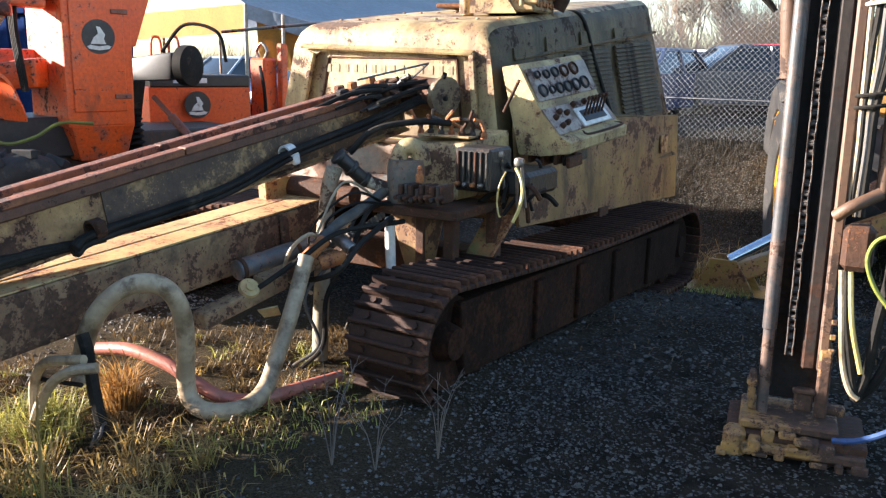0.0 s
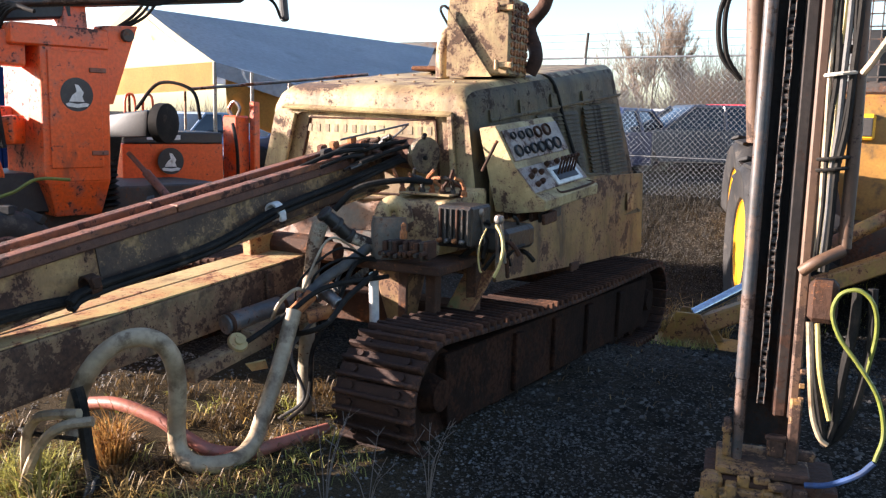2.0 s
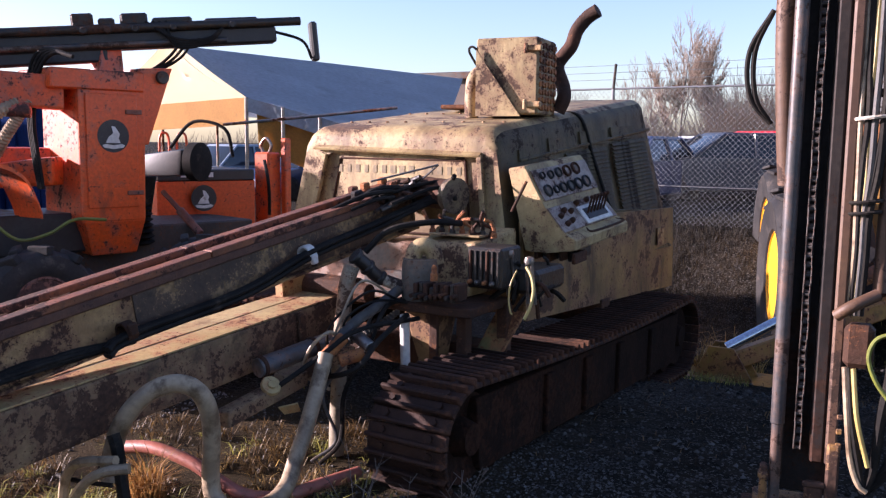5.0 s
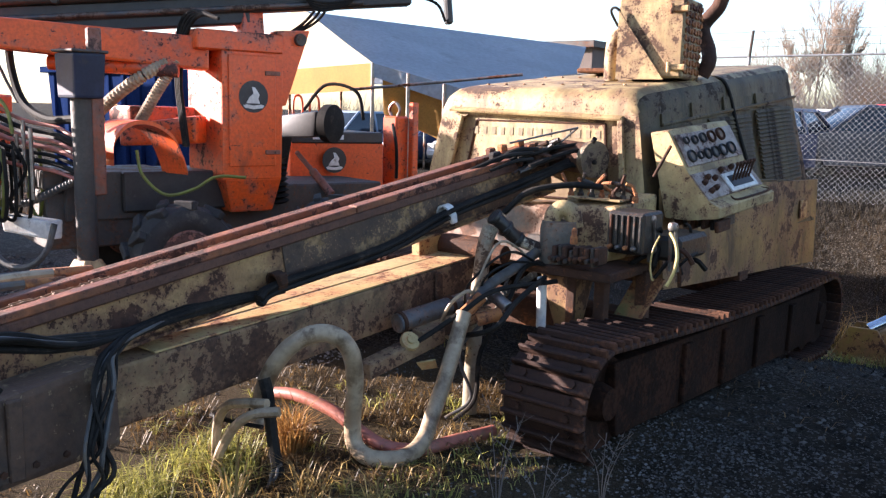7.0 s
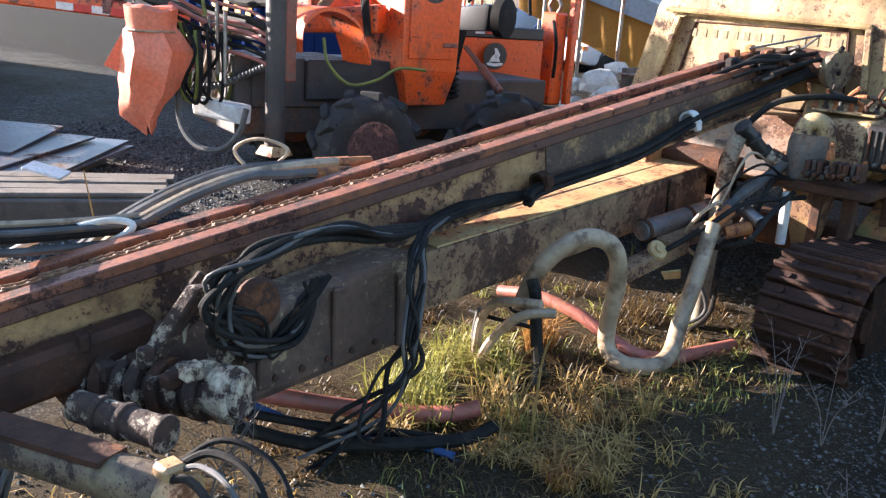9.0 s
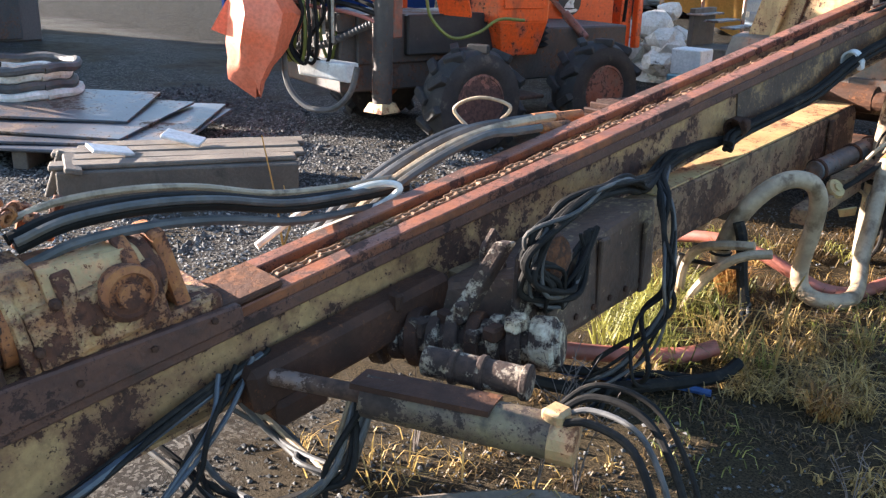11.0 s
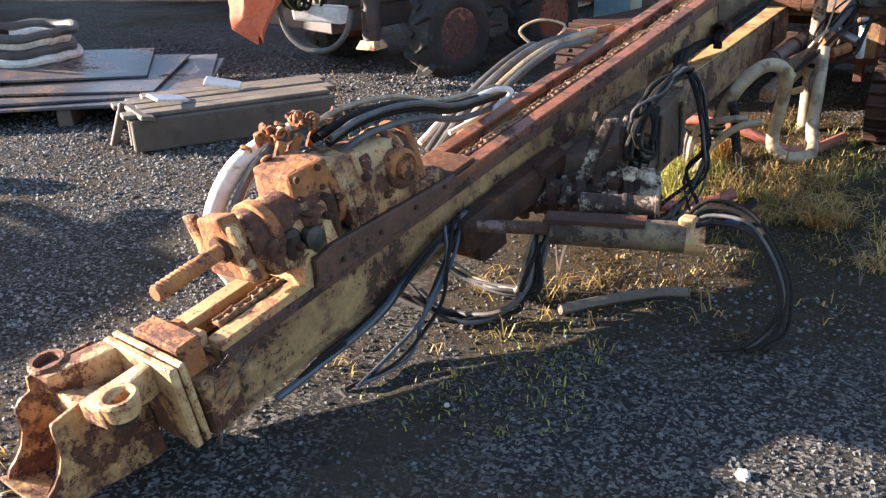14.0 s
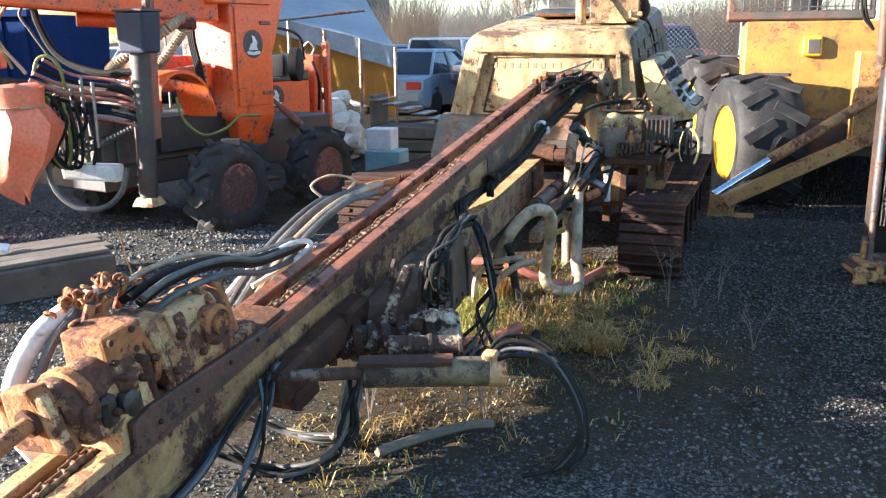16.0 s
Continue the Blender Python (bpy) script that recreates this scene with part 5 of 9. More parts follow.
for y in (-0.56, -0.47):
    for z in (0.23, 0.295):
        bm = B()
        lathe(bm, [(0.011, 0), (0.011, 0.010), (0, 0.012)], FD @ Matrix.Translation((0.066, y + 0.03, z)) @ pose(0, 0, 0, 0, 90, 0), 6)
        part("bolt", bm, M_RUST_DARK, gearbox)
for y, w in ((-0.375, 0.03), (-0.255, 0.045)):
    bm = B()
    prism(bm, [(0.03, 0.09), (0.118, 0.05), (0.124, 0.09), (0.108, 0.20), (0.085, 0.255), (0.03, 0.25)], w, FD @ Matrix.Translation((0, y, 0)) @ pose(0, 0, 0, 90, 0, 0), 0.006)
    part("clamp_strap", bm, M_CREAM_RUSTIER, body, "flaking cream strap")
bm = B()
hexa(bm, [(0.06, -0.36, 0.07), (0.125, -0.36, 0.06), (0.125, -0.05, 0.055), (0.06, -0.05, 0.06)], [(0.06, -0.36, 0.20), (0.108, -0.36, 0.19), (0.112, -0.05, 0.20), (0.06, -0.05, 0.21)], FD, 0.012)
part("side_casting", bm, M_CREAM_RUSTIER, body, "lumpy rust-eaten casting")
bm = B()
hexa(bm, [(0.05, -0.72, 0.07), (0.10, -0.70, 0.06), (0.12, -0.44, 0.05), (0.05, -0.44, 0.06)], [(0.05, -0.72, 0.19), (0.085, -0.70, 0.18), (0.105, -0.44, 0.20), (0.05, -0.44, 0.21)], FD, 0.014)
part("side_casting", bm, M_CREAM_RUST, body)
bm = B()
lathe(bm, [(0.03, -0.02), (0.038, 0.0), (0.036, 0.03), (0.02, 0.036), (0, 0.034)], FD @ Matrix.Translation((0.105, -0.56, 0.125)) @ pose(0, 0, 0, 0, 85, 0), 14)
part("oily_port", bm, M_GREASE, body, "oil-black port", True)
bm = B()
hexa(bm, [(-0.08, -0.30, 0.17), (0.10, -0.30, 0.17), (0.10, -0.05, 0.16), (-0.08, -0.05, 0.16)], [(-0.06, -0.30, 0.275), (0.075, -0.30, 0.275), (0.07, -0.07, 0.245), (-0.06, -0.07, 0.245)], FD, 0.014)
part("top_cover", bm, M_RAIL_PAINT, body, "pale yellow top cover")
bm = B()
lathe(bm, [(0.06, -0.03), (0.068, 0.0), (0.068, 0.025), (0.054, 0.035), (0.048, 0.026), (0.034, 0.026), (0.03, 0.042), (0, 0.042)], FD @ Matrix.Translation((0.105, -0.135, 0.16)) @ pose(0, 0, 0, 0, 90, 0), 22)
part("motor_cover", bm, M_RUST, body, "round rusty motor cover", True)
bm = B()
hexa(bm, [(-0.08, -0.02, 0.05), (0.09, -0.02, 0.05), (0.09, 0.02, 0.05), (-0.08, 0.02, 0.05)], [(-0.06, -0.03, 0.25), (0.06, -0.03, 0.25), (0.06, 0.01, 0.25), (-0.06, 0.01, 0.25)], FD, 0.012)
part("end_bracket", bm, M_RUST, body)
bm = B()
box(bm, (0.02, 0.16, 0.012), (0.19, 0.20, 0.02), FD, 0.006)
part("cover_plate", bm, M_RUST_DARK, carriage, "dull grey cover plate")
# drill steel poking out to the front
bm = B()
s0, s1 = fv(0.0, -0.72, 0.185), fv(0.034, -1.05, 0.195)
rod(bm, s0, s1, 0.024, 14)
steel = part("drill_steel", bm, M_RUST, rig, "short rusty threaded drill steel", True)
for i in range(9):
    bm = B()
    lathe(bm, [(0.023, -0.006), (0.0265, 0.0), (0.023, 0.006)], Matrix.Translation(s1.lerp(s0, 0.03 + i * 0.05)) @ (s1 - s0).to_track_quat("Z", "Y").to_matrix().to_4x4(), 14)
    part("thread_ridge", bm, M_RUST, steel)
# rusted flushing fittings on top of the gearbox
random.seed(3)
for i in range(34):
    bm = B()
    u = random.random()
    c = fv(-0.19 + 0.12 * random.random(), -0.50 + 0.30 * u, 0.325 + 0.035 * math.sin(math.pi * u) + random.uniform(-0.015, 0.02))
    tn = pose(0, 0, 0, random.uniform(0, 180), random.uniform(0, 180), random.uniform(0, 180))
    lathe(bm, [(0.012, -0.005), (0.017, -0.006), (0.021, 0.0), (0.017, 0.006), (0.012, 0.005), (0.010, 0.0), (0.012, -0.005)], Matrix.Translation(c) @ tn, 10)
    part("rusted_link", bm, M_RUST, gearbox)
for i in range(5):
    bm = B()
    x, y = random.uniform(-0.18, -0.09), -0.48 + 0.07 * i
    rod(bm, fv(x, y, 0.25), fv(x + random.uniform(-0.01, 0.03), y + 0.05, 0.35), random.uniform(0.010, 0.018), 8, 0.003)
    part("rusted_fitting", bm, M_RUST, gearbox)

# ---- hoses of the drifter ----
hose([fv(-0.20, -0.66, -0.06), fv(-0.23, -0.68, 0.06), fv(-0.235, -0.63, 0.18), fv(-0.215, -0.53, 0.28), fv(-0.18, -0.42, 0.32), fv(-0.15, -0.33, 0.33)], 0.032, M_HOSE_WHITE, rig, "thick chalk-white air hose")
hose([fv(-0.15, -0.64, 0.04), fv(-0.17, -0.61, 0.16), fv(-0.16, -0.52, 0.27), fv(-0.13, -0.40, 0.33), fv(-0.11, -0.30, 0.33)], 0.015, M_HOSE_GREY, rig)
hose([fv(-0.19, -0.62, 0.0), fv(-0.19, -0.59, 0.15), fv(-0.18, -0.48, 0.27), fv(-0.14, -0.38, 0.31)], 0.013, M_HOSE_WHITE, rig)
for i, (dx, dz, mt, r) in enumerate(((0.0, 0.0, M_HOSE, 0.016), (-0.035, 0.015, M_HOSE, 0.014), (0.035, -0.035, M_HOSE_GREY, 0.013), (-0.07, 0.0, M_HOSE, 0.015), (0.02, 0.02, M_HOSE_GREY, 0.011), (-0.09, 0.03, M_HOSE_CREAM, 0.010))):
    hose([fv(-0.02 + dx, -0.30, 0.30 + dz), fv(-0.01 + dx, -0.18, 0.315 + dz), fv(-0.02 + dx, 0.0, 0.285 + dz), fv(-0.06 + dx, 0.20, 0.215 + dz), fv(-0.13 + 0.8 * dx, 0.44, 0.10 + dz), fv(-0.19 + 0.6 * dx, 0.70, 0.02 + dz), fv(-0.25 + 0.5 * dx, 0.98, -0.05 + dz)], r, mt, rig)
hose([fv(-0.28, 0.40, -0.05), fv(-0.26, 0.60, 0.01), fv(-0.19, 0.80, 0.035), fv(-0.14, 0.87, 0.01), fv(-0.18, 0.78, -0.04), fv(-0.27, 0.58, -0.08)], 0.012, M_HOSE_WHITE, rig, "pale looped hose")
for i, (dx, mt, r) in enumerate(((-0.20, M_HOSE_CREAM, 0.017), (-0.26, M_HOSE_GREY, 0.019), (-0.16, M_HOSE_GREY, 0.016), (-0.31, M_HOSE_GREY, 0.013))):
    hose([fv(dx - 0.12, 0.60, -0.20), fv(dx - 0.09, 0.85, -0.06), fv(dx - 0.05, 1.08, 0.02), fv(dx - 0.02, 1.30, 0.05), fv(dx, 1.55 - 0.06 * i, 0.03), fv(dx + 0.01, 1.72 - 0.06 * i, 0.0)], r, mt, rig)
    bm = B()
    rod(bm, fv(dx + 0.01, 1.68 - 0.06 * i, 0.005), fv(dx + 0.025, 1.82 - 0.06 * i, -0.02), r * 1.25, 10)
    part("hose_coupling", bm, M_RUST, rig, "rusty hose coupling", True)
hose([fv(-0.38, 1.42, 0.0), fv(-0.44, 1.40, 0.08), fv(-0.36, 1.46, 0.12), fv(-0.26, 1.52, 0.08), fv(-0.30, 1.44, 0.01)], 0.007, M_HOSE_CREAM, rig)

# ---- swivel, clamp and cylinder under the feed ----
bm = B()
rod(bm, (-3.28, 0.55, 0.30), (-2.68, 0.80, 0.375), 0.062, 20)
swivel = part("swivel_shaft", bm, M_SWIVEL, rig, "rust-eaten swivel shaft", True)
bm = B()
SW = Matrix.Translation((-2.70, 0.79, 0.372)) @ (Vector((0.6, 0.25, 0.075))).to_track_quat("Z", "Y").to_matrix().to_4x4()
lathe(bm, [(0.072, -0.05), (0.078, -0.04), (0.078, 0.0), (0.064, 0.010), (0.058, 0.0), (0.036, 0.0), (0.032, 0.014), (0, 0.014)], SW, 24)
part("end_flange", bm, M_SWIVEL, swivel, "round bolted flange", True)
for i in range(8):
    bm = B()
    a = i * math.pi / 4
    lathe(bm, [(0.008, 0), (0.008, 0.012), (0, 0.014)], SW @ Matrix.Translation((0.048 * math.cos(a), 0.048 * math.sin(a), 0.0)), 6)
    part("bolt", bm, M_RUST_DARK, swivel)
bm = B()
hexa(bm, [(-3.14, 0.66, 0.20), (-2.84, 0.84, 0.235), (-2.845, 1.62, 0.285), (-3.14, 1.62, 0.26)], [(-3.10, 0.74, 0.46), (-2.86, 0.90, 0.50), (-2.865, 1.62, 0.60), (-3.12, 1.62, 0.56)], bevel=0.025)
boom_head = part("boom_head", bm, M_RUSTY_CASE, rig, "rust-brown boom head casing with pale paint patches")
for y in (0.98, 1.26, 1.54):
    bm = B()
    box(bm, (-2.846, y, 0.41), (0.018, 0.05, 0.26), pose(0, 0, 0), 0.005)
    part("casing_rib", bm, M_RUSTY_CASE, boom_head)
for i in range(6):
    bm = B()
    lathe(bm, [(0.012, 0), (0.012, 0.010), (0, 0.012)], Matrix.Translation((-2.85, 1.02 + 0.10 * i, 0.305 + 0.004 * i)) @ pose(0, 0, 0, 0, 90, 0), 6)
    part("bolt", bm, M_RUST_DARK, boom_head)
for x in (-2.99, -2.86):
    bm = B()
    prism(bm, [(-0.06, -0.14), (0.08, -0.14), (0.06, 0.10), (0.0, 0.17), (-0.05, 0.12)], 0.02, Matrix.Translation((x, 0.86, 0.46)) @ pose(0, 0, 0, 90, 0, 90), 0.004)
    part("clevis_plate", bm, M_SWIVEL, rig)
bm = B()
lathe(bm, [(0.07, -0.02), (0.075, 0.0), (0.06, 0.02), (0.03, 0.025), (0, 0.025)], Matrix.Translation((-2.83, 0.95, 0.56)) @ pose(0, 0, 0, 0, 80, 0), 18)
part("pivot_cap", bm, M_RUST_DARK, rig, "", True)
bm = B()
box(bm, (0.14, 0.42, -0.22), (0.10, 0.70, 0.14), FD, 0.02)
box(bm, (0.10, 0.20, -0.30), (0.22, 0.16, 0.08), FD, 0.015)
part("feed_cradle", bm, M_RUST_DARK, rig, "dark rusty feed cradle")
bm = B()
rod(bm, (-2.90, 0.26, 0.345), (-2.45, 0.46, 0.325), 0.056, 20)
dump = part("dump_cylinder", bm, M_DUMP, rig, "dirty olive-cream hydraulic cylinder", True)
bm = B()
rod(bm, (-3.16, 0.15, 0.345), (-2.90, 0.26, 0.345), 0.024, 14)
part("piston_rod", bm, M_LIFT, dump, "dull bluish piston rod", True)
bm = B()
plate(bm, [(-2.90, 0.205, 0.398), (-2.58, 0.348, 0.388), (-2.60, 0.43, 0.392), (-2.92, 0.285, 0.402)], 0.016)
part("cylinder_guard", bm, M_RUST_DARK, dump, "dark brown guard sheet")
bm = B()
rod(bm, (-2.47, 0.45, 0.325), (-2.41, 0.475, 0.322), 0.06, 14)
box(bm, (-2.46, 0.455, 0.385), (0.06, 0.06, 0.04), pose(0, 0, 0), 0.01)
part("port_block", bm, M_RAIL_PAINT, dump, "pale yellow port block")
random.seed(23)
for k in range(9):
    bm = B()
    t = k / 8
    p = Vector((-3.20, 0.585, 0.31)).lerp(Vector((-2.76, 0.77, 0.365)), t)
    rod(bm, p, p + Vector((0.035, 0.015, 0.004)), random.choice((0.072, 0.082, 0.09, 0.076)), 16)
    part("swivel_ring", bm, random.choice((M_SWIVEL, M_RUST_DARK, M_SWIVEL)), swivel, "", True)
for k in range(7):
    bm = B()
    p = Vector((-3.10 + 0.055 * k, 0.60 + 0.022 * k + random.uniform(-0.04, 0.02), 0.40 + random.uniform(-0.03, 0.05)))
    box(bm, p, (random.uniform(0.03, 0.06), random.uniform(0.03, 0.06), random.uniform(0.03, 0.07)), ID, 0.008)
    part("swivel_lug", bm, random.choice((M_SWIVEL, M_RUST_DARK)), swivel)
bm = B()
rod(bm, (-2.86, 0.432, 0.394), (-2.59, 0.525, 0.392), 0.040, 20)
sleeve = part("swing_cylinder", bm, M_SWIVEL, rig, "flaking white swing cylinder", True)
for t in (0.30, 0.56, 0.97):
    bm = B()
    p, q = Vector((-2.86, 0.432, 0.394)), Vector((-2.59, 0.525, 0.392))
    rod(bm, p.lerp(q, t - 0.035), p.lerp(q, t + 0.035), 0.047, 20)
    part("cylinder_collar", bm, M_SWIVEL, sleeve, "", True)
bm = B()
hexa(bm, [(-3.00, 0.62, 0.36), (-2.95, 0.64, 0.36), (-2.94, 0.68, 0.36), (-2.99, 0.66, 0.36)], [(-2.925, 0.78, 0.62), (-2.885, 0.80, 0.62), (-2.88, 0.84, 0.62), (-2.92, 0.82, 0.62)], bevel=0.008)
part("bracket_plate", bm, M_SWIVEL, swivel, "flaking white bracket plate")
# clamps that hold the feed hoses
for y in (2.42, 3.44):
    bm = B()
    lathe(bm, [(0.036, -0.022), (0.046, -0.022), (0.046, 0.022), (0.036, 0.022), (0.036, -0.022)], FD @ Matrix.Translation((0.14, y, -0.20 if y < 3 else -0.16)) @ pose(0, 0, 0, 90, 0, 0), 20)
    box(bm, (0.185, y, -0.18), (0.025, 0.04, 0.05), FD)
    part("hose_clamp", bm, M_RUST_DARK if y < 3 else M_WHITE, feed, "rusty hose clamp" if y < 3 else "white hose clamp", True)
for i in range(4):
    ox, oz = 0.125 + 0.022 * (i % 2), -0.20 + 0.026 * (i // 2)
    hose([fv(ox + 0.04, 2.30, oz - 0.05), fv(ox + 0.02, 2.42, oz - 0.03), fv(ox + 0.03, 3.0, oz - 0.03), fv(ox + 0.03, 3.44, oz + 0.03), fv(ox + 0.06, 3.9, oz + 0.06), fv(ox + 0.14, 4.25 + 0.04 * i, oz + 0.12), fv(ox + 0.26, 4.34, oz + 0.08 + 0.05 * i)], 0.013, M_HOSE, rig)
# feed motor and fittings at the far end
bm = B()
box(bm, (0.0, 4.42, -0.08), (0.26, 0.16, 0.16), FD, 0.02)
fm = part("feed_motor", bm, M_GREASE, rig, "greasy black feed motor")
bm = B()
rod(bm, fv(0.06, 4.44, -0.06), fv(0.36, 4.36, -0.06), 0.085, 18)
part("motor_drum", bm, M_RUST_DARK, fm, "", True)
bm = B()
lathe(bm, [(0.095, -0.02), (0.10, 0.0), (0.10, 0.025), (0.05, 0.03), (0, 0.03)], Matrix.Translation(fv(0.37, 4.36, -0.06)) @ (fv(1, -0.25, 0) - fv(0, 0, 0)).to_track_quat("Z", "Y").to_matrix().to_4x4(), 20)
part("motor_cap", bm, M_DUMP, fm, "", True)
random.seed(8)
for i in range(16):
    bm = B()
    x, y, z = 0.02 + 0.022 * (i % 8) + random.uniform(-0.01, 0.01), 3.98 + 0.028 * i, random.uniform(-0.07, 0.01)
    box(bm, (x, y, z), (random.uniform(0.04, 0.09), random.uniform(0.04, 0.08), random.uniform(0.05, 0.10)), FD, 0.01)
    rod(bm, fv(x, y, z), fv(x + random.uniform(0.06, 0.12), y + random.uniform(-0.05, 0.05), z + random.uniform(-0.02, 0.05)), random.uniform(0.010, 0.020), 8)
    part("motor_fitting", bm, random.choice([M_GREASE, M_GREASE, M_RUST_DARK, M_MAST]), fm)
for i in range(12):
    a = (random.uniform(0.0, 0.22), random.uniform(3.7, 4.1), random.uniform(-0.10, 0.0))
    b = (a[0] + random.uniform(0.0, 0.14), a[1] + random.uniform(0.25, 0.42), a[2] + random.uniform(0.0, 0.08))
    bm = B()
    tube(bm, [fv(*a), fv((a[0] + b[0]) / 2 + 0.02, (a[1] + b[1]) / 2, max(a[2], b[2]) + 0.012), fv(*b)], random.uniform(0.006, 0.013), 6)
    part("pipe_fitting", bm, random.choice([M_GREASE, M_HOSE, M_HOSE, M_RUST_DARK]), fm)
for p, q in (((0.06, 4.05, 0.07), (0.26, 4.40, 0.10)), ((0.26, 4.40, 0.10), (0.16, 4.30, 0.0))):
    bm = B()
    rod(bm, fv(*p), fv(*q), 0.006, 6)
    part("feeler_rod", bm, M_STEEL, fm)
for y, x in ((4.06, -0.085), (4.16, -0.085), (4.22, 0.06), (4.31, -0.085)):
    bm = B()
    box(bm, (x, y, 0.016), (0.045, 0.05, 0.04), FD, 0.008)
    part("rail_stop", bm, M_RUST, feed, "small rusty lug")
# small hoses hanging from the low end of the beam
random.seed(91)
q = lambda k: random.uniform(-k, k)
for i in range(6):
    hose([(-2.98 + 0.012 * i, 0.30 + q(0.02), 0.30), (-3.00 + 0.014 * i, 0.28 + q(0.03), 0.19), (-3.01 + 0.010 * i + q(0.02), 0.24 + q(0.04), 0.09 + q(0.015)), (-3.10 + q(0.03), 0.24 + q(0.04), 0.045 + 0.008 * i), (-3.25 + q(0.03), 0.26 + q(0.04), 0.07 + q(0.02)), (-3.38 + q(0.03), 0.22 + q(0.05), 0.16), (-3.42, 0.14 + q(0.05), 0.26)], 0.0085, M_HOSE_GREY if i % 3 else M_HOSE_CREAM, rig)
for i in range(4):
    hose([fv(0.13, 0.02 + 0.05 * i, -0.14), fv(0.17 + q(0.02), -0.04 + q(0.04), -0.24), fv(0.19 + q(0.03), -0.18 + q(0.05), -0.36), fv(0.20 + q(0.03), -0.38 + q(0.06), -0.42 + q(0.02)), fv(0.19 + q(0.03), -0.58 + q(0.06), -0.40)], 0.007, M_HOSE if i % 2 else M_HOSE_SLATE, rig)
for i in range(3):
    hose([fv(0.128, 0.15 - 0.05 * i, -0.15), fv(0.135 + q(0.01), -0.15, -0.20 + q(0.02)), fv(0.15 + q(0.015), -0.42, -0.245 + q(0.02)), fv(0.14, -0.66 + q(0.03), -0.275 + 0.012 * i), fv(0.12, -0.84 + 0.05 * i, -0.29)], 0.013 if i == 0 else 0.008, M_HOSE_SLATE if i == 0 else M_HOSE, rig)
for i in range(5):
    hose([(-2.96 + q(0.05), 0.30, 0.30), (-2.95 + q(0.05), 0.22 + q(0.05), 0.14), (-3.02 + q(0.06), 0.12 + q(0.06), 0.035 + 0.012 * i), (-3.20 + q(0.08), 0.02 + q(0.05), 0.03), (-3.36 + q(0.06), q(0.08), 0.10)], 0.009, M_HOSE_GREY if i % 2 else M_HOSE, rig)
# hoses arching from the cylinder to the ground
for i in range(4):
    hose([(-2.50 + 0.012 * i, 0.475 - 0.012 * i, 0.36), (-2.43 + 0.02 * i, 0.57 - 0.04 * i, 0.43 - 0.01 * i), (-2.28 + 0.02 * i, 0.62 - 0.07 * i, 0.39), (-2.13 + 0.01 * i, 0.57 - 0.08 * i, 0.21), (-2.09 - 0.03 * i, 0.46 - 0.06 * i, 0.06), (-2.14 - 0.05 * i, 0.34 - 0.03 * i, 0.02)], 0.007 + 0.003 * (i % 2), M_HOSE if i != 2 else M_HOSE_GREY, rig)
# coiled bunch of hoses on the boom head
random.seed(77)
j = lambda k: random.uniform(-k, k)
for i in range(12):
    top = [fv(0.13, 2.45, -0.24), (-3.02 + j(0.02), 2.10 + j(0.03), 0.665 + j(0.015)), (-2.95 + j(0.02), 1.75 + j(0.03), 0.655 + j(0.015)), (-2.84 + j(0.02), 1.44 + j(0.03), 0.68 + j(0.02))]
    over = [(-2.74 + j(0.03), 1.15 + j(0.04), 0.76 + j(0.02)), (-2.75 + j(0.03), 0.90 + j(0.03), 0.73 + j(0.02)), (-2.79 + j(0.03), 0.79 + j(0.06), 0.63 + j(0.04)), (-2.80 + j(0.03), 0.86 + j(0.08), 0.50 + j(0.04)), (-2.82 + j(0.03), 0.97 + j(0.05), 0.42 + j(0.03)), (-2.84 + j(0.03), 1.12 + j(0.04), 0.47 + j(0.04)), (-2.86, 1.18 + j(0.05), 0.58)]
    hose(top + over, 0.0065 + 0.0035 * (i % 2), M_HOSE if i % 4 else M_HOSE_GREY, rig)
for i in range(8):
    hose([fv(0.14, 2.45, -0.25), (-3.02 + j(0.02), 2.08 + j(0.03), 0.66 + j(0.015)), (-2.93 + j(0.02), 1.76 + j(0.03), 0.65 + j(0.015)), (-2.80 + j(0.02), 1.56 + j(0.04), 0.63), (-2.76 + j(0.025), 1.50 + j(0.05), 0.54), (-2.71 + j(0.03), 1.45 + j(0.06), 0.38), (-2.72 + j(0.05), 1.38 + j(0.10), 0.25), (-2.76 + j(0.10), 1.30 + j(0.15), 0.10 + j(0.04)), (-2.80 + j(0.14), 1.24 + j(0.18), 0.02)], 0.006 + 0.003 * (i % 2), M_HOSE if i % 5 else M_HOSE_GREY, rig)

# ---- the big cream hose loop and the other lines by the track ----
hose([(-2.86, 2.22, 0.19), (-2.872, 2.24, 0.25), (-2.825, 2.245, 0.394), (-2.755, 2.28, 0.51), (-2.685, 2.345, 0.570), (-2.62, 2.41, 0.562), (-2.594, 2.465, 0.49), (-2.608, 2.508, 0.36), (-2.64, 2.53, 0.17), (-2.62, 2.53, 0.075), (-2.545, 2.55, 0.036), (-2.46, 2.64, 0.036), (-2.47, 2.78, 0.060), (-2.505, 2.90, 0.16), (-2.518, 3.01, 0.32), (-2.54, 3.145, 0.545)], 0.036, M_HOSE_CREAM, rig, "thick dirty cream hose in a loop", "air_hose")
hose([(-2.54, 3.20, 0.58), (-2.52, 3.34, 0.66), (-2.49, 3.50, 0.72), (-2.46, 3.62, 0.78)], 0.026, M_HOSE_GREY, rig)
bm = B()
rod(bm, (-2.40, 3.59, 0.42), (-2.40, 3.58, 0.67), 0.024, 10)
part("white_post", bm, M_WHITE, rig, "short white post", True)
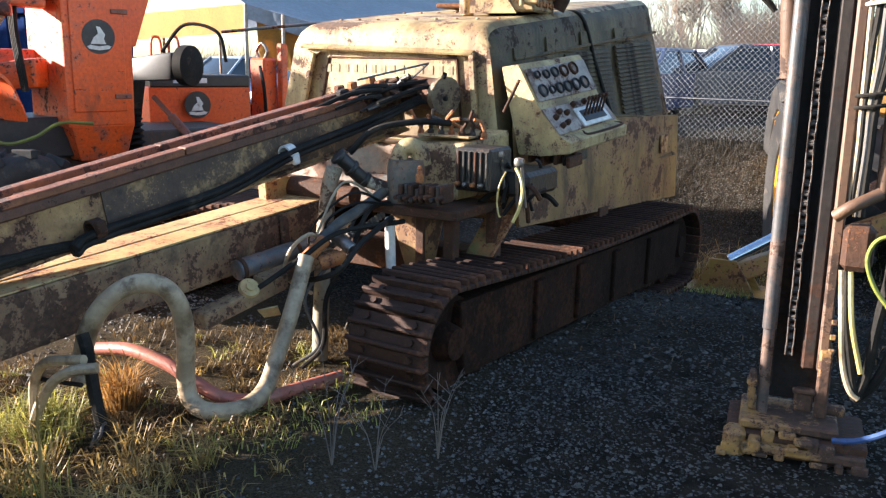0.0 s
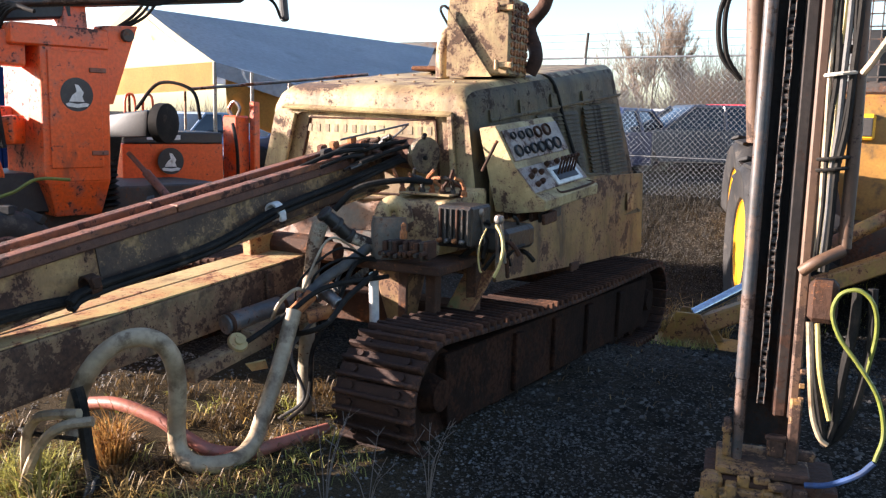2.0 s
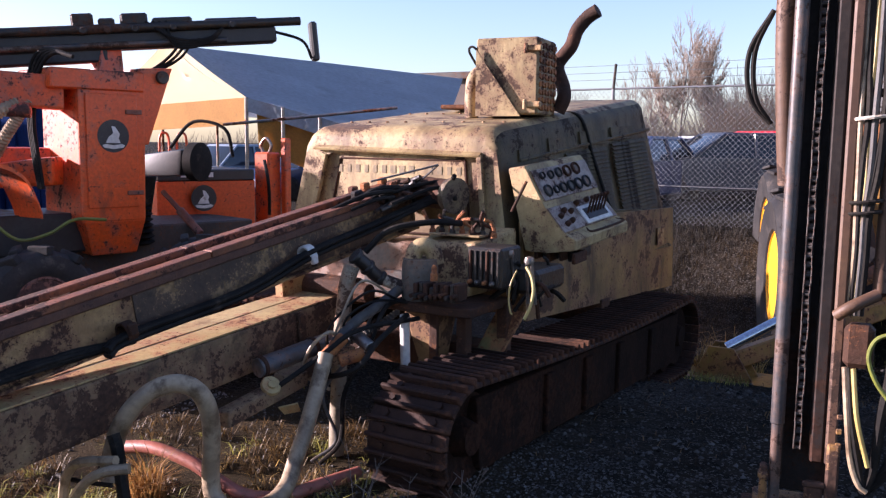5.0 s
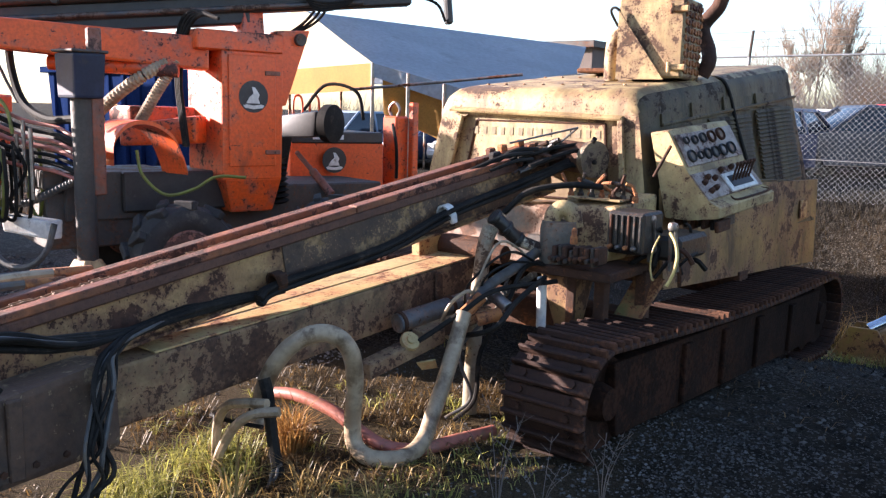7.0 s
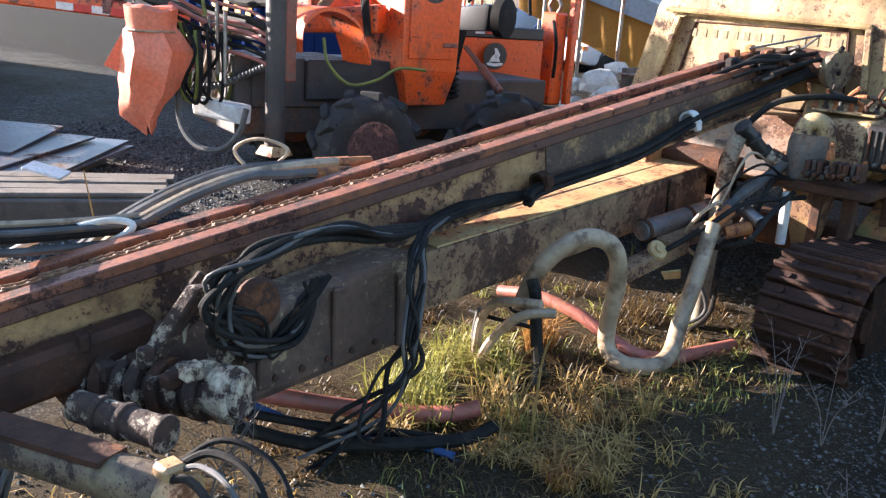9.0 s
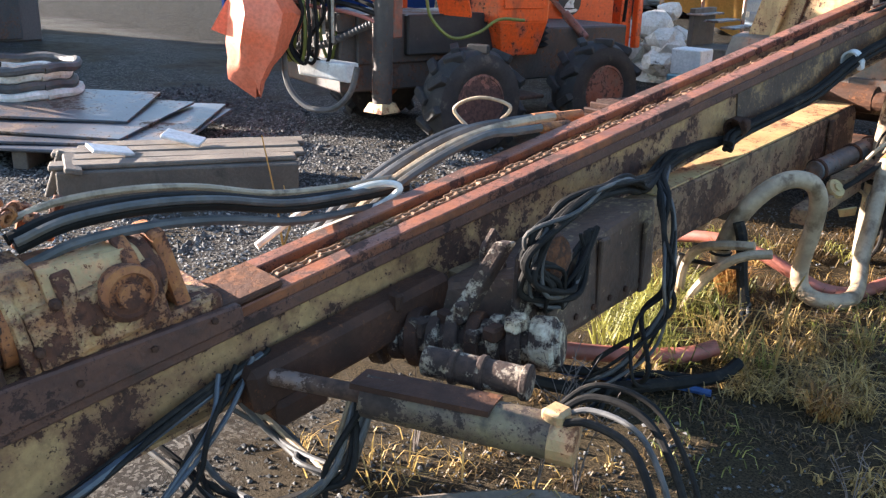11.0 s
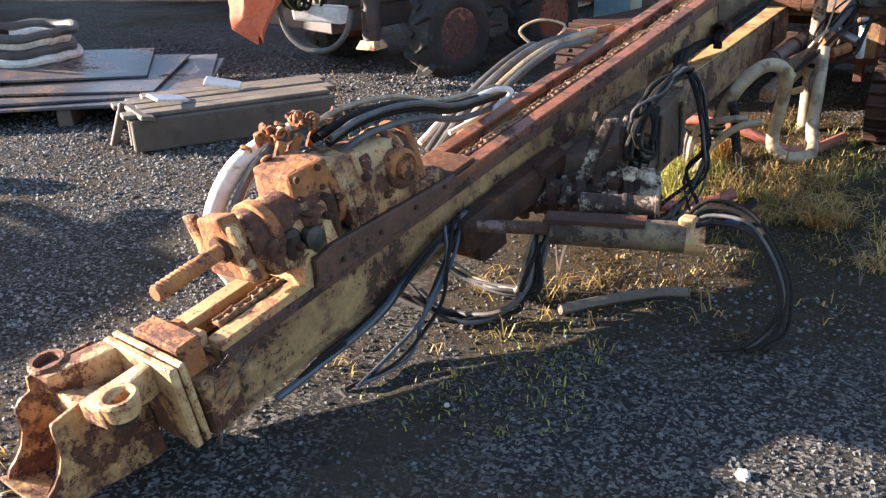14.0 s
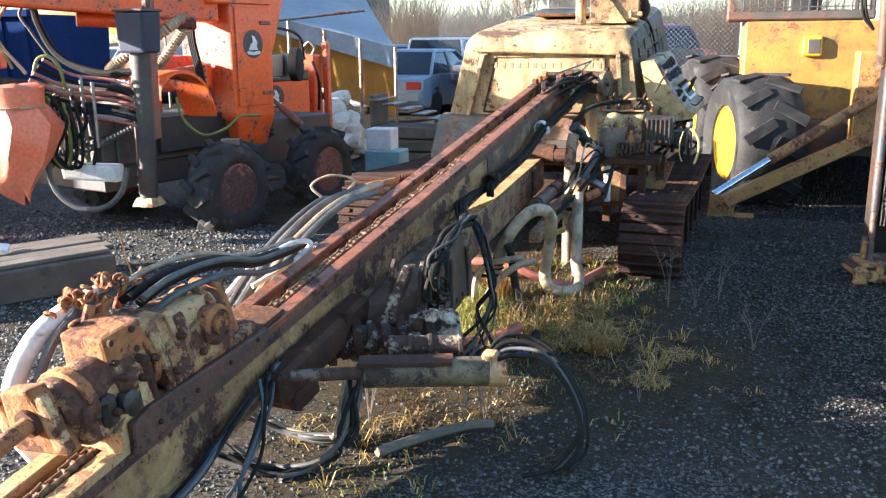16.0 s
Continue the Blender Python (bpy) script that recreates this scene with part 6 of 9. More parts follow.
hose([(-3.25, 2.58, 0.15), (-3.05, 2.60, 0.178), (-2.85, 2.62, 0.150), (-2.71, 2.63, 0.10), (-2.58, 2.66, 0.05), (-2.47, 2.76, 0.032), (-2.42, 2.95, 0.03), (-2.36, 3.15, 0.03)], 0.028, M_HOSE_RED, rig, "faded red hose on the ground")
hose([(-3.12, 1.10, 0.14), (-2.97, 1.34, 0.07), (-2.82, 1.53, 0.04), (-2.70, 1.64, 0.045), (-2.62, 1.72, 0.075)], 0.030, M_HOSE_RED, rig, "faded red hose end")
hose([(-3.06, 1.04, 0.15), (-2.92, 1.20, 0.06), (-2.76, 1.36, 0.03), (-2.62, 1.45, 0.02), (-2.52, 1.48, 0.02)], 0.013, M_HOSE_BLUE, rig, "dusty blue hose on the ground")
hose([(-3.0, 0.98, 0.10), (-2.84, 1.16, 0.04), (-2.66, 1.38, 0.04), (-2.54, 1.56, 0.045), (-2.52, 1.68, 0.06)], 0.023, M_HOSE, rig, "thick black hose on the ground")
hose([(-3.04, 1.0, 0.13), (-2.88, 1.22, 0.07), (-2.72, 1.40, 0.05), (-2.60, 1.52, 0.03)], 0.016, M_HOSE, rig)
hose([(-2.97, 2.10, 0.06), (-2.957, 2.10, 0.206), (-2.90, 2.10, 0.29), (-2.81, 2.10, 0.325), (-2.69, 2.12, 0.345)], 0.019, M_HOSE_CREAM, rig, "short dirty cream hose bend")
hose([(-2.92, 2.05, 0.03), (-2.868, 2.05, 0.148), (-2.782, 2.05, 0.258), (-2.70, 2.07, 0.315), (-2.62, 2.12, 0.33)], 0.019, M_HOSE_CREAM, rig, "short dirty cream hose bend")
hose([(-2.99, 2.12, 0.02), (-3.0, 2.12, 0.14), (-2.985, 2.12, 0.24)], 0.013, M_HOSE_GREY, rig)
hose([(-3.05, 2.14, 0.21), (-2.90, 2.12, 0.225), (-2.74, 2.14, 0.235)], 0.009, M_HOSE, rig)
hose([(-2.80, 2.20, 0.40), (-2.776, 2.20, 0.333), (-2.752, 2.20, 0.172), (-2.717, 2.20, 0.03)], 0.024, M_HOSE, rig, "black rubber sleeve standing in the grass")
for z, r in ((0.245, 0.041), (0.27, 0.040)):
    bm = B()
    tube(bm, [(-2.873 + r * math.cos(a), 2.241 + r * math.sin(a), z) for a in [2 * math.pi * k / 12 for k in range(13)]], 0.006, 6, 1)
    part("hose_band", bm, M_HOSE, rig)
for k in range(3):
    hose([(-2.72 + 0.01 * k, 2.20, 0.08), (-2.71 + j(0.02), 2.17, 0.04), (-2.69 + j(0.03), 2.14 + j(0.02), 0.01)], 0.006, M_HOSE_GREY, rig)
# standing grey riser, whip hoses and crossing pipes
hose([(-2.63, 3.34, 0.0), (-2.637, 3.36, 0.22), (-2.64, 3.39, 0.55), (-2.637, 3.43, 0.80), (-2.625, 3.46, 0.90)], 0.038, M_RISER, rig, "grey riser pipe", "riser_pipe")
hose([(-2.7, 3.38, 0.52), (-2.62, 3.23, 0.42), (-2.4, 3.18, 0.49), (-2.36, 3.3, 0.6), (-2.36, 3.54, 0.68)], 0.013, M_HOSE, rig)
hose([(-2.86, 3.08, 0.44), (-2.7, 2.94, 0.4), (-2.55, 3.12, 0.54), (-2.46, 3.28, 0.64), (-2.32, 3.58, 0.66)], 0.012, M_HOSE, rig)
for i in range(2):
    x = -2.40 + 0.05 * i
    hose([(x - 0.06, 3.70, 0.72), (x - 0.10 + j(0.05), 3.50, 0.72 + j(0.04)), (x - 0.12 + j(0.06), 3.34, 0.56 + j(0.05)), (x - 0.16 + j(0.06), 3.24 + j(0.04), 0.34), (x - 0.20 + j(0.06), 3.20 + j(0.05), 0.12), (x - 0.24, 3.16, 0.02)], 0.008 + 0.003 * (i % 2), M_HOSE if i % 2 else M_HOSE_GREY, rig)
for i in range(3):
    hose([(-2.70 + j(0.06), 3.6 + j(0.1), 0.60), (-2.64 + j(0.05), 3.34 + j(0.08), 0.52 + j(0.08)), (-2.56 + j(0.05), 3.26, 0.70 + j(0.06)), (-2.50 + j(0.05), 3.42 + j(0.05), 0.80 + j(0.05)), (-2.42 + j(0.04), 3.62, 0.72)], 0.006, M_HOSE if i % 3 else M_HOSE_CREAM, rig)
hose([(-2.66, 3.62, 0.95), (-2.56, 3.68, 1.06), (-2.40, 3.80, 1.10), (-2.30, 3.95, 1.09)], 0.016, M_HOSE, rig)
hose([(-2.57, 3.3, 0.57), (-2.54, 3.17, 0.64), (-2.6, 3.11, 0.57), (-2.68, 3.17, 0.43), (-2.64, 3.3, 0.33)], 0.009, M_HOSE_CREAM, rig)
for p, q, mt in (((-2.55, 3.15, 0.53), (-2.51, 3.24, 0.61), M_RUST), ((-2.5, 3.19, 0.51), (-2.42, 3.27, 0.54), M_RUST), ((-2.5, 3.31, 0.61), (-2.38, 3.27, 0.57), M_STEEL)):
    bm = B()
    rod(bm, p, q, 0.03, 10)
    part("pipe_coupling", bm, mt, rig, "red-rust pipe coupling", True)

# ---- the orange wheeled drill carrier ----
carrier = thing("drill_carrier", (-5.9, 4.6, 0.0), "bright orange wheeled drill carrier with black hoses and booms", "drilling rig")
CM = Matrix.Translation((-5.88, 4.66, 0)) @ pose(0, 0, 0, 0, 0, -14)


def cbox(name, c, s, material, parent=None, label="", bevel=0.012, m=CM):
    bm = B()
    box(bm, c, s, m, bevel)
    return part(name, bm, material, parent or carrier, label)


def rim_and_tyre(owner, m, radius, width, rim_r, lugs, tyre_mat, rim_mat, name="wheel", lug_h=0.03):
    """A wheel round local z: tyre with cleats, dished rim, hub and nuts."""
    bm = B()
    w = width / 2
    lathe(bm, [(rim_r, -w * 0.8), (rim_r + 0.02, -w * 0.9), (radius - 0.10, -w), (radius - 0.03, -w * 0.85), (radius, -w * 0.5), (radius, w * 0.5), (radius - 0.03, w * 0.85), (radius - 0.10, w), (rim_r + 0.02, w * 0.9), (rim_r, w * 0.8)], m, 36)
    tyre = part("tyre", bm, tyre_mat, owner, "", True)
    cb = B()
    box(cb, (0, 0, 0), (lug_h * 2, radius * 0.16, width * 0.52), bevel=0.006)
    first = None
    for i in range(lugs):
        a = 2 * math.pi * i / lugs
        sgn = 1 if i % 2 else -1
        if first is None:
            first = ob_of("tread_lug", cb, tyre_mat)
            o = first
        else:
            o = first.copy()
            scene.collection.objects.link(o)
        o.parent = tyre
        o.matrix_basis = m @ pose(0, 0, 0, 0, 0, math.degrees(a)) @ Matrix.Translation((radius, 0, sgn * width * 0.23)) @ pose(0, 0, 0, sgn * 32, 0, 0)
    bm = B()
    lathe(bm, [(rim_r + 0.012, w * 0.82), (rim_r - 0.01, w * 0.86), (rim_r - 0.03, w * 0.70), (rim_r - 0.05, w * 0.30), (rim_r * 0.62, w * 0.22), (rim_r * 0.5, w * 0.34), (rim_r * 0.36, w * 0.40), (rim_r * 0.30, w * 0.62), (rim_r * 0.12, w * 0.70), (0, w * 0.70)], m, 32)
    rim = part("rim", bm, rim_mat, owner, "", True)
    for i in range(8):
        a = i * math.pi / 4
        bm = B()
        lathe(bm, [(0.016, 0), (0.016, 0.018), (0, 0.02)], m @ Matrix.Translation((rim_r * 0.45 * math.cos(a), rim_r * 0.45 * math.sin(a), w * 0.36)), 6)
        part("wheel_nut", bm, rim_mat, rim)
    return tyre


for (hx, hy, hz) in ((-5.58, 3.84, 0.345), (-5.36, 5.16, 0.33)):
    wh = part("wheel", lathe(B(), [(0.06, -0.25), (0.07, 0.0), (0.05, 0.05)], Matrix.Translation((hx, hy, hz)) @ pose(0, 0, 0, 0, 90, -14), 12), M_ORANGE_DULL, carrier, "chunky black tyre on a dirty orange rim")
    rim_and_tyre(wh, Matrix.Translation((hx, hy, hz)) @ pose(0, 0, 0, 0, 90, -14), 0.385, 0.30, 0.205, 22, M_TYRE, M_ORANGE_DULL)
for (hx, hy) in ((-7.0, 4.25), (-6.75, 5.5)):
    wh = part("wheel", lathe(B(), [(0.06, -0.25), (0.07, 0.0), (0.05, 0.05)], Matrix.Translation((hx, hy, 0.345)) @ pose(0, 0, 0, 0, 90, -14), 12), M_ORANGE_DULL, carrier, "chunky black tyre on a dirty orange rim")
    rim_and_tyre(wh, Matrix.Translation((hx, hy, 0.345)) @ pose(0, 0, 0, 0, 90, -14), 0.385, 0.30, 0.175, 22, M_TYRE, M_ORANGE_DULL)
# chassis
cbox("chassis", (-0.55, -0.05, 0.58), (0.95, 2.9, 0.42), M_DARK, label="sooty black chassis")
cbox("front_chassis", (-0.42, -0.95, 0.75), (0.75, 0.85, 0.36), M_DARK)
cbox("mud_step", (0.08, -0.15, 0.28), (0.32, 0.7, 0.03), M_DARK)
cbox("under_guard", (-0.30, -0.35, 0.78), (0.62, 1.25, 0.30), M_BLACK)
# door column with its badge
bm = B()
hexa(bm, [(-0.40, -0.30, 0.86), (0.17, -0.26, 0.86), (0.17, 0.25, 0.86), (-0.40, 0.25, 0.86)], [(-0.40, -0.30, 1.86), (0.17, -0.26, 1.88), (0.17, 0.27, 1.88), (-0.40, 0.27, 1.86)], CM, 0.015)
column = part("door_column", bm, M_ORANGE, carrier, "tall orange cabinet column with a round badge")
bm = B()
hexa(bm, [(-0.28, -0.16, 0.60), (0.10, -0.16, 0.60), (0.10, 0.20, 0.60), (-0.28, 0.20, 0.60)], [(-0.40, -0.26, 0.87), (0.17, -0.24, 0.87), (0.17, 0.25, 0.87), (-0.40, 0.25, 0.87)], CM, 0.012)
part("column_foot", bm, M_ORANGE, column)
cbox("column_door", (0.178, -0.01, 1.40), (0.014, 0.40, 0.86), M_ORANGE, column, bevel=0.006)
for z in (1.08, 1.70):
    cbox("hinge", (0.19, 0.16, z), (0.02, 0.13, 0.035), M_ORANGE_DULL, column, bevel=0.004)


def badge(m, r, parent):
    """A round dark badge with a pale plain mark."""
    bm = B()
    lathe(bm, [(r, 0), (r, 0.006), (0, 0.006)], m, 28)
    b = part("badge", bm, M_BLACK, parent, "round black badge with a pale mark")
    bm = B()
    prism(bm, [(-0.50 * r, -0.42 * r), (0.42 * r, -0.42 * r), (0.30 * r, -0.12 * r), (0.40 * r, 0.12 * r), (0.10 * r, 0.56 * r), (-0.12 * r, 0.60 * r), (-0.02 * r, 0.18 * r), (-0.30 * r, -0.05 * r)], 0.004, m @ Matrix.Translation((0, 0, 0.009)))
    part("badge_mark", bm, M_WHITE, b, "pale plain mark")
    bm = B()
    prism(bm, [(-0.72 * r, -0.55 * r), (-0.60 * r, -0.70 * r), (0, -0.78 * r), (0.60 * r, -0.70 * r), (0.72 * r, -0.55 * r), (0.5 * r, -0.48 * r), (0, -0.56 * r), (-0.5 * r, -0.48 * r)], 0.004, m @ Matrix.Translation((0, 0, 0.009)))
    part("badge_band", bm, M_WHITE, b, "pale band")


badge(Matrix.Translation((-5.705, 4.612, 1.515)) @ pose(0, 0, 0, 90, 0, 76), 0.125, column)
# head block, flared bracket and the horizontal arm
cbox("head_block", (-0.12, -0.10, 1.93), (0.62, 0.72, 0.15), M_ORANGE, label="orange turret head")
bm = B()
hexa(bm, [(-0.05, 0.20, 1.45), (0.15, 0.26, 1.45), (0.15, 0.30, 1.45), (-0.05, 0.30, 1.45)], [(-0.10, 0.22, 2.04), (0.15, 0.24, 2.04), (0.15, 0.52, 2.06), (-0.10, 0.52, 2.06)], CM, 0.012)
part("flared_bracket", bm, M_ORANGE, carrier)
bm = B()
rod(bm, CM @ Vector((-0.10, 0.42, 1.98)), CM @ Vector((0.19, 0.42, 1.98)), 0.05, 14)
part("bracket_pin", bm, M_DARK, carrier)
bm = B()
hexa(bm, [(-6.06, 4.42, 1.70), (-5.84, 4.30, 1.70), (-6.94, 2.42, 1.84), (-7.14, 2.54, 1.84)], [(-6.06, 4.42, 1.95), (-5.84, 4.30, 1.95), (-6.94, 2.42, 2.04), (-7.14, 2.54, 2.04)], bevel=0.02)
part("turret_arm", bm, M_ORANGE, carrier, "orange horizontal turret arm")
bm = B()
hexa(bm, [(-6.75, 4.0, 1.22), (-6.45, 4.0, 1.22), (-6.15, 4.6, 1.20), (-6.55, 4.6, 1.20)], [(-6.75, 4.0, 1.42), (-6.45, 4.0, 1.42), (-6.15, 4.6, 1.42), (-6.55, 4.6, 1.42)], bevel=0.03)
part("lower_arm", bm, M_ORANGE, carrier)
bm = B()
hexa(bm, [(-6.62, 4.02, 1.10), (-6.50, 3.94, 1.10), (-5.96, 4.26, 1.14), (-6.0, 4.40, 1.14)], [(-6.62, 4.02, 1.27), (-6.50, 3.94, 1.27), (-5.96, 4.26, 1.36), (-6.0, 4.40, 1.36)], bevel=0.03)
part("knuckle_arm", bm, M_ORANGE, carrier, "short orange knuckle arm")
bm = B()
rod(bm, (-6.62, 3.45, 1.72), (-5.95, 4.10, 1.69), 0.055, 14)
part("arm_ram", bm, M_ORANGE, carrier, "orange hydraulic ram", True)
# arched orange guard between post and column
bm = B()
pts = [(-6.12, 3.55, 1.02), (-6.12, 3.56, 1.18), (-6.08, 3.66, 1.30), (-6.02, 3.80, 1.31), (-5.96, 3.93, 1.22), (-5.93, 4.0, 1.06), (-5.92, 4.03, 0.95)]
line = spline(pts, 5)
vs = [[bm.verts.new(p + Vector((ox, 0.0, 0)) * 1.0) for ox in (-0.16, 0.16)] + [bm.verts.new(p * 1.0 + Vector((ox, 0.0, -0.03))) for ox in (0.16, -0.16)] for p in line]
for a, b in zip(vs, vs[1:]):
    for q in range(4):
        bm.faces.new((a[q], a[(q + 1) % 4], b[(q + 1) % 4], b[q]))
bm.faces.new(vs[0])
bm.faces.new(vs[-1][::-1])
part("arched_guard", bm, M_ORANGE, carrier, "arched orange guard", True)
# black feed on top
FT = frame_of((-6.85, 3.45, 2.10), Vector((-4.85, 5.95, 2.42)) - Vector((-6.85, 3.45, 2.10)))
bm = B()
box(bm, (0, 1.25, -0.03), (0.17, 3.3, 0.13), FT, 0.015)
box(bm, (0.0, 0.55, -0.13), (0.13, 2.1, 0.10), FT, 0.015)
top_feed = part("top_feed", bm, M_BLACK, carrier, "long black feed lying across the top")
bm = B()
rod(bm, FT @ Vector((0.10, -0.4, 0.06)), FT @ Vector((0.10, 3.1, 0.06)), 0.035, 10)
part("feed_cylinder", bm, M_GREASE, top_feed, "", True)
for y, w, h in ((0.2, 0.9, 0.05), (1.45, 0.16, 0.13), (1.62, 0.12, 0.09), (1.82, 0.20, 0.12), (2.10, 0.30, 0.08), (2.55, 0.42, 0.06)):
    bm = B()
    box(bm, (0.03, y, 0.05 + h / 2), (0.15, w, h), FT, 0.015)
    lathe(bm, [(0.03, 0), (0.03, 0.04), (0.02, 0.05), (0, 0.05)], FT @ Matrix.Translation((0.10, y, 0.05)) @ pose(0, 0, 0, 0, 90, 0), 10)
    part("drill_block", bm, M_GREASE, top_feed)
bm = B()
rod(bm, FT @ Vector((0.095, -0.4, -0.06)), FT @ Vector((0.095, 2.5, -0.06)), 0.022, 10)
part("feed_rod", bm, M_MAST_TUBE, top_feed, "worn grey steel rod", True)
bm = B()
box(bm, (0.0, 3.22, -0.10), (0.10, 0.06, 0.32), FT, 0.015)
part("feed_nose", bm, M_BLACK, top_feed)
bm = B()
hexa(bm, [(-0.10, -0.05, 2.0), (0.08, -0.05, 2.0), (0.08, 0.15, 2.0), (-0.10, 0.15, 2.0)], [(-0.08, 0.0, 2.30), (0.05, 0.0, 2.30), (0.05, 0.14, 2.32), (-0.08, 0.14, 2.32)], CM, 0.01)
part("feed_mount", bm, M_ORANGE, carrier)
for i in range(4):
    hose([FT @ Vector((0.10, 1.9 + 0.05 * i, 0.10)), FT @ Vector((0.16, 2.1, -0.04 - 0.02 * i)), FT @ Vector((0.14, 2.35, -0.05 - 0.01 * i)), FT @ Vector((0.10, 2.5, 0.06))], 0.012, M_HOSE, carrier)
hose([FT @ Vector((0.05, 2.7, 0.03)), FT @ Vector((0.06, 2.95, -0.03)), FT @ Vector((0.05, 3.12, -0.10)), FT @ Vector((0.04, 3.18, -0.24))], 0.012, M_HOSE, carrier)
for i in range(4):
    d = 0.035 * i
    hose([(-5.62 - d, 4.22, 2.07 + 0.3 * d), (-5.79 - d, 4.20, 2.10 + 0.3 * d), (-5.92 - d, 4.19, 2.03 + 0.3 * d), (-6.0 - 0.8 * d, 4.18, 1.87), (-6.02 - 0.5 * d, 4.17, 1.59), (-5.97 - 0.5 * d, 4.16, 1.35), (-5.93 - 0.4 * d, 4.16, 1.12)], 0.015, M_HOSE, carrier)
for i in range(3):
    hose([CM @ Vector((0.0 + 0.04 * i, 0.35, 2.0)), CM @ Vector((0.05, 0.55 + 0.05 * i, 2.16)), CM @ Vector((0.02, 0.75 + 0.04 * i, 2.40))], 0.012, M_HOSE, carrier)
# engine box, drum and tail post
EM = Matrix.Translation((-6.36, 6.20, 0)) @ pose(0, 0, 0, 0, 0, -23)
cbox("engine_box", (-0.45, 0.02, 0.78), (0.92, 0.98, 0.66), M_ORANGE, label="orange engine box with a round badge", m=EM)
cbox("engine_lid", (-0.45, 0.02, 1.16), (0.94, 0.96, 0.11), M_BLACK, m=EM)
for i, mt in enumerate((M_WHITE, M_RED, M_WHITE)):
    cbox("reflector_tape", (0.025, -0.20 + 0.11 * i, 1.165), (0.006, 0.10, 0.045), mt, bevel=0.001, m=EM)
cbox("engine_skirt", (-0.40, 0.05, 0.42), (0.84, 0.96, 0.14), M_ORANGE_DULL, m=EM)
badge(Matrix.Translation((-6.318, 6.135, 0.945)) @ EM.to_3x3().to_4x4() @ pose(0, 0, 0, 90, 0, 90), 0.125, carrier)
bm = B()
hexa(bm, [(-6.30, 5.30, 1.17), (-5.80, 5.36, 1.19), (-5.90, 5.76, 1.19), (-6.40, 5.70, 1.17)], [(-6.28, 5.32, 1.36), (-5.80, 5.38, 1.42), (-5.90, 5.74, 1.42), (-6.38, 5.68, 1.36)], bevel=0.04)
tank = part("saddle_tank", bm, M_BLACK, carrier, "dull blue-black saddle tank", True)
bm = B()
lathe(bm, [(0.10, -0.05), (0.165, -0.04), (0.165, 0.04), (0.10, 0.05)], Matrix.Translation((-5.72, 5.48, 1.31)) @ Vector((0.97, 0.2, 0)).to_track_quat("Z", "Y").to_matrix().to_4x4(), 20)
part("tank_strap", bm, M_HOSE, tank, "", True)
for i in range(11):
    bm = B()
    z = 0.66 + 0.045 * i
    lathe(bm, [(0.065, -0.018), (0.095, 0.0), (0.065, 0.018)], Matrix.Translation((-5.84 - 0.004 * i, 4.99, z)) @ pose(0, 0, 0, 6, 0, 0), 16)
    part("bellows_ring", bm, M_HOSE, carrier, "", True)
bm = B()
hexa(bm, [(-6.02, 4.96, 0.74), (-5.88, 4.92, 0.70), (-5.86, 5.06, 0.70), (-6.0, 5.08, 0.74)], [(-6.0, 4.98, 1.18), (-5.74, 4.94, 1.20), (-5.74, 5.06, 1.20), (-5.98, 5.08, 1.18)], bevel=0.015)
part("rubber_flap", bm, M_HOSE, carrier, "pleated black rubber flap")
bm = B()
rod(bm, (-6.06, 5.40, 1.05), (-5.88, 5.42, 0.895), 0.022, 10)
rod(bm, (-5.88, 5.42, 0.895), (-5.66, 5.44, 0.70), 0.038, 10)
part("steering_ram", bm, M_ORANGE_DULL, carrier, "", True)
bm = B()
box(bm, (-6.30, 7.02, 0.92), (0.20, 0.20, 0.92), pose(0, 0, 0), 0.02)
post = part("tail_post", bm, M_ORANGE, carrier, "orange tail post with a lifting ring")
bm = B()
box(bm, (-6.14, 7.12, 1.0), (0.07, 0.09, 1.05), pose(0, 0, 0), 0.01)
part("post_rib", bm, M_ORANGE, post)
bm = B()
tube(bm, [(-6.33, 7.0, 1.36), (-6.37, 7.0, 1.45), (-6.30, 7.0, 1.52), (-6.23, 7.0, 1.45), (-6.27, 7.0, 1.36)], 0.016, 8)
part("lifting_ring", bm, M_STEEL, post)
bm = B()
tube(bm, [(-6.20, 6.86, 1.30), (-6.10, 6.80, 1.10), (-6.12, 6.84, 0.90), (-6.14, 6.86, 0.75)], 0.018, 7)
part("hose", bm, M_HOSE, carrier)
hose([(-6.5, 5.9, 1.42), (-6.3, 6.0, 1.66), (-6.0, 6.1, 1.60), (-5.95, 6.15, 1.34)], 0.016, M_HOSE, carrier)
for x, y in ((-6.75, 6.0), (-6.60, 6.08)):
    bm = B()
    tube(bm, [(x, y, 1.2), (x, y, 1.5), (x + 0.03, y + 0.03, 1.56), (x + 0.06, y + 0.06, 1.5), (x + 0.06, y + 0.06, 1.2)], 0.012, 6)
    part("grab_hoop", bm, M_ORANGE, carrier)
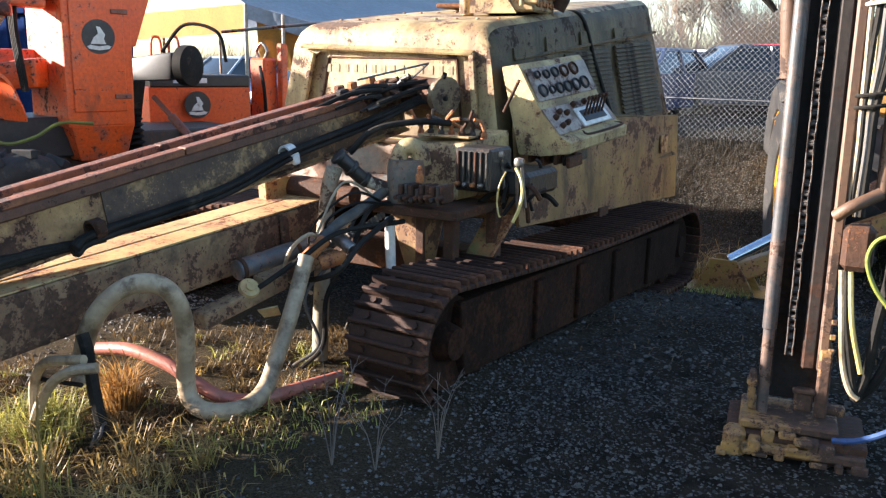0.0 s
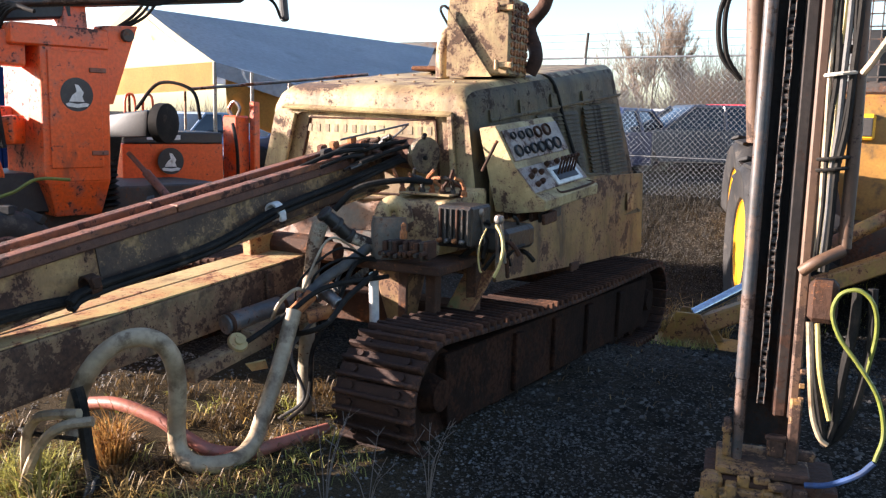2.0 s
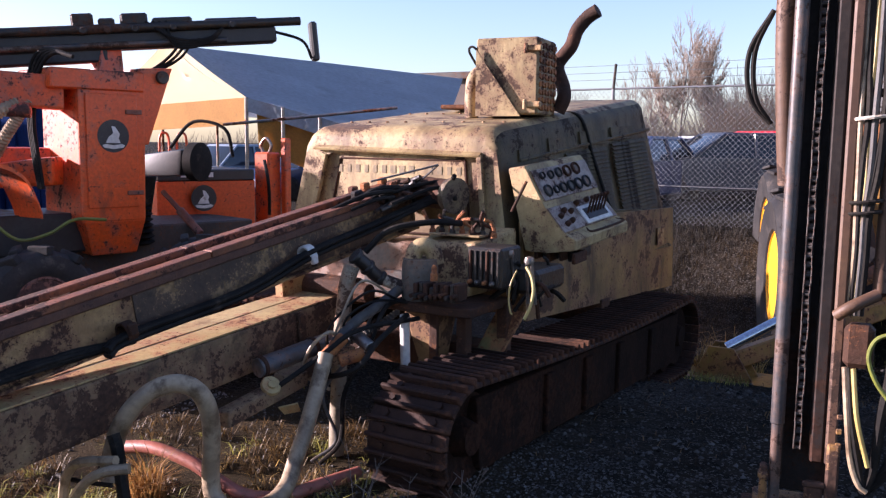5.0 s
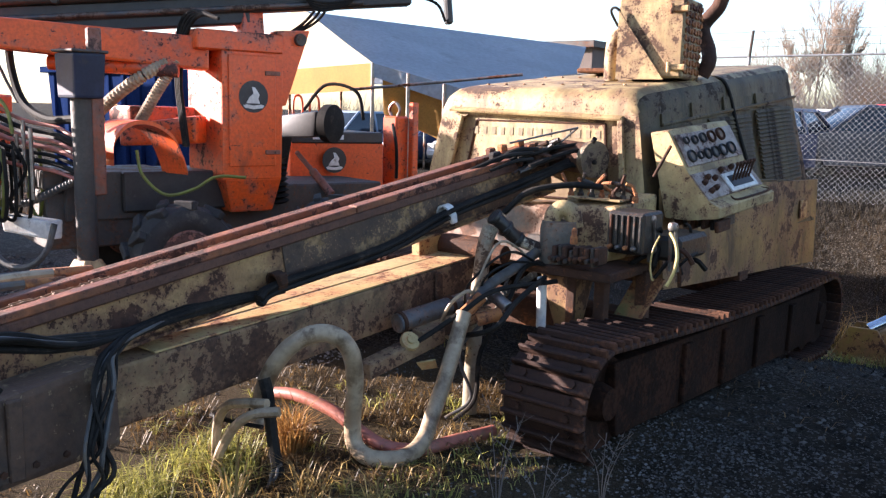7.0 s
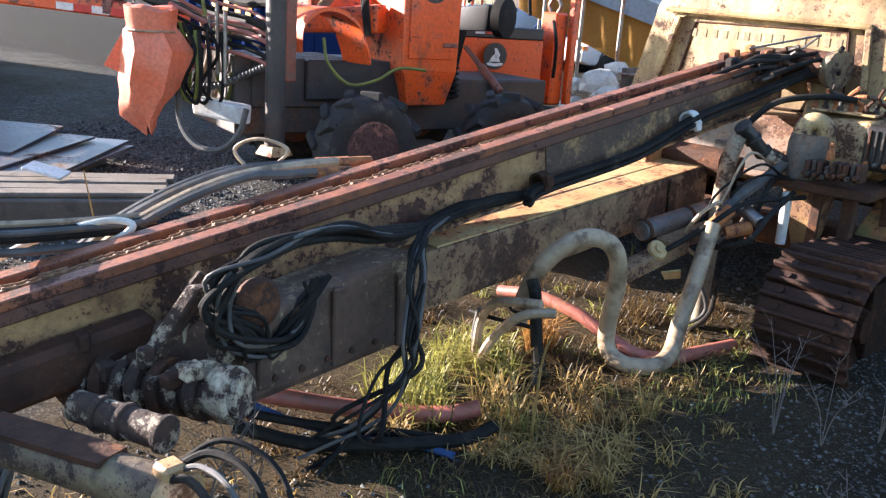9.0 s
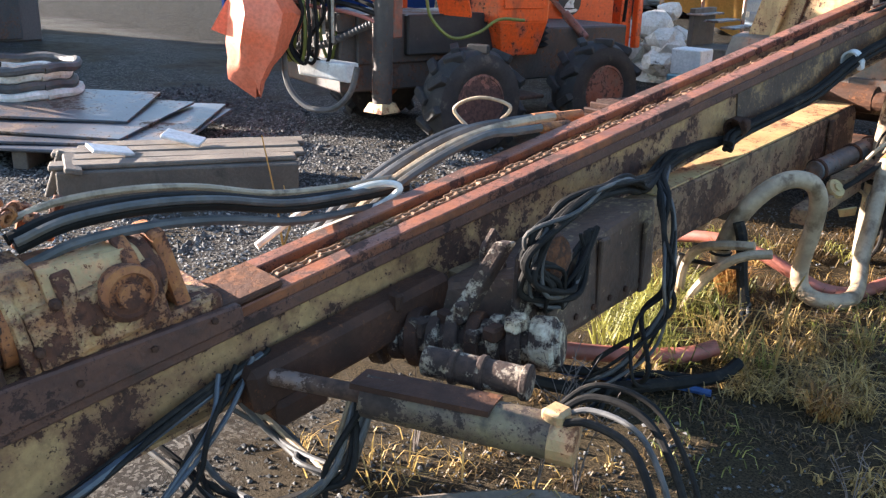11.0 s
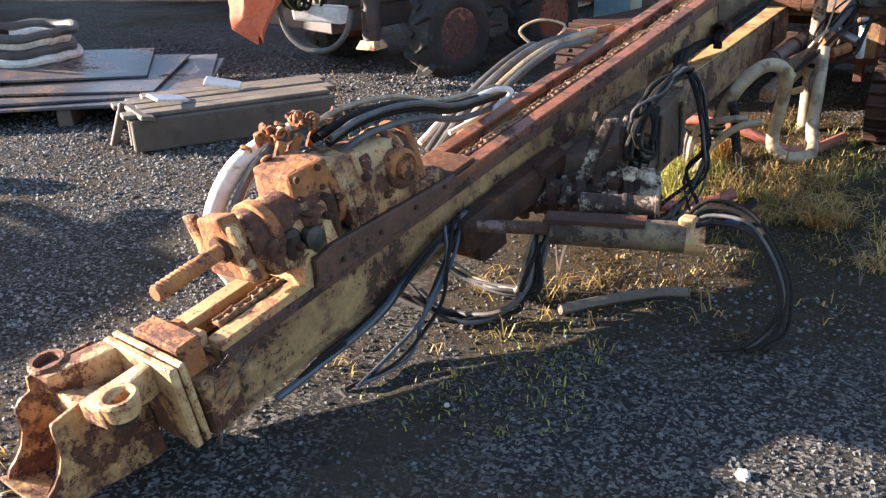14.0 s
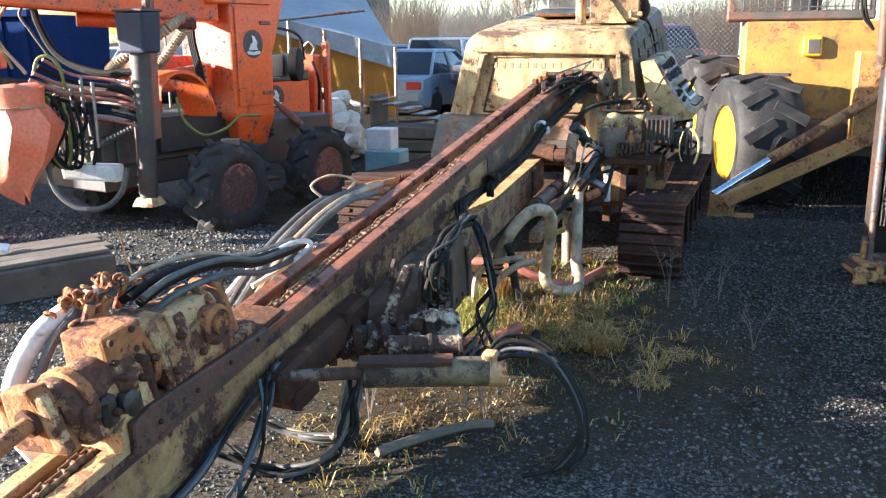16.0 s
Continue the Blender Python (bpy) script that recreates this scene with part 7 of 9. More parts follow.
# black front post with a lamp box
bm = B()
rod(bm, (-6.02, 3.36, 0.30), (-5.95, 3.31, 1.50), 0.072, 14, 0.01)
fpost = part("front_post", bm, M_DARK, carrier, "sooty upright post with the sun's highlight built along its edge", True)
bm = B()
box(bm, (-5.985, 3.44, 0.92), (0.05, 0.10, 1.15), pose(0, 0, 0, 2.2, 3, 0), 0.01)
part("post_channel", bm, M_ORANGE_DULL, fpost)
# bright rod added for the sun's highlight down the post's left edge
bm = B()
rod(bm, (-6.085, 3.33, 0.36), (-6.018, 3.28, 1.46), 0.008, 6)
part("lit_edge", bm, M_STEEL, fpost)
bm = B()
hexa(bm, [(-6.06, 3.20, 1.46), (-5.84, 3.20, 1.46), (-5.84, 3.42, 1.46), (-6.06, 3.42, 1.46)], [(-6.07, 3.19, 1.76), (-5.82, 3.19, 1.76), (-5.82, 3.43, 1.77), (-6.07, 3.43, 1.77)], bevel=0.02)
head = part("post_head", bm, M_DARK_BLUE, fpost, "dark blue box on the post")
bm = B()
box(bm, (-5.945, 3.31, 1.775), (0.27, 0.27, 0.02), ID, 0.006)
part("head_lid", bm, M_DARK, head)
bm = B()
hexa(bm, [(-6.12, 3.26, 0.26), (-5.92, 3.26, 0.26), (-5.92, 3.46, 0.26), (-6.12, 3.46, 0.26)], [(-6.09, 3.29, 0.33), (-5.95, 3.29, 0.33), (-5.95, 3.43, 0.33), (-6.09, 3.43, 0.33)], bevel=0.01)
part("post_foot", bm, M_CREAM_RUST, fpost)
# front frame, white drain trough and hose tangle in front of the carrier
cbox("front_frame", (-0.50, -1.45, 0.88), (0.9, 0.14, 0.14), M_DARK)
cbox("front_rack", (-0.45, -1.30, 1.10), (1.0, 0.10, 0.10), M_DARK)
bm = B()
hexa(bm, [(-6.55, 3.02, 0.50), (-6.15, 3.15, 0.47), (-6.15, 3.25, 0.47), (-6.55, 3.12, 0.50)], [(-6.55, 3.00, 0.63), (-6.15, 3.12, 0.61), (-6.15, 3.26, 0.61), (-6.55, 3.14, 0.63)], bevel=0.02)
part("drain_trough", bm, M_WHITE, carrier, "dirty white trough")
hose([(-6.62, 2.95, 0.75), (-6.55, 2.92, 0.45), (-6.38, 2.95, 0.30), (-6.18, 3.02, 0.30), (-6.06, 3.08, 0.42), (-6.02, 3.12, 0.60)], 0.022, M_HOSE_GREY, carrier, "grey ribbed hose hanging in a loop")
random.seed(21)
for i in range(10):
    x, y = -6.62 + random.uniform(-0.10, 0.22), 2.95 + random.uniform(-0.05, 0.25)
    hose([(x, y, 1.15), (x + random.uniform(-0.05, 0.08), y + 0.05, 0.95), (x + random.uniform(-0.1, 0.1), y, 0.72), (x + 0.08, y + 0.05, 0.60), (x + 0.14, y + 0.05, 0.80), (x + 0.10, y + 0.06, 1.10)], 0.013, random.choice([M_HOSE_LIME, M_HOSE, M_HOSE_CREAM, M_HOSE]), carrier)
for i in range(7):
    z = 1.02 + 0.05 * i
    hose([(-6.75 + 0.03 * i, 2.85 + 0.02 * i, z + 0.10), (-6.48, 3.05 + 0.02 * i, z - 0.02), (-6.22, 3.20 + 0.01 * i, z - 0.06), (-6.05, 3.26, z - 0.10), (-5.96, 3.30, z - 0.14)], 0.014 + 0.004 * (i % 2), random.choice([M_HOSE, M_HOSE_GREY, M_HOSE, M_HOSE_RED]), carrier)
def ribbed(pts, r, material, parent, label):
    """A corrugated hose: a tube whose radius swells at every rib."""
    line = spline(pts, 14)
    bm = B()
    rings = []
    for i, p in enumerate(line):
        d = (line[min(i + 1, len(line) - 1)] - line[max(i - 1, 0)]).normalized()
        n1 = d.orthogonal().normalized()
        n2 = d.cross(n1)
        rr = r * (1.0 if i % 2 else 0.84)
        rings.append([bm.verts.new(p + rr * (math.cos(2 * math.pi * k / 12) * n1 + math.sin(2 * math.pi * k / 12) * n2)) for k in range(12)])
    for a, b in zip(rings, rings[1:]):
        for k in range(12):
            bm.faces.new((a[k], a[(k + 1) % 12], b[(k + 1) % 12], b[k]))
    bm.faces.new(rings[0])
    bm.faces.new(rings[-1][::-1])
    return part("corrugated_hose", bm, material, parent, label)


ribbed([(-6.62, 3.78, 1.30), (-6.52, 3.80, 1.385), (-6.295, 3.82, 1.514), (-6.10, 3.90, 1.645), (-6.02, 4.05, 1.75)], 0.050, M_HOSE_CREAM, carrier, "thick tan corrugated hose")
ribbed([(-6.30, 3.98, 1.28), (-6.239, 4.0, 1.373), (-6.11, 4.02, 1.53), (-6.02, 4.06, 1.66), (-5.99, 4.12, 1.76)], 0.046, M_HOSE_CREAM, carrier, "thick tan corrugated hose")
ribbed([(-6.75, 3.0, 0.74), (-6.60, 3.06, 0.70), (-6.42, 3.16, 0.72), (-6.22, 3.26, 0.82), (-6.06, 3.34, 0.90)], 0.030, M_HOSE_GREY, carrier, "grey corrugated hose")
hose([(-5.94, 3.72, 1.10), (-5.90, 3.74, 0.92), (-5.80, 3.86, 0.78), (-5.68, 4.02, 0.82), (-5.62, 4.18, 0.91), (-5.55, 4.40, 0.90)], 0.012, M_HOSE_LIME, carrier, "yellow-green hose line")
hose([(-6.70, 3.0, 1.30), (-6.66, 3.02, 1.42), (-6.58, 3.05, 1.44), (-6.52, 3.08, 1.36), (-6.50, 3.10, 1.20)], 0.014, M_HOSE_LIME, carrier)
for x, z in ((-6.35, 1.05), (-6.25, 1.0), (-6.45, 0.95)):
    bm = B()
    rod(bm, (x, 3.10, z - 0.25), (x, 3.10, z + 0.25), 0.014, 8)
    part("valve_rod", bm, M_STEEL, carrier)
FBM = frame_of((-9.7, 2.3, 1.24), Vector((-7.4, 3.55, 1.14)) - Vector((-9.7, 2.3, 1.24)))
bm = B()
box(bm, (0, 1.2, 0), (0.20, 2.7, 0.13), FBM, 0.015)
far_arm = part("far_arm", bm, M_ORANGE, carrier, "orange arm with red and white tape")
for dz in (-0.02,):
    for i, mt in enumerate((M_WHITE, M_RED, M_WHITE, M_RED)):
        bm = B()
        box(bm, (0.104, 1.5 + 0.17 * i, dz), (0.006, 0.165, 0.06), FBM, 0.001)
        part("reflector_tape", bm, mt, far_arm)
bm = B()
box(bm, (0, 1.1, 0.26), (0.20, 2.9, 0.15), FBM, 0.015)
part("upper_arm", bm, M_ORANGE, carrier, "orange upper arm")
for y in (0.3, 1.0, 1.9):
    bm = B()
    box(bm, (0, y, 0.13), (0.22, 0.10, 0.36), FBM, 0.012)
    part("arm_link", bm, M_ORANGE_DULL, carrier)


def tied_bag():
    """A tarpaulin tied over a drill head: folded band on top, stiff creased skirt that ends in a point."""
    side, fore = Vector((0.72, 0.70, 0)), Vector((-0.70, 0.72, 0))
    o = Vector((-6.64, 2.76, 0))
    prof = [(1.245, -0.15, 0.15, 0.10), (1.225, -0.185, 0.185, 0.15), (1.09, -0.17, 0.165, 0.14), (1.07, -0.18, 0.20, 0.15), (0.94, -0.20, 0.32, 0.19), (0.85, -0.22, 0.29, 0.19), (0.68, -0.225, 0.20, 0.14), (0.52, -0.23, 0.08, 0.08), (0.39, -0.05, 0.0, 0.03)]
    bm = B()
    rows = []
    crease = (1.0, 0.80, 1.05, 0.86, 1.0, 0.78, 1.06, 0.84, 1.0, 0.82, 1.03, 0.80)
    sides = len(crease)
    for q, (z, l, r, d) in enumerate(prof):
        row = []
        for k in range(sides):
            a = 2 * math.pi * k / sides
            f = crease[k] if q > 2 else 1.0
            c, h = (l + r) / 2, (r - l) / 2
            dz = 0.05 * math.sin(3 * a + 1) if q > 5 else 0.012 * math.sin(2 * a + q)
            row.append(bm.verts.new(o + side * (c + h * f * math.cos(a)) + fore * d * f * math.sin(a) + Vector((0, 0, z + dz))))
        rows.append(row)
    for r0, r1 in zip(rows, rows[1:]):
        for k in range(sides):
            bm.faces.new((r0[k], r0[(k + 1) % sides], r1[(k + 1) % sides], r1[k]))
    bm.faces.new(rows[0])
    bm.faces.new(rows[-1][::-1])
    bmesh.ops.subdivide_edges(bm, edges=list(bm.edges), cuts=1, use_grid_fill=True, smooth=0.25)
    for v in bm.verts:
        v.co += 0.02 * noise.noise_vector(v.co * 9)
    bag = part("tarpaulin_cover", bm, M_TARP_ORANGE, carrier, "faded orange tarpaulin tied over a drill head", True)
    bm = B()
    f0 = o + side * -0.20
    hexa(bm, [f0 + side * -0.14 + Vector((0, 0, 0.82)), f0 + side * 0.02 + Vector((0, 0, 0.76)), f0 + side * 0.02 + fore * 0.10 + Vector((0, 0, 0.76)), f0 + side * -0.13 + fore * 0.03 + Vector((0, 0, 0.82))], [f0 + side * 0.0 + Vector((0, 0, 1.06)), f0 + side * 0.06 + Vector((0, 0, 1.06)), f0 + side * 0.06 + fore * 0.1 + Vector((0, 0, 1.06)), f0 + side * 0.02 + fore * 0.05 + Vector((0, 0, 1.06))], bevel=0.006)
    part("loose_flap", bm, M_TARP_ORANGE, bag)
    bm = B()
    tube(bm, [o + side * (0.175 * math.cos(2 * math.pi * k / 16)) + fore * (0.15 * math.sin(2 * math.pi * k / 16)) + Vector((0, 0, 1.08)) for k in range(17)], 0.008, 6, 1)
    part("tie_cord", bm, M_HOSE_CREAM, bag)


tied_bag()

# cables and hoses that droop over the front arms
for pts, r, mt, lb in (
        ([(-6.92, 3.3, 1.95), (-6.83, 3.28, 1.65), (-6.64, 3.26, 1.42), (-6.31, 3.26, 1.31), (-6.0, 3.3, 1.32)], 0.03, M_HOSE, "thick black drooping hose"),
        ([(-8.8, 3.3, 1.76), (-8.09, 3.3, 1.42), (-7.55, 3.3, 1.26), (-6.75, 3.3, 1.20), (-6.0, 3.32, 1.15)], 0.045, M_HOSE, "heavy black cable along the arms"),
        ([(-8.8, 3.24, 1.80), (-8.4, 3.24, 1.62), (-8.09, 3.24, 1.40), (-7.67, 3.24, 1.19)], 0.010, M_HOSE_CREAM, "pale twisted rope"),
        ([(-7.13, 3.25, 1.92), (-7.28, 3.22, 1.62), (-7.35, 3.25, 1.30)], 0.014, M_HOSE_GREY, ""),
        ([(-7.02, 3.25, 1.92), (-7.22, 3.22, 1.62), (-6.99, 3.25, 1.30)], 0.014, M_HOSE_CREAM, ""),
        ([(-7.08, 3.28, 1.92), (-7.20, 3.20, 1.66), (-7.12, 3.25, 1.34)], 0.011, M_HOSE_LIME, ""),
        ([(-6.72, 3.3, 1.93), (-6.97, 3.24, 1.79), (-6.88, 3.24, 1.62), (-6.76, 3.28, 1.42)], 0.012, M_HOSE_GREY, ""),
        ([(-7.75, 3.3, 1.93), (-7.98, 3.25, 1.67), (-8.04, 3.25, 1.43), (-8.02, 3.3, 1.18)], 0.012, M_HOSE_CREAM, "")):
    bm = B()
    tube(bm, pts, r, 8)
    part("arm_hose", bm, mt, carrier, lb, True)

# ---- the upright drill mast standing near the path ----
mast_rig = thing("drill_mast", (-0.50, 3.55, 0.0), "tall upright drill mast with chain, hoses and a chipped yellow foot", "drilling rig")
MR = Matrix.Translation((-0.52, 3.60, 0)) @ pose(0, 0, 0, 0, 0, 10)


def mbox(name, c, s, material, parent=None, label="", bevel=0.008):
    bm = B()
    box(bm, c, s, MR, bevel)
    return part(name, bm, material, parent or mast_rig, label)


H = 4.2
MR = Matrix.Translation((-0.595, 3.60, 0)) @ pose(0, 0, 0, 0, 0, 10)
channel = mbox("mast_channel", (0.0, 0.10, 0.14 + H / 2), (0.20, 0.04, H), M_MAST, label="dark dusty mast channel")
mbox("mast_flange", (0.0975, 0.02, 0.25 + H / 2), (0.040, 0.13, H - 0.1), M_MAST_TAN, label="tan rusted mast flange")
mbox("mast_flange", (0.050, 0.03, 0.25 + H / 2), (0.048, 0.12, H - 0.1), M_MAST, label="brown worn mast flange")
mbox("mast_flange", (-0.085, 0.06, 0.20 + H / 2), (0.035, 0.10, H), M_MAST)
bm = B()
rod(bm, MR @ Vector((-0.095, -0.03, 0.02)), MR @ Vector((-0.095, -0.03, 0.46)), 0.021, 14)
part("guide_foot", bm, M_MAST_TUBE, mast_rig, "", True)
bm = B()
rod(bm, MR @ Vector((-0.095, -0.03, 0.44)), MR @ Vector((-0.095, -0.03, H)), 0.026, 16)
part("guide_tube", bm, M_MAST_TUBE, mast_rig, "scuffed grey steel guide tube", True)
lk = B()
box(lk, (-0.012, 0, 0), (0.006, 0.022, 0.040), bevel=0.003)
box(lk, (0.012, 0, 0), (0.006, 0.022, 0.040), bevel=0.003)
rod(lk, (-0.016, 0, -0.013), (0.016, 0, -0.013), 0.008, 8)
rod(lk, (-0.016, 0, 0.013), (0.016, 0, 0.013), 0.008, 8)
first = ob_of("chain_link", lk, M_DARK)
first.parent = channel
for i in range(100):
    o = first if i == 0 else first.copy()
    if i:
        scene.collection.objects.link(o)
    o.matrix_basis = MR @ Matrix.Translation((-0.018, 0.03, 0.35 + 0.036 * i)) @ pose(0, 0, 0, 0, 0, 10 * math.sin(i * 1.1))
# chipped yellow foot with ragged plates
mbox("foot_plate", (0.03, -0.02, 0.035), (0.46, 0.36, 0.035), M_YELLOW_RUST, label="chipped yellow foot plate")
mbox("foot_plate", (0.0, 0.0, 0.10), (0.34, 0.28, 0.035), M_YELLOW_RUST)
random.seed(31)
for i in range(22):
    mbox("foot_lug", (-0.22 + 0.022 * i, -0.17 + random.uniform(-0.03, 0.03), 0.045 + random.uniform(-0.05, 0.04)), (random.uniform(0.02, 0.06), random.uniform(0.02, 0.06), random.uniform(0.015, 0.06)), M_YELLOW_RUST, bevel=0.006)
mbox("foot_lug", (-0.18, -0.16, 0.03), (0.08, 0.09, 0.13), M_YELLOW_RUST, bevel=0.02)
mbox("foot_bracket", (0.105, -0.055, 0.26), (0.045, 0.03, 0.26), M_YELLOW_RUST)
mbox("foot_bracket", (0.14, -0.03, 0.16), (0.10, 0.05, 0.035), M_YELLOW_RUST)
mbox("foot_bracket", (-0.135, -0.03, 0.20), (0.028, 0.05, 0.15), M_YELLOW_RUST)
mbox("foot_bracket", (-0.135, -0.035, 0.235), (0.04, 0.06, 0.03), M_YELLOW_RUST)
mbox("foot_bracket", (0.045, -0.045, 0.19), (0.065, 0.03, 0.09), M_YELLOW_RUST)
mbox("foot_bracket", (0.045, -0.055, 0.225), (0.08, 0.03, 0.02), M_YELLOW_RUST)
for i in range(4):
    mbox("bolt_strip", (0.120, -0.050, 0.33 + 0.055 * i), (0.02, 0.015, 0.02), M_YELLOW_RUST, bevel=0.003)
bm = B()
hexa(bm, [(-0.05, -0.15, -0.06), (0.25, -0.15, -0.06), (0.25, 0.15, -0.06), (-0.05, 0.15, -0.06)], [(-0.22, -0.17, 0.08), (0.27, -0.17, 0.08), (0.27, 0.16, 0.08), (-0.22, 0.16, 0.08)], MR, 0.02)
part("foot_shoe", bm, M_RUST_DARK, mast_rig)
# hose guide, ties and side frame
hose([MR @ Vector((-0.13, 0.04, 3.6)), MR @ Vector((-0.145, 0.02, 2.6)), MR @ Vector((-0.15, 0.02, 2.0)), MR @ Vector((-0.13, 0.04, 1.6)), MR @ Vector((-0.11, 0.07, 1.35))], 0.034, M_MAST_TAN, mast_rig, "thick tan protective sleeve", "hose_sleeve")
for k in range(2):
    hose([MR @ Vector((-0.19, 0.03, 2.0)), MR @ Vector((-0.25 - 0.02 * k, 0.05, 1.85)), MR @ Vector((-0.24 - 0.02 * k, 0.06, 1.68)), MR @ Vector((-0.18, 0.08, 1.58))], 0.010, M_HOSE, mast_rig)
bm = B()
plate(bm, [MR @ Vector((-0.24, 0.0, 2.10)), MR @ Vector((-0.12, -0.02, 2.16)), MR @ Vector((-0.12, -0.02, 2.19)), MR @ Vector((-0.24, 0.0, 2.14))], 0.004)
part("cable_tie", bm, M_HOSE, mast_rig)
bm = B()
tube(bm, [MR @ Vector((-0.20, 0.06, 2.42)), MR @ Vector((-0.28, 0.05, 2.36)), MR @ Vector((-0.30, 0.05, 2.52))], 0.07, 12)
part("sheave_guard", bm, M_YELLOW, mast_rig, "", True)
bm = B()
tube(bm, [(-0.37, 3.62, 0.97), (-0.37, 3.62, 1.40), (-0.38, 3.62, 1.85), (-0.39, 3.62, 2.8), (-0.40, 3.62, 4.0)], 0.024, 10)
side_tube = part("side_tube", bm, M_MAST_TAN, mast_rig, "tan side tube", True)
for z in (1.685, 2.30, 2.95):
    bm = B()
    rod(bm, (-0.50, 3.60, z), (-0.375, 3.61, z + 0.005), 0.016, 10)
    part("rung", bm, M_YELLOW_RUST, side_tube)
bm = B()
tube(bm, [(-0.50, 3.52, 0.885), (-0.45, 3.51, 0.925), (-0.37, 3.56, 0.97)], 0.022, 10)
part("side_bracket", bm, M_MAST_TAN, mast_rig, "", True)
bm = B()
box(bm, (-0.47, 3.66, 2.35), (0.035, 0.06, 1.5), ID, 0.006)
part("hose_channel", bm, M_MAST_TAN, mast_rig)
for i, mt in enumerate((M_HOSE_CREAM, M_HOSE, M_HOSE_STRAW, M_HOSE_GREY, M_HOSE, M_HOSE)):
    dx = 0.017 * i
    hose([(-0.475 + dx, 3.62, 2.7), (-0.47 + dx, 3.60, 1.9), (-0.47 + dx + 0.012 * math.sin(2 * i), 3.585, 1.63), (-0.465 + 0.8 * dx, 3.58, 1.42), (-0.462 + 0.5 * dx, 3.58, 1.25), (-0.46 + 0.45 * dx, 3.585, 1.10), (-0.47 + 0.5 * dx, 3.60, 0.88)], 0.010 + 0.003 * (i % 2), mt, mast_rig)
for z in (1.26, 1.30, 1.60):
    bm = B()
    tube(bm, [(-0.435 + 0.052 * math.cos(a), 3.585 + 0.030 * math.sin(a), z + 0.006 * math.cos(a)) for a in [2 * math.pi * k / 14 for k in range(15)]], 0.007, 6, 1)
    part("hose_tie", bm, M_HOSE if z < 1.5 else M_HOSE_WHITE, mast_rig)
hose([(-0.36, 3.56, 1.60), (-0.32, 3.54, 1.66), (-0.26, 3.56, 1.78), (-0.20, 3.60, 1.98), (-0.16, 3.62, 2.2)], 0.013, M_HOSE_CREAM, mast_rig)
hose([(-0.26, 3.54, 0.50), (-0.235, 3.52, 0.68), (-0.25, 3.50, 0.79), (-0.30, 3.49, 0.84), (-0.36, 3.49, 0.82), (-0.382, 3.49, 0.75), (-0.35, 3.49, 0.66), (-0.28, 3.49, 0.57), (-0.21, 3.50, 0.46), (-0.18, 3.50, 0.33), (-0.20, 3.47, 0.23)], 0.008, M_HOSE_LIME, mast_rig, "yellow-green hose loop")
hose([(-0.20, 3.46, 0.23), (-0.25, 3.45, 0.175), (-0.34, 3.45, 0.12), (-0.42, 3.45, 0.10)], 0.011, M_HOSE_BLUE, mast_rig, "blue hose end")
for pts, r, mt in (
        ([(-0.31, 3.54, 0.84), (-0.31, 3.53, 0.69), (-0.33, 3.52, 0.52), (-0.345, 3.52, 0.34), (-0.37, 3.52, 0.24)], 0.018, M_HOSE),
        ([(-0.26, 3.56, 0.84), (-0.25, 3.55, 0.64), (-0.28, 3.54, 0.42), (-0.32, 3.54, 0.30), (-0.37, 3.54, 0.235)], 0.017, M_HOSE),
        ([(-0.46, 3.52, 0.70), (-0.44, 3.50, 0.53), (-0.42, 3.50, 0.37), (-0.39, 3.50, 0.28), (-0.36, 3.51, 0.25)], 0.011, M_HOSE_CREAM),
        ([(-0.445, 3.52, 0.70), (-0.425, 3.50, 0.53), (-0.395, 3.50, 0.37), (-0.37, 3.51, 0.255)], 0.011, M_HOSE),
        ([(-0.43, 3.51, 0.70), (-0.405, 3.49, 0.52), (-0.36, 3.49, 0.35)], 0.009, M_HOSE_STRAW)):
    hose(pts, r, mt, mast_rig)
bm = B()
box(bm, (-0.42, 3.55, 0.78), (0.10, 0.09, 0.16), ID, 0.02)
part("hose_manifold", bm, M_RUST_DARK, mast_rig, "dark rusty hose manifold")

# ---- the big yellow tractor behind ----
tractor = thing("tractor", (-0.9, 8.9, -0.45), "big yellow work tractor with lugged tyres and a caged cab", "tractor")


def big_wheel(x, y, z, r, w, rim_r, label):
    wm = Matrix.Translation((x, y, z)) @ pose(0, 0, 0, 0, -90, 17)
    wh = part("wheel", lathe(B(), [(0.08, -0.3), (0.09, 0.0), (0.06, 0.05)], wm, 12), M_RIM_YELLOW, tractor, label)
    rim_and_tyre(wh, wm, r, w, rim_r, 24, M_TYRE_DUSTY, M_RIM_YELLOW, lug_h=0.018)


big_wheel(-1.24, 8.85, 0.27, 0.82, 0.80, 0.44, "huge dusty lugged tyre on a bright yellow rim")
big_wheel(-1.75, 11.3, 0.42, 0.84, 0.80, 0.46, "huge dusty lugged tyre on a yellow rim")
big_wheel(1.55, 8.95, 0.30, 0.86, 0.92, 0.50, "huge dusty lugged tyre on a bright yellow rim")


def tbox(name, c, s, material, label="", parent=None, rz=0, bevel=0.02):
    bm = B()
    box(bm, (0, 0, 0), s, Matrix.Translation(c) @ pose(0, 0, 0, 0, 0, rz), bevel)
    return part(name, bm, material, parent or tractor, label)


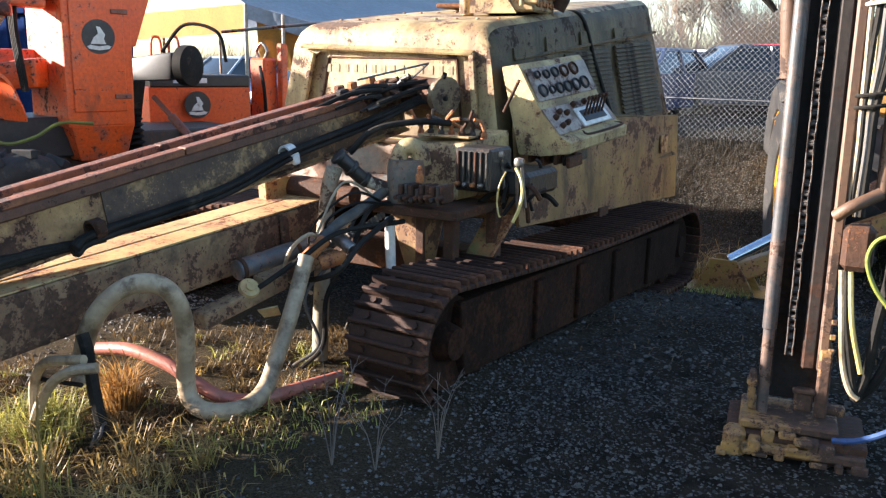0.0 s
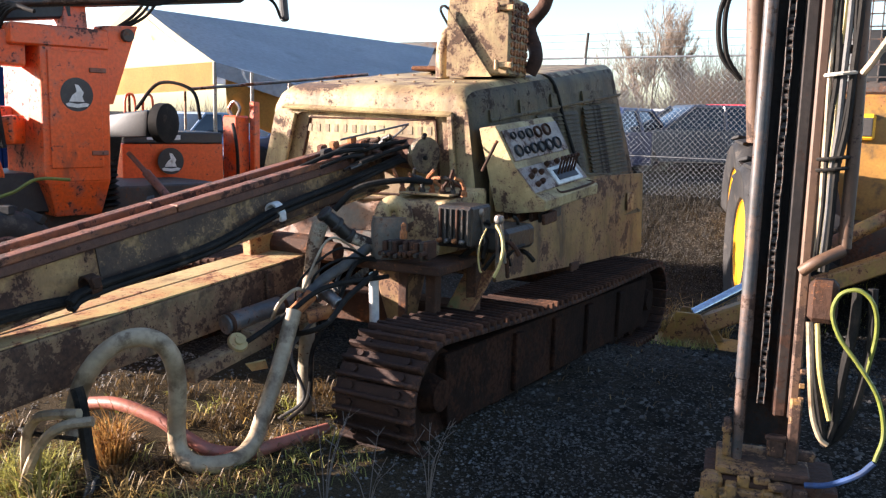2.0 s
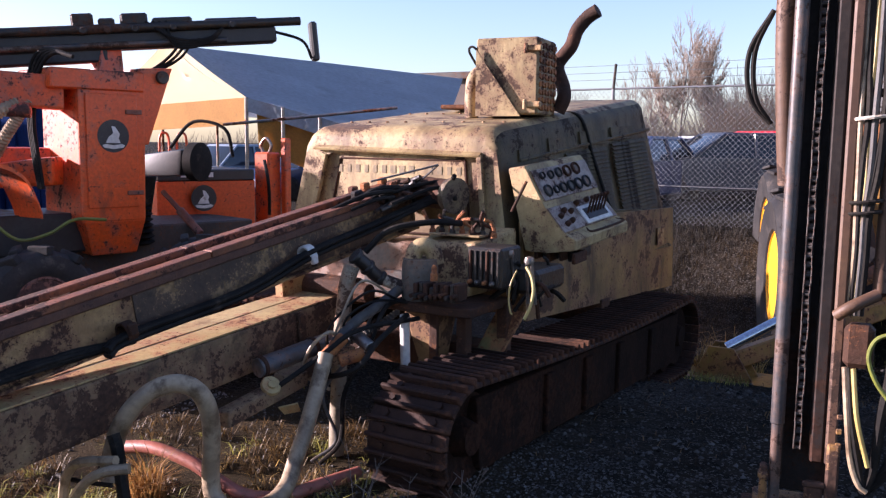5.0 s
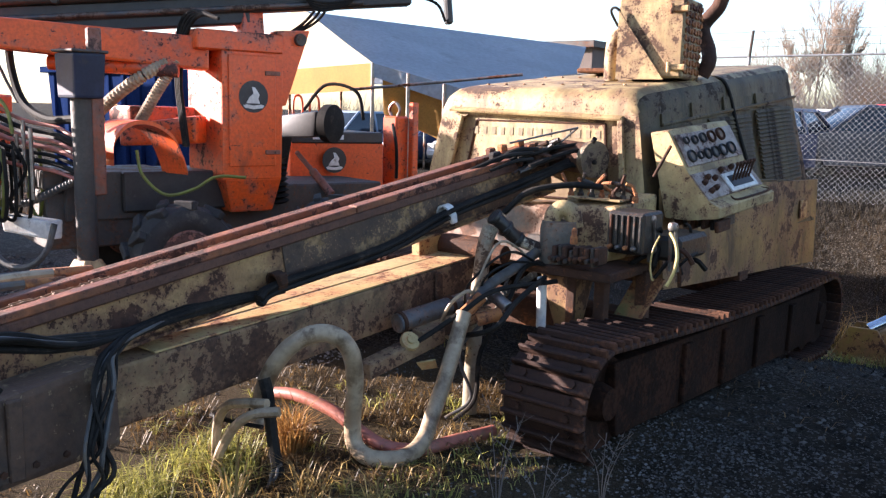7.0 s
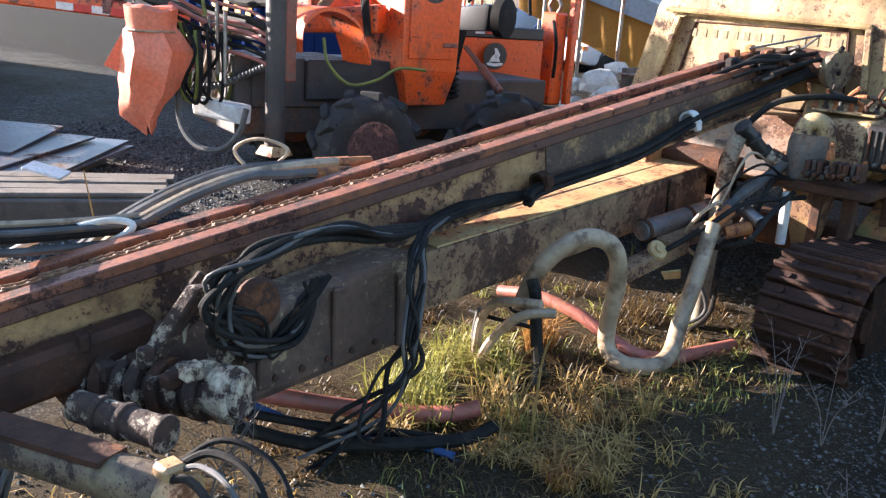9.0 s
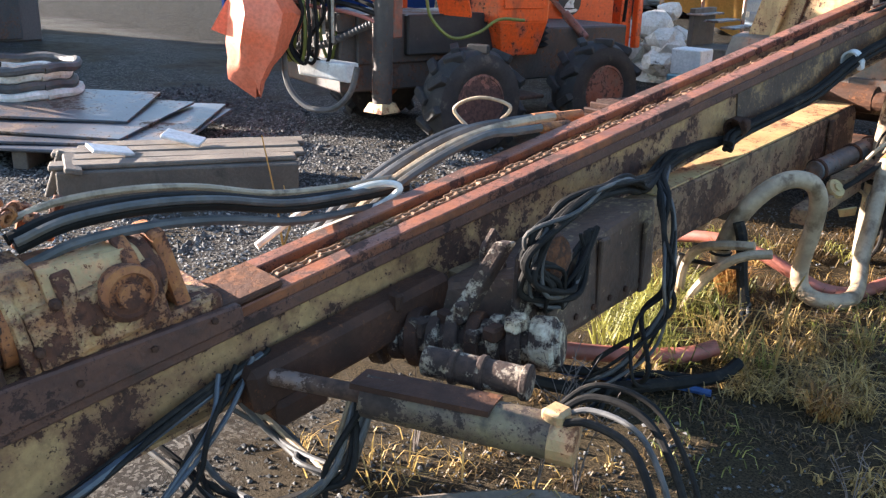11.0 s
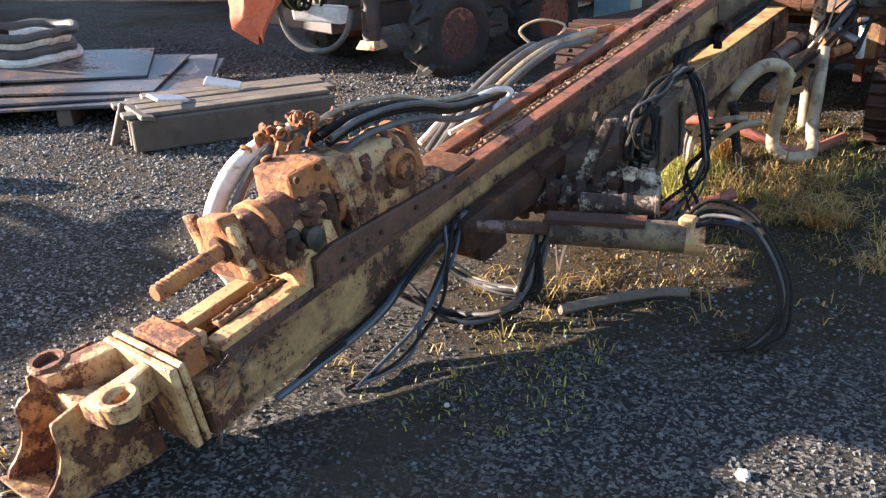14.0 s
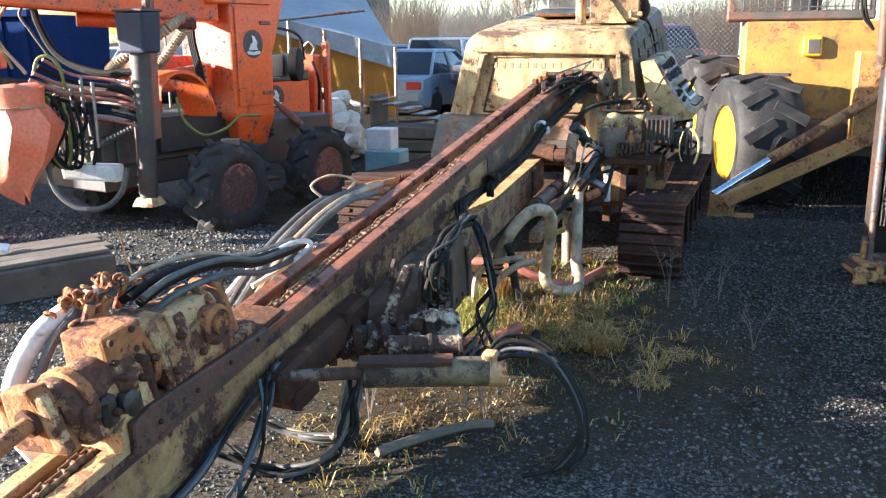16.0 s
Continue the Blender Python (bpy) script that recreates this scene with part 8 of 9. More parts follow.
tbox("engine_hood", (-0.60, 10.25, 1.10), (1.60, 2.1, 1.24), M_YELLOW, "yellow hood with a square lamp")
tbox("axle_housing", (0.1, 8.9, 0.35), (1.9, 0.5, 0.4), M_DARK)
tbox("nose", (0.2, 8.35, 0.85), (0.85, 0.35, 1.05), M_YELLOW)
tbox("square_lamp", (-0.62, 9.17, 1.42), (0.22, 0.10, 0.24), M_RIM_YELLOW)
tbox("lamp_glass", (-0.60, 9.115, 1.42), (0.14, 0.02, 0.17), M_DARK)
tbox("step_frame", (0.55, 8.1, 1.05), (0.5, 0.2, 0.10), M_YELLOW)
tbox("counter_weight", (0.55, 8.15, 0.65), (0.62, 0.35, 0.45), M_YELLOW)
cab = tbox("cab_base", (-0.75, 10.4, 1.80), (1.75, 1.5, 0.12), M_DARK, "caged dark cab")
for x in (-1.58, 0.08):
    for y in (9.7, 11.1):
        tbox("cab_post", (x, y, 2.5), (0.08, 0.08, 1.4), M_DARK, parent=cab)
for i in range(17):
    tbox("cab_bar", (-1.55 + 0.1 * i, 9.66, 2.4), (0.014, 0.014, 1.1), M_DARK, parent=cab, bevel=0.002)
for i in range(9):
    tbox("cab_bar", (-0.75, 9.66, 1.90 + 0.12 * i), (1.65, 0.014, 0.014), M_DARK, parent=cab, bevel=0.002)
tbox("cab_roof", (-0.75, 10.4, 3.2), (1.9, 1.7, 0.1), M_YELLOW, parent=cab)
tbox("cab_seat", (-0.65, 10.4, 2.13), (0.4, 0.4, 0.55), M_BLACK, parent=cab)
# stabiliser leg with its ram and foot
bm = B()
LG = frame_of((-1.70, 7.30, -0.28), Vector((0.15, 8.25, 0.52)) - Vector((-1.70, 7.30, -0.28)))
box(bm, (0, 1.05, 0.0), (0.12, 2.1, 0.15), LG, 0.015)
leg = part("stabiliser_leg", bm, M_YELLOW, tractor, "yellow stabiliser leg")
bm = B()
rod(bm, (-1.66, 7.30, -0.14), (-1.10, 7.62, 0.22), 0.045, 12)
part("ram_rod", bm, M_CHROME, leg, "bluish chrome ram rod", True)
bm = B()
rod(bm, (-1.10, 7.62, 0.22), (0.10, 8.25, 0.95), 0.062, 14)
part("ram_barrel", bm, M_YELLOW, leg, "", True)
bm = B()
hexa(bm, [(-1.95, 7.10, -0.43), (-1.30, 7.10, -0.43), (-1.30, 7.55, -0.43), (-1.95, 7.55, -0.43)], [(-1.98, 7.06, -0.38), (-1.22, 7.06, -0.38), (-1.22, 7.60, -0.38), (-1.98, 7.60, -0.38)], bevel=0.01)
foot = part("stabiliser_foot", bm, M_YELLOW, leg, "yellow steel foot pad")
for y in (7.22, 7.45):
    bm = B()
    prism(bm, [(-0.22, 0), (0.26, 0), (0.10, 0.26), (-0.10, 0.26)], 0.025, Matrix.Translation((-1.68, y, -0.38)) @ pose(0, 0, 0, 90, 0, 0), 0.004)
    part("foot_cheek", bm, M_YELLOW, foot)

# ---- canopy tent, cars, fence, trees and buildings behind ----
tent = thing("canopy_tent", (-9.5, 12.5, 0.0), "weathered canopy tent with a blue-grey roof and tan valance", "tent")
E0, E1 = Vector((-9.34, 10.0, 2.14)), Vector((-6.72, 11.07, 1.42))      # near eave, drooping to its end
R0, R1 = Vector((-11.6, 10.6, 3.08)), Vector((-10.8, 19.3, 3.10))       # ridge
K0, K1 = Vector((-14.2, 11.2, 2.05)), Vector((-14.8, 19.6, 2.05))       # far eave


def cloth(corners, nu, nv, sag, material, name, parent, label="", wave=0.0):
    """A hanging sheet between four corners with sag and ripples."""
    a, b, c, d = (Vector(p) for p in corners)
    bm = B()
    rows = []
    for i in range(nu + 1):
        u = i / nu
        row = []
        for j in range(nv + 1):
            v = j / nv
            p = (a.lerp(b, u)).lerp(d.lerp(c, u), v)
            p = p + Vector((0, 0, -sag * 4 * v * (1 - v) * (0.6 + 0.4 * math.cos(u * 12))))
            p += Vector((0.4, -1, 0)) * wave * math.sin(u * 40 + 2 * v)
            row.append(bm.verts.new(p))
        rows.append(row)
    for r0, r1 in zip(rows, rows[1:]):
        for j in range(nv):
            bm.faces.new((r0[j], r0[j + 1], r1[j + 1], r1[j]))
    ret = bmesh.ops.solidify(bm, geom=list(bm.faces), thickness=0.01)
    return part(name, bm, material, parent, label, True)


cloth((E0, E1, R1, R0), 24, 8, 0.10, M_TENT_ROOF, "roof_sheet", tent, "blue-grey roof sheet")
cloth((R0, R1, K1, K0), 24, 8, 0.10, M_TENT_ROOF, "roof_sheet", tent)
cloth((E0 + Vector((0, 0, -0.20)), E1 + Vector((0, 0, -0.34)), E1, E0), 40, 3, 0.0, M_TENT_ROOF, "valance", tent, "pale grey valance", 0.012)
cloth((E0 + Vector((0.1, 0.15, -0.75)), E1 + Vector((-0.05, 0.15, -1.15)), E1 + Vector((-0.05, 0.12, -0.3)), E0 + Vector((0.1, 0.12, -0.18))), 40, 4, 0.0, M_TENT_TAN, "curtain", tent, "tan side curtain", 0.02)
cloth((K0, E0, R0 + Vector((0.15, 0, 0)), R0 + Vector((-0.15, 0, 0))), 16, 6, 0.02, M_TENT_WALL, "gable_sheet", tent, "sunlit cream canvas gable")
cloth((K0 + Vector((0, 0, -0.45)), E0 + Vector((0, 0, -0.40)), E0, K0), 30, 3, 0.0, M_TENT_TAN, "gable_valance", tent, "tan gable valance", 0.012)
for i in range(6):
    for p0, p1 in ((E0, E1), (K0, K1)):
        p = p0.lerp(p1, i / 5)
        bm = B()
        rod(bm, (p.x, p.y, ground_z(p.x, p.y) - 0.05), (p.x, p.y, p.z), 0.028, 8)
        part("tent_pole", bm, M_STEEL, tent)
bm = B()
tube(bm, [E0 + Vector((2.3, 0.6, -0.15)), E0 + Vector((1.2, 0.1, -0.28)), E0 + Vector((0.2, -0.7, -0.42))], 0.022, 8)
part("awning_arm", bm, M_STEEL, tent)


def car(m, paint, length, height, width, label, wagon=False, group="parked cars"):
    """A parked car: body with wheel arches, glasshouse, lamps, wheels. Local x runs along it, front at +x."""
    c = thing("car", m.translation, label, "car", group, local=True)
    c.matrix_basis = m
    L2, W2 = length / 2, width / 2
    bm = B()
    prof = [(-L2, 0.28), (-L2, 0.62), (-L2 + 0.06, 0.80), (-L2 + 0.55, 0.86), (0.9, 0.86), (L2 - 0.25, 0.72), (L2, 0.58), (L2, 0.28), (L2 - 0.30, 0.20), (L2 - 0.52, 0.20), (L2 - 0.58, 0.42), (L2 - 0.85, 0.56), (L2 - 1.12, 0.42), (L2 - 1.18, 0.20), (-L2 + 1.10, 0.20), (-L2 + 1.04, 0.42), (-L2 + 0.77, 0.56), (-L2 + 0.50, 0.42), (-L2 + 0.44, 0.20), (-L2 + 0.2, 0.20)]
    prism(bm, prof, width, pose(0, 0, 0, 90, 0, 0), 0.03)
    body = part("body", bm, paint, c, "", True)
    back = -L2 + (0.15 if wagon else 0.55)
    bm = B()
    hexa(bm, [(back, -W2 + 0.06, 0.85), (1.0, -W2 + 0.06, 0.85), (1.0, W2 - 0.06, 0.85), (back, W2 - 0.06, 0.85)], [(back + (0.18 if wagon else 0.55), -W2 + 0.22, height), (0.25, -W2 + 0.22, height), (0.25, W2 - 0.22, height), (back + (0.18 if wagon else 0.55), W2 - 0.22, height)], ID, 0.05)
    house = part("glasshouse", bm, M_GLASS, c, "dark car glass", True)
    bm = B()
    hexa(bm, [(back + (0.16 if wagon else 0.5), -W2 + 0.19, height - 0.03), (0.30, -W2 + 0.19, height - 0.03), (0.30, W2 - 0.19, height - 0.03), (back + (0.16 if wagon else 0.5), W2 - 0.19, height - 0.03)], [(back + (0.2 if wagon else 0.58), -W2 + 0.25, height + 0.03), (0.2, -W2 + 0.25, height + 0.03), (0.2, W2 - 0.25, height + 0.03), (back + (0.2 if wagon else 0.58), W2 - 0.25, height + 0.03)], ID, 0.02)
    part("roof", bm, paint, c, "", True)
    for sy in (-1, 1):
        for x0, x1 in ((back + 0.02, back + (0.20 if wagon else 0.57)), (-0.35, -0.35), (1.0, 0.26)):
            bm = B()
            rod(bm, (x0, sy * (W2 - 0.055), 0.85), (x1, sy * (W2 - 0.205), height), 0.035, 6)
            part("pillar", bm, paint, house)
        bm = B()
        box(bm, (L2 - 0.02, sy * (W2 - 0.22), 0.60), (0.08, 0.34, 0.13), bevel=0.02)
        part("head_lamp", bm, M_WHITE, body)
        bm = B()
        box(bm, (L2 - 0.10, sy * (W2 - 0.02), 0.60), (0.16, 0.06, 0.11), bevel=0.015)
        part("turn_lamp", bm, M_LAMP_ORANGE, body)
        bm = B()
        box(bm, (-L2 + 0.01, sy * (W2 - 0.20), 0.66), (0.06, 0.34, 0.16), bevel=0.015)
        part("tail_lamp", bm, M_RED, body)
        for x in (L2 - 0.85, -L2 + 0.77):
            bm = B()
            wm = Matrix.Translation((x, sy * (W2 - 0.10), 0.31)) @ pose(0, 0, 0, 90, 0, 0)
            lathe(bm, [(0.19, -0.10), (0.30, -0.10), (0.315, -0.06), (0.315, 0.06), (0.30, 0.10), (0.19, 0.10)], wm, 24)
            w = part("wheel", bm, M_TYRE, c, "", True)
            bm = B()
            lathe(bm, [(0.195, -0.085), (0.19, -0.06), (0.07, -0.05), (0, -0.05), (0, 0.05), (0.07, 0.05), (0.19, 0.06), (0.195, 0.085)], wm, 20)
            part("hub_cap", bm, M_STEEL, w, "", True)
    for x in (-L2 - 0.0, L2):
        bm = B()
        box(bm, (x, 0, 0.42), (0.10, width * 0.94, 0.18), bevel=0.03)
        part("bumper", bm, paint if not wagon else M_BLACK, c)
        bm = B()
        box(bm, (x + (0.055 if x > 0 else -0.055), 0, 0.46), (0.006, 0.34, 0.10), bevel=0.002)
        part("plate", bm, M_WHITE, c, "plain number plate")
    return c


def on_ground(x, y, rz):
    return pose(x, y, ground_z(x, y), 0, 0, rz)


car(on_ground(-5.75, 16.9, 262), M_CAR_BLUE, 4.4, 1.30, 1.74, "dark blue sedan with amber turn lamps behind the wire fence")
car(on_ground(-4.3, 18.9, 215), M_CAR_DARK, 4.5, 1.34, 1.76, "dark blue-grey wagon with a roof rack behind the wire fence", True)
car(on_ground(-3.55, 24.5, 60), M_CAR_RED, 4.3, 1.45, 1.72, "red car seen from behind, parked beyond the wire fence", True)
car(on_ground(0.6, 20.5, 84), M_CAR_WHITE, 4.4, 1.50, 1.8, "white car parked in the far row", True)
car(on_ground(-8.05, 16.6, 85), M_CAR_GREY, 4.2, 1.34, 1.70, "blue-grey sedan seen from behind")
car(on_ground(-8.7, 22.0, 85), M_CAR_WHITE, 4.6, 1.60, 1.85, "silver wagon with a roof rack", True)
for i, (x, y, pt) in enumerate(((-11.0, 20.5, M_CAR_GREY), (-13.4, 20.0, M_CAR_WHITE), (-15.8, 19.4, M_CAR_BLUE), (-18.2, 18.8, M_CAR_GREY), (-5.9, 24.0, M_CAR_WHITE))):
    car(on_ground(x, y, 250 + 5 * i), pt, 4.3, 1.42, 1.72, "car parked in the row beyond the tent")

# chain-link fence
FA, FB = Vector((-6.4, 12.39, 0)), Vector((4.5, 11.55, 0))
fence = thing("chain_link_fence", (FA.x, FA.y, ground_z(FA.x, FA.y)), "galvanised chain-link fence with barbed wire", "fence")
fd = (FB - FA).normalized()
flen = (FB - FA).length
FTOP = 2.30


def fence_z(s):
    p = FA + fd * s
    return max(0.35, ground_z(p.x, p.y))


for i in range(3):
    s = 1.98 + i * 3.05
    p = FA + fd * s
    bm = B()
    rod(bm, (p.x, p.y, fence_z(s) - 0.6), (p.x, p.y, FTOP), 0.022, 10)
    fp = part("fence_post", bm, M_GALV, fence)
    bm = B()
    rod(bm, (p.x, p.y, FTOP), (p.x + 0.06, p.y - 0.10, FTOP + 0.34), 0.02, 8)
    part("barb_arm", bm, M_DARK, fp)
for z, r, nm in ((FTOP, 0.014, "top_rail"), (FTOP + 0.13, 0.003, "barbed_wire"), (FTOP + 0.23, 0.003, "barbed_wire"), (FTOP + 0.33, 0.003, "barbed_wire"), (0.95, 0.006, "tension_wire")):
    bm = B()
    rod(bm, FA + Vector((0, 0, z)), FB + Vector((0, 0, z)), r, 8)
    part(nm, bm, M_GALV, fence)
bm = B()
verts, faces = [], []
pitch, amp = 0.075, 0.0
nz = int((FTOP - 0.45) / pitch)
side = Vector((-fd.y, fd.x, 0))
wr = 0.0019


def strand(p, q):
    d = (q - p).normalized()
    n1 = side
    n2 = d.cross(n1)
    k = len(verts)
    for c in (p, q):
        for a, b in ((1, 0), (-0.5, 0.87), (-0.5, -0.87)):
            verts.append(tuple(c + (n1 * a + n2 * b) * wr))
    faces.extend([(k, k + 1, k + 4, k + 3), (k + 1, k + 2, k + 5, k + 4), (k + 2, k, k + 3, k + 5)])


hgt = FTOP - 0.42
count = int((flen + hgt) / pitch)
for i in range(count):
    for sgn in (1, -1):
        s0 = i * pitch - (hgt if sgn > 0 else 0)
        s1 = s0 + sgn * hgt
        z0, z1 = 0.42, FTOP
        a, b = s0, s1
        t0, t1 = 0.0, 1.0
        if min(a, b) < 0 or max(a, b) > flen:
            lo, hi = 0.0, flen
            ts = sorted(((lo - a) / (b - a), (hi - a) / (b - a)))
            t0, t1 = max(0.0, ts[0]), min(1.0, ts[1])
            if t1 <= t0:
                continue
        p = FA + fd * (a + (b - a) * t0) + Vector((0, 0, z0 + (z1 - z0) * t0))
        q = FA + fd * (a + (b - a) * t1) + Vector((0, 0, z0 + (z1 - z0) * t1))
        strand(p, q)
me = bpy.data.meshes.new("chain_link_mesh")
me.from_pydata(verts, [], faces)
me.materials.append(M_GALV)
mesh_ob = new("chain_link_mesh", me)
mesh_ob.parent = fence
mesh_ob.matrix_parent_inverse = Matrix.Translation(-Vector(fence.location))
tagged(mesh_ob, "woven diamond wire", kind="stuff")


def bare_tree(x, y, height, seed, label, spread=0.5, levels=5):
    """A leafless tree: tapered trunk, forking limbs, a haze of fine twigs."""
    rnd = random.Random(seed)
    gz = ground_z(x, y) - 0.2
    t = thing("bare_tree", (x, y, gz), label, "tree", "bare trees")
    vt, ft = [], []
    twv, twf = [], []

    def limb(p, d, length, r, level):
        q = p + d * length
        store_v, store_f = (vt, ft) if r > 0.02 else (twv, twf)
        r = max(r, 0.005)
        n1 = d.orthogonal().normalized()
        n2 = d.cross(n1)
        sides = 6 if r > 0.05 else 3
        k = len(store_v)
        for c, rr in ((p, r), (q, r * 0.66)):
            for s in range(sides):
                a = 2 * math.pi * s / sides
                store_v.append(tuple(c + (n1 * math.cos(a) + n2 * math.sin(a)) * rr))
        for s in range(sides):
            store_f.append((k + s, k + (s + 1) % sides, k + sides + (s + 1) % sides, k + sides + s))
        if level == 0:
            return
        for b in range(rnd.choice((2, 3, 3)) if level < levels else 3):
            nd = (d * 0.8 + Vector((rnd.uniform(-1, 1), rnd.uniform(-1, 1), rnd.uniform(-0.1, 0.5))) * spread * 1.35).normalized()
            limb(p + d * length * rnd.uniform(0.35, 1.0), nd, length * rnd.uniform(0.45, 0.75), r * 0.48, level - 1)
        limb(q, (d + Vector((rnd.uniform(-0.12, 0.12), rnd.uniform(-0.12, 0.12), 0.1))).normalized(), length * 0.74, r * 0.66, level - 1)

    limb(Vector((x, y, gz)), Vector((0, 0, 1)), height * 0.27, height * 0.010, levels)
    for nm, v, f, mt in (("trunk", vt, ft, M_BARK), ("crown", twv, twf, M_TWIG)):
        if v:
            m = bpy.data.meshes.new(nm)
            m.from_pydata(v, [], f)
            m.materials.append(mt)
            o = new(nm, m)
            o.parent = t
            o.matrix_parent_inverse = Matrix.Translation(-Vector(t.location))
            if nm == "crown":
                tagged(o, "fine leafless twigs", kind="stuff")
    return t


bare_tree(-8.5, 31.0, 7.0, 5, "tall bare winter tree beyond the car park", 0.34, 7)
bare_tree(-7.7, 32.0, 6.6, 9, "tall bare winter tree beyond the car park", 0.32, 7)
bare_tree(-10.6, 32.0, 5.6, 7, "slender bare winter tree beyond the car park", 0.34, 6)
bare_tree(-5.7, 30.0, 3.6, 12, "small bare winter tree beyond the car park", 0.5, 6)


def thicket(p0, p1, height, count, seed, label):
    """A belt of leafless scrub: thousands of thin upright twigs."""
    rnd = random.Random(seed)
    v, f = [], []
    a, b = Vector(p0), Vector(p1)
    for i in range(count):
        t = rnd.random()
        p = a.lerp(b, t) + Vector((rnd.uniform(-1.5, 1.5), rnd.uniform(-1.5, 1.5), 0))
        hh = height * (0.55 + 0.45 * noise.noise((p.x * 0.35, p.y * 0.35, seed))) * rnd.uniform(0.5, 1.1)
        q = Vector((p.x, p.y, ground_z(p.x, p.y)))
        d = Vector((rnd.uniform(-0.4, 0.4), rnd.uniform(-0.4, 0.4), 1)).normalized()
        for seg in range(3):
            e = q + d * hh / 3
            w = 0.012 * (1 - 0.25 * seg)
            n = d.orthogonal().normalized() * w
            k = len(v)
            v.extend([tuple(q - n), tuple(q + n), tuple(e + n * 0.7), tuple(e - n * 0.7)])
            f.append((k, k + 1, k + 2, k + 3))
            q = e
            d = (d + Vector((rnd.uniform(-0.5, 0.5), rnd.uniform(-0.5, 0.5), 0.2))).normalized()
    m = bpy.data.meshes.new("scrub")
    m.from_pydata(v, [], f)
    m.materials.append(M_SCRUB)
    tagged(new("scrub", m), label, "scrub", kind="stuff")


thicket((-13, 29, 0), (1, 31, 0), 4.9, 16000, 3, "brown leafless scrub along the far side of the car park")
thicket((-30, 27, 0), (-12, 29, 0), 2.6, 5000, 4, "brown leafless scrub along the far side of the car park")

# far flat-roofed building
bm = B()
box(bm, (-20.3, 31.5, 1.6), (9.5, 6, 4.6), ID, 0.02)
bld = lone("flat_building", bm, M_BUILDING, "brown flat-roofed building beyond the tent", "building")
bm = B()
box(bm, (-20.3, 31.4, 3.98), (9.9, 6.4, 0.25), ID, 0.02)
part("roof_edge", bm, M_DARK, bld)
for i in range(6):
    bm = B()
    box(bm, (-24.2 + 1.55 * i, 28.49, 2.4), (1.0, 0.04, 0.8), ID, 0.01)
    part("window", bm, M_GLASS, bld)

# stand-in store that closes the yard's sunny side, added to shade the carrier's wheels
bm = B()
box(bm, (-16.2, 2.25, 1.75), (4.0, 4.7, 3.5), ID, 0.03)
store = lone("shade_shed", bm, M_BUILDING, "long dark stand-in shed added to shade the carrier", "shed")
for i in range(3):
    bm = B()
    box(bm, (-14.18, 0.75 + 1.5 * i, 1.2), (0.05, 1.1, 2.3), ID, 0.01)
    part("shed_door", bm, M_DARK, store)

# blue waste container with plain yellow marks
box_thing = thing("waste_container", (-12.3, 8.2, -0.1), "blue steel waste container with yellow marks", "container")
M_CONTAINER = surface("container_blue_paint", (0.016, 0.032, 0.10), (0.012, 0.024, 0.075), 0.95, scale=1.5, grimy=0.35, grime=(0.02, 0.022, 0.03), bump=0.05, gloss=0.0)
bm = B()
hexa(bm, [(-13.9, 7.5, 0.05), (-10.7, 7.5, 0.05), (-10.7, 9.0, 0.05), (-13.9, 9.0, 0.05)], [(-14.0, 7.4, 1.92), (-10.6, 7.4, 1.92), (-10.6, 9.05, 1.92), (-14.0, 9.05, 1.92)], bevel=0.03)
shell = part("container_shell", bm, M_CONTAINER, box_thing)
for i in range(9):
    bm = B()
    box(bm, (-13.8 + 0.385 * i, 7.42, 0.98), (0.09, 0.08, 1.80), pose(0, 0, 0, 0, 0, 0), 0.01)
    part("side_rib", bm, M_CONTAINER, shell)
bm = B()
box(bm, (-12.3, 7.36, 1.93), (3.5, 0.12, 0.10), ID, 0.01)
part("top_rim", bm, M_CONTAINER, shell)
for i in range(4):
    bm = B()
    box(bm, (0, 0, 0), (0.13, 0.012, 0.62), Matrix.Translation((-13.0 + 0.30 * i, 7.372, 1.12)) @ pose(0, 0, 0, 0, 14 if i % 2 else -14, 0), 0.0)
    part("yellow_mark", bm, M_RIM_YELLOW, shell, "plain yellow mark")

# ---- loose things on the ground ----
pallet = thing("timber_skid", (-6.1, 1.4, 0.0), "grey timber skid with loose boards on it", "timber")
PM = Matrix.Translation((-6.05, 1.0, 0)) @ pose(0, 0, 0, 0, 0, 58)
for i, (c, s) in enumerate((((0.60, 0.0, 0.11), (1.30, 0.09, 0.20)), ((0.62, 0.62, 0.11), (1.25, 0.09, 0.20)), ((0.10, 0.31, 0.11), (0.10, 0.52, 0.18)), ((0.58, 0.06, 0.225), (1.34, 0.13, 0.03)), ((0.66, 0.22, 0.225), (1.30, 0.14, 0.03)), ((0.60, 0.38, 0.225), (1.42, 0.13, 0.03)), ((0.70, 0.55, 0.225), (1.26, 0.15, 0.03)))):
    bm = B()
    box(bm, c, s, PM @ pose(0, 0, 0, 0, 0, (0, 0, 0, 1.5, -1, 0.5, -2)[i]), 0.008)
    part("beam" if i < 3 else "board", bm, M_WOOD, pallet)
for c, s, r in (((0.02, 0.12, 0.225), (0.09, 0.44, 0.03), 12), ((-0.10, 0.30, 0.11), (0.05, 0.04, 0.30), 20), ((-0.02, 0.18, 0.10), (0.06, 0.04, 0.24), 0)):
    bm = B()
    box(bm, (0, 0, 0), s, PM @ Matrix.Translation(c) @ pose(0, 0, 0, 0, r, 8), 0.006)
    part("stray_board", bm, M_WOOD, pallet)
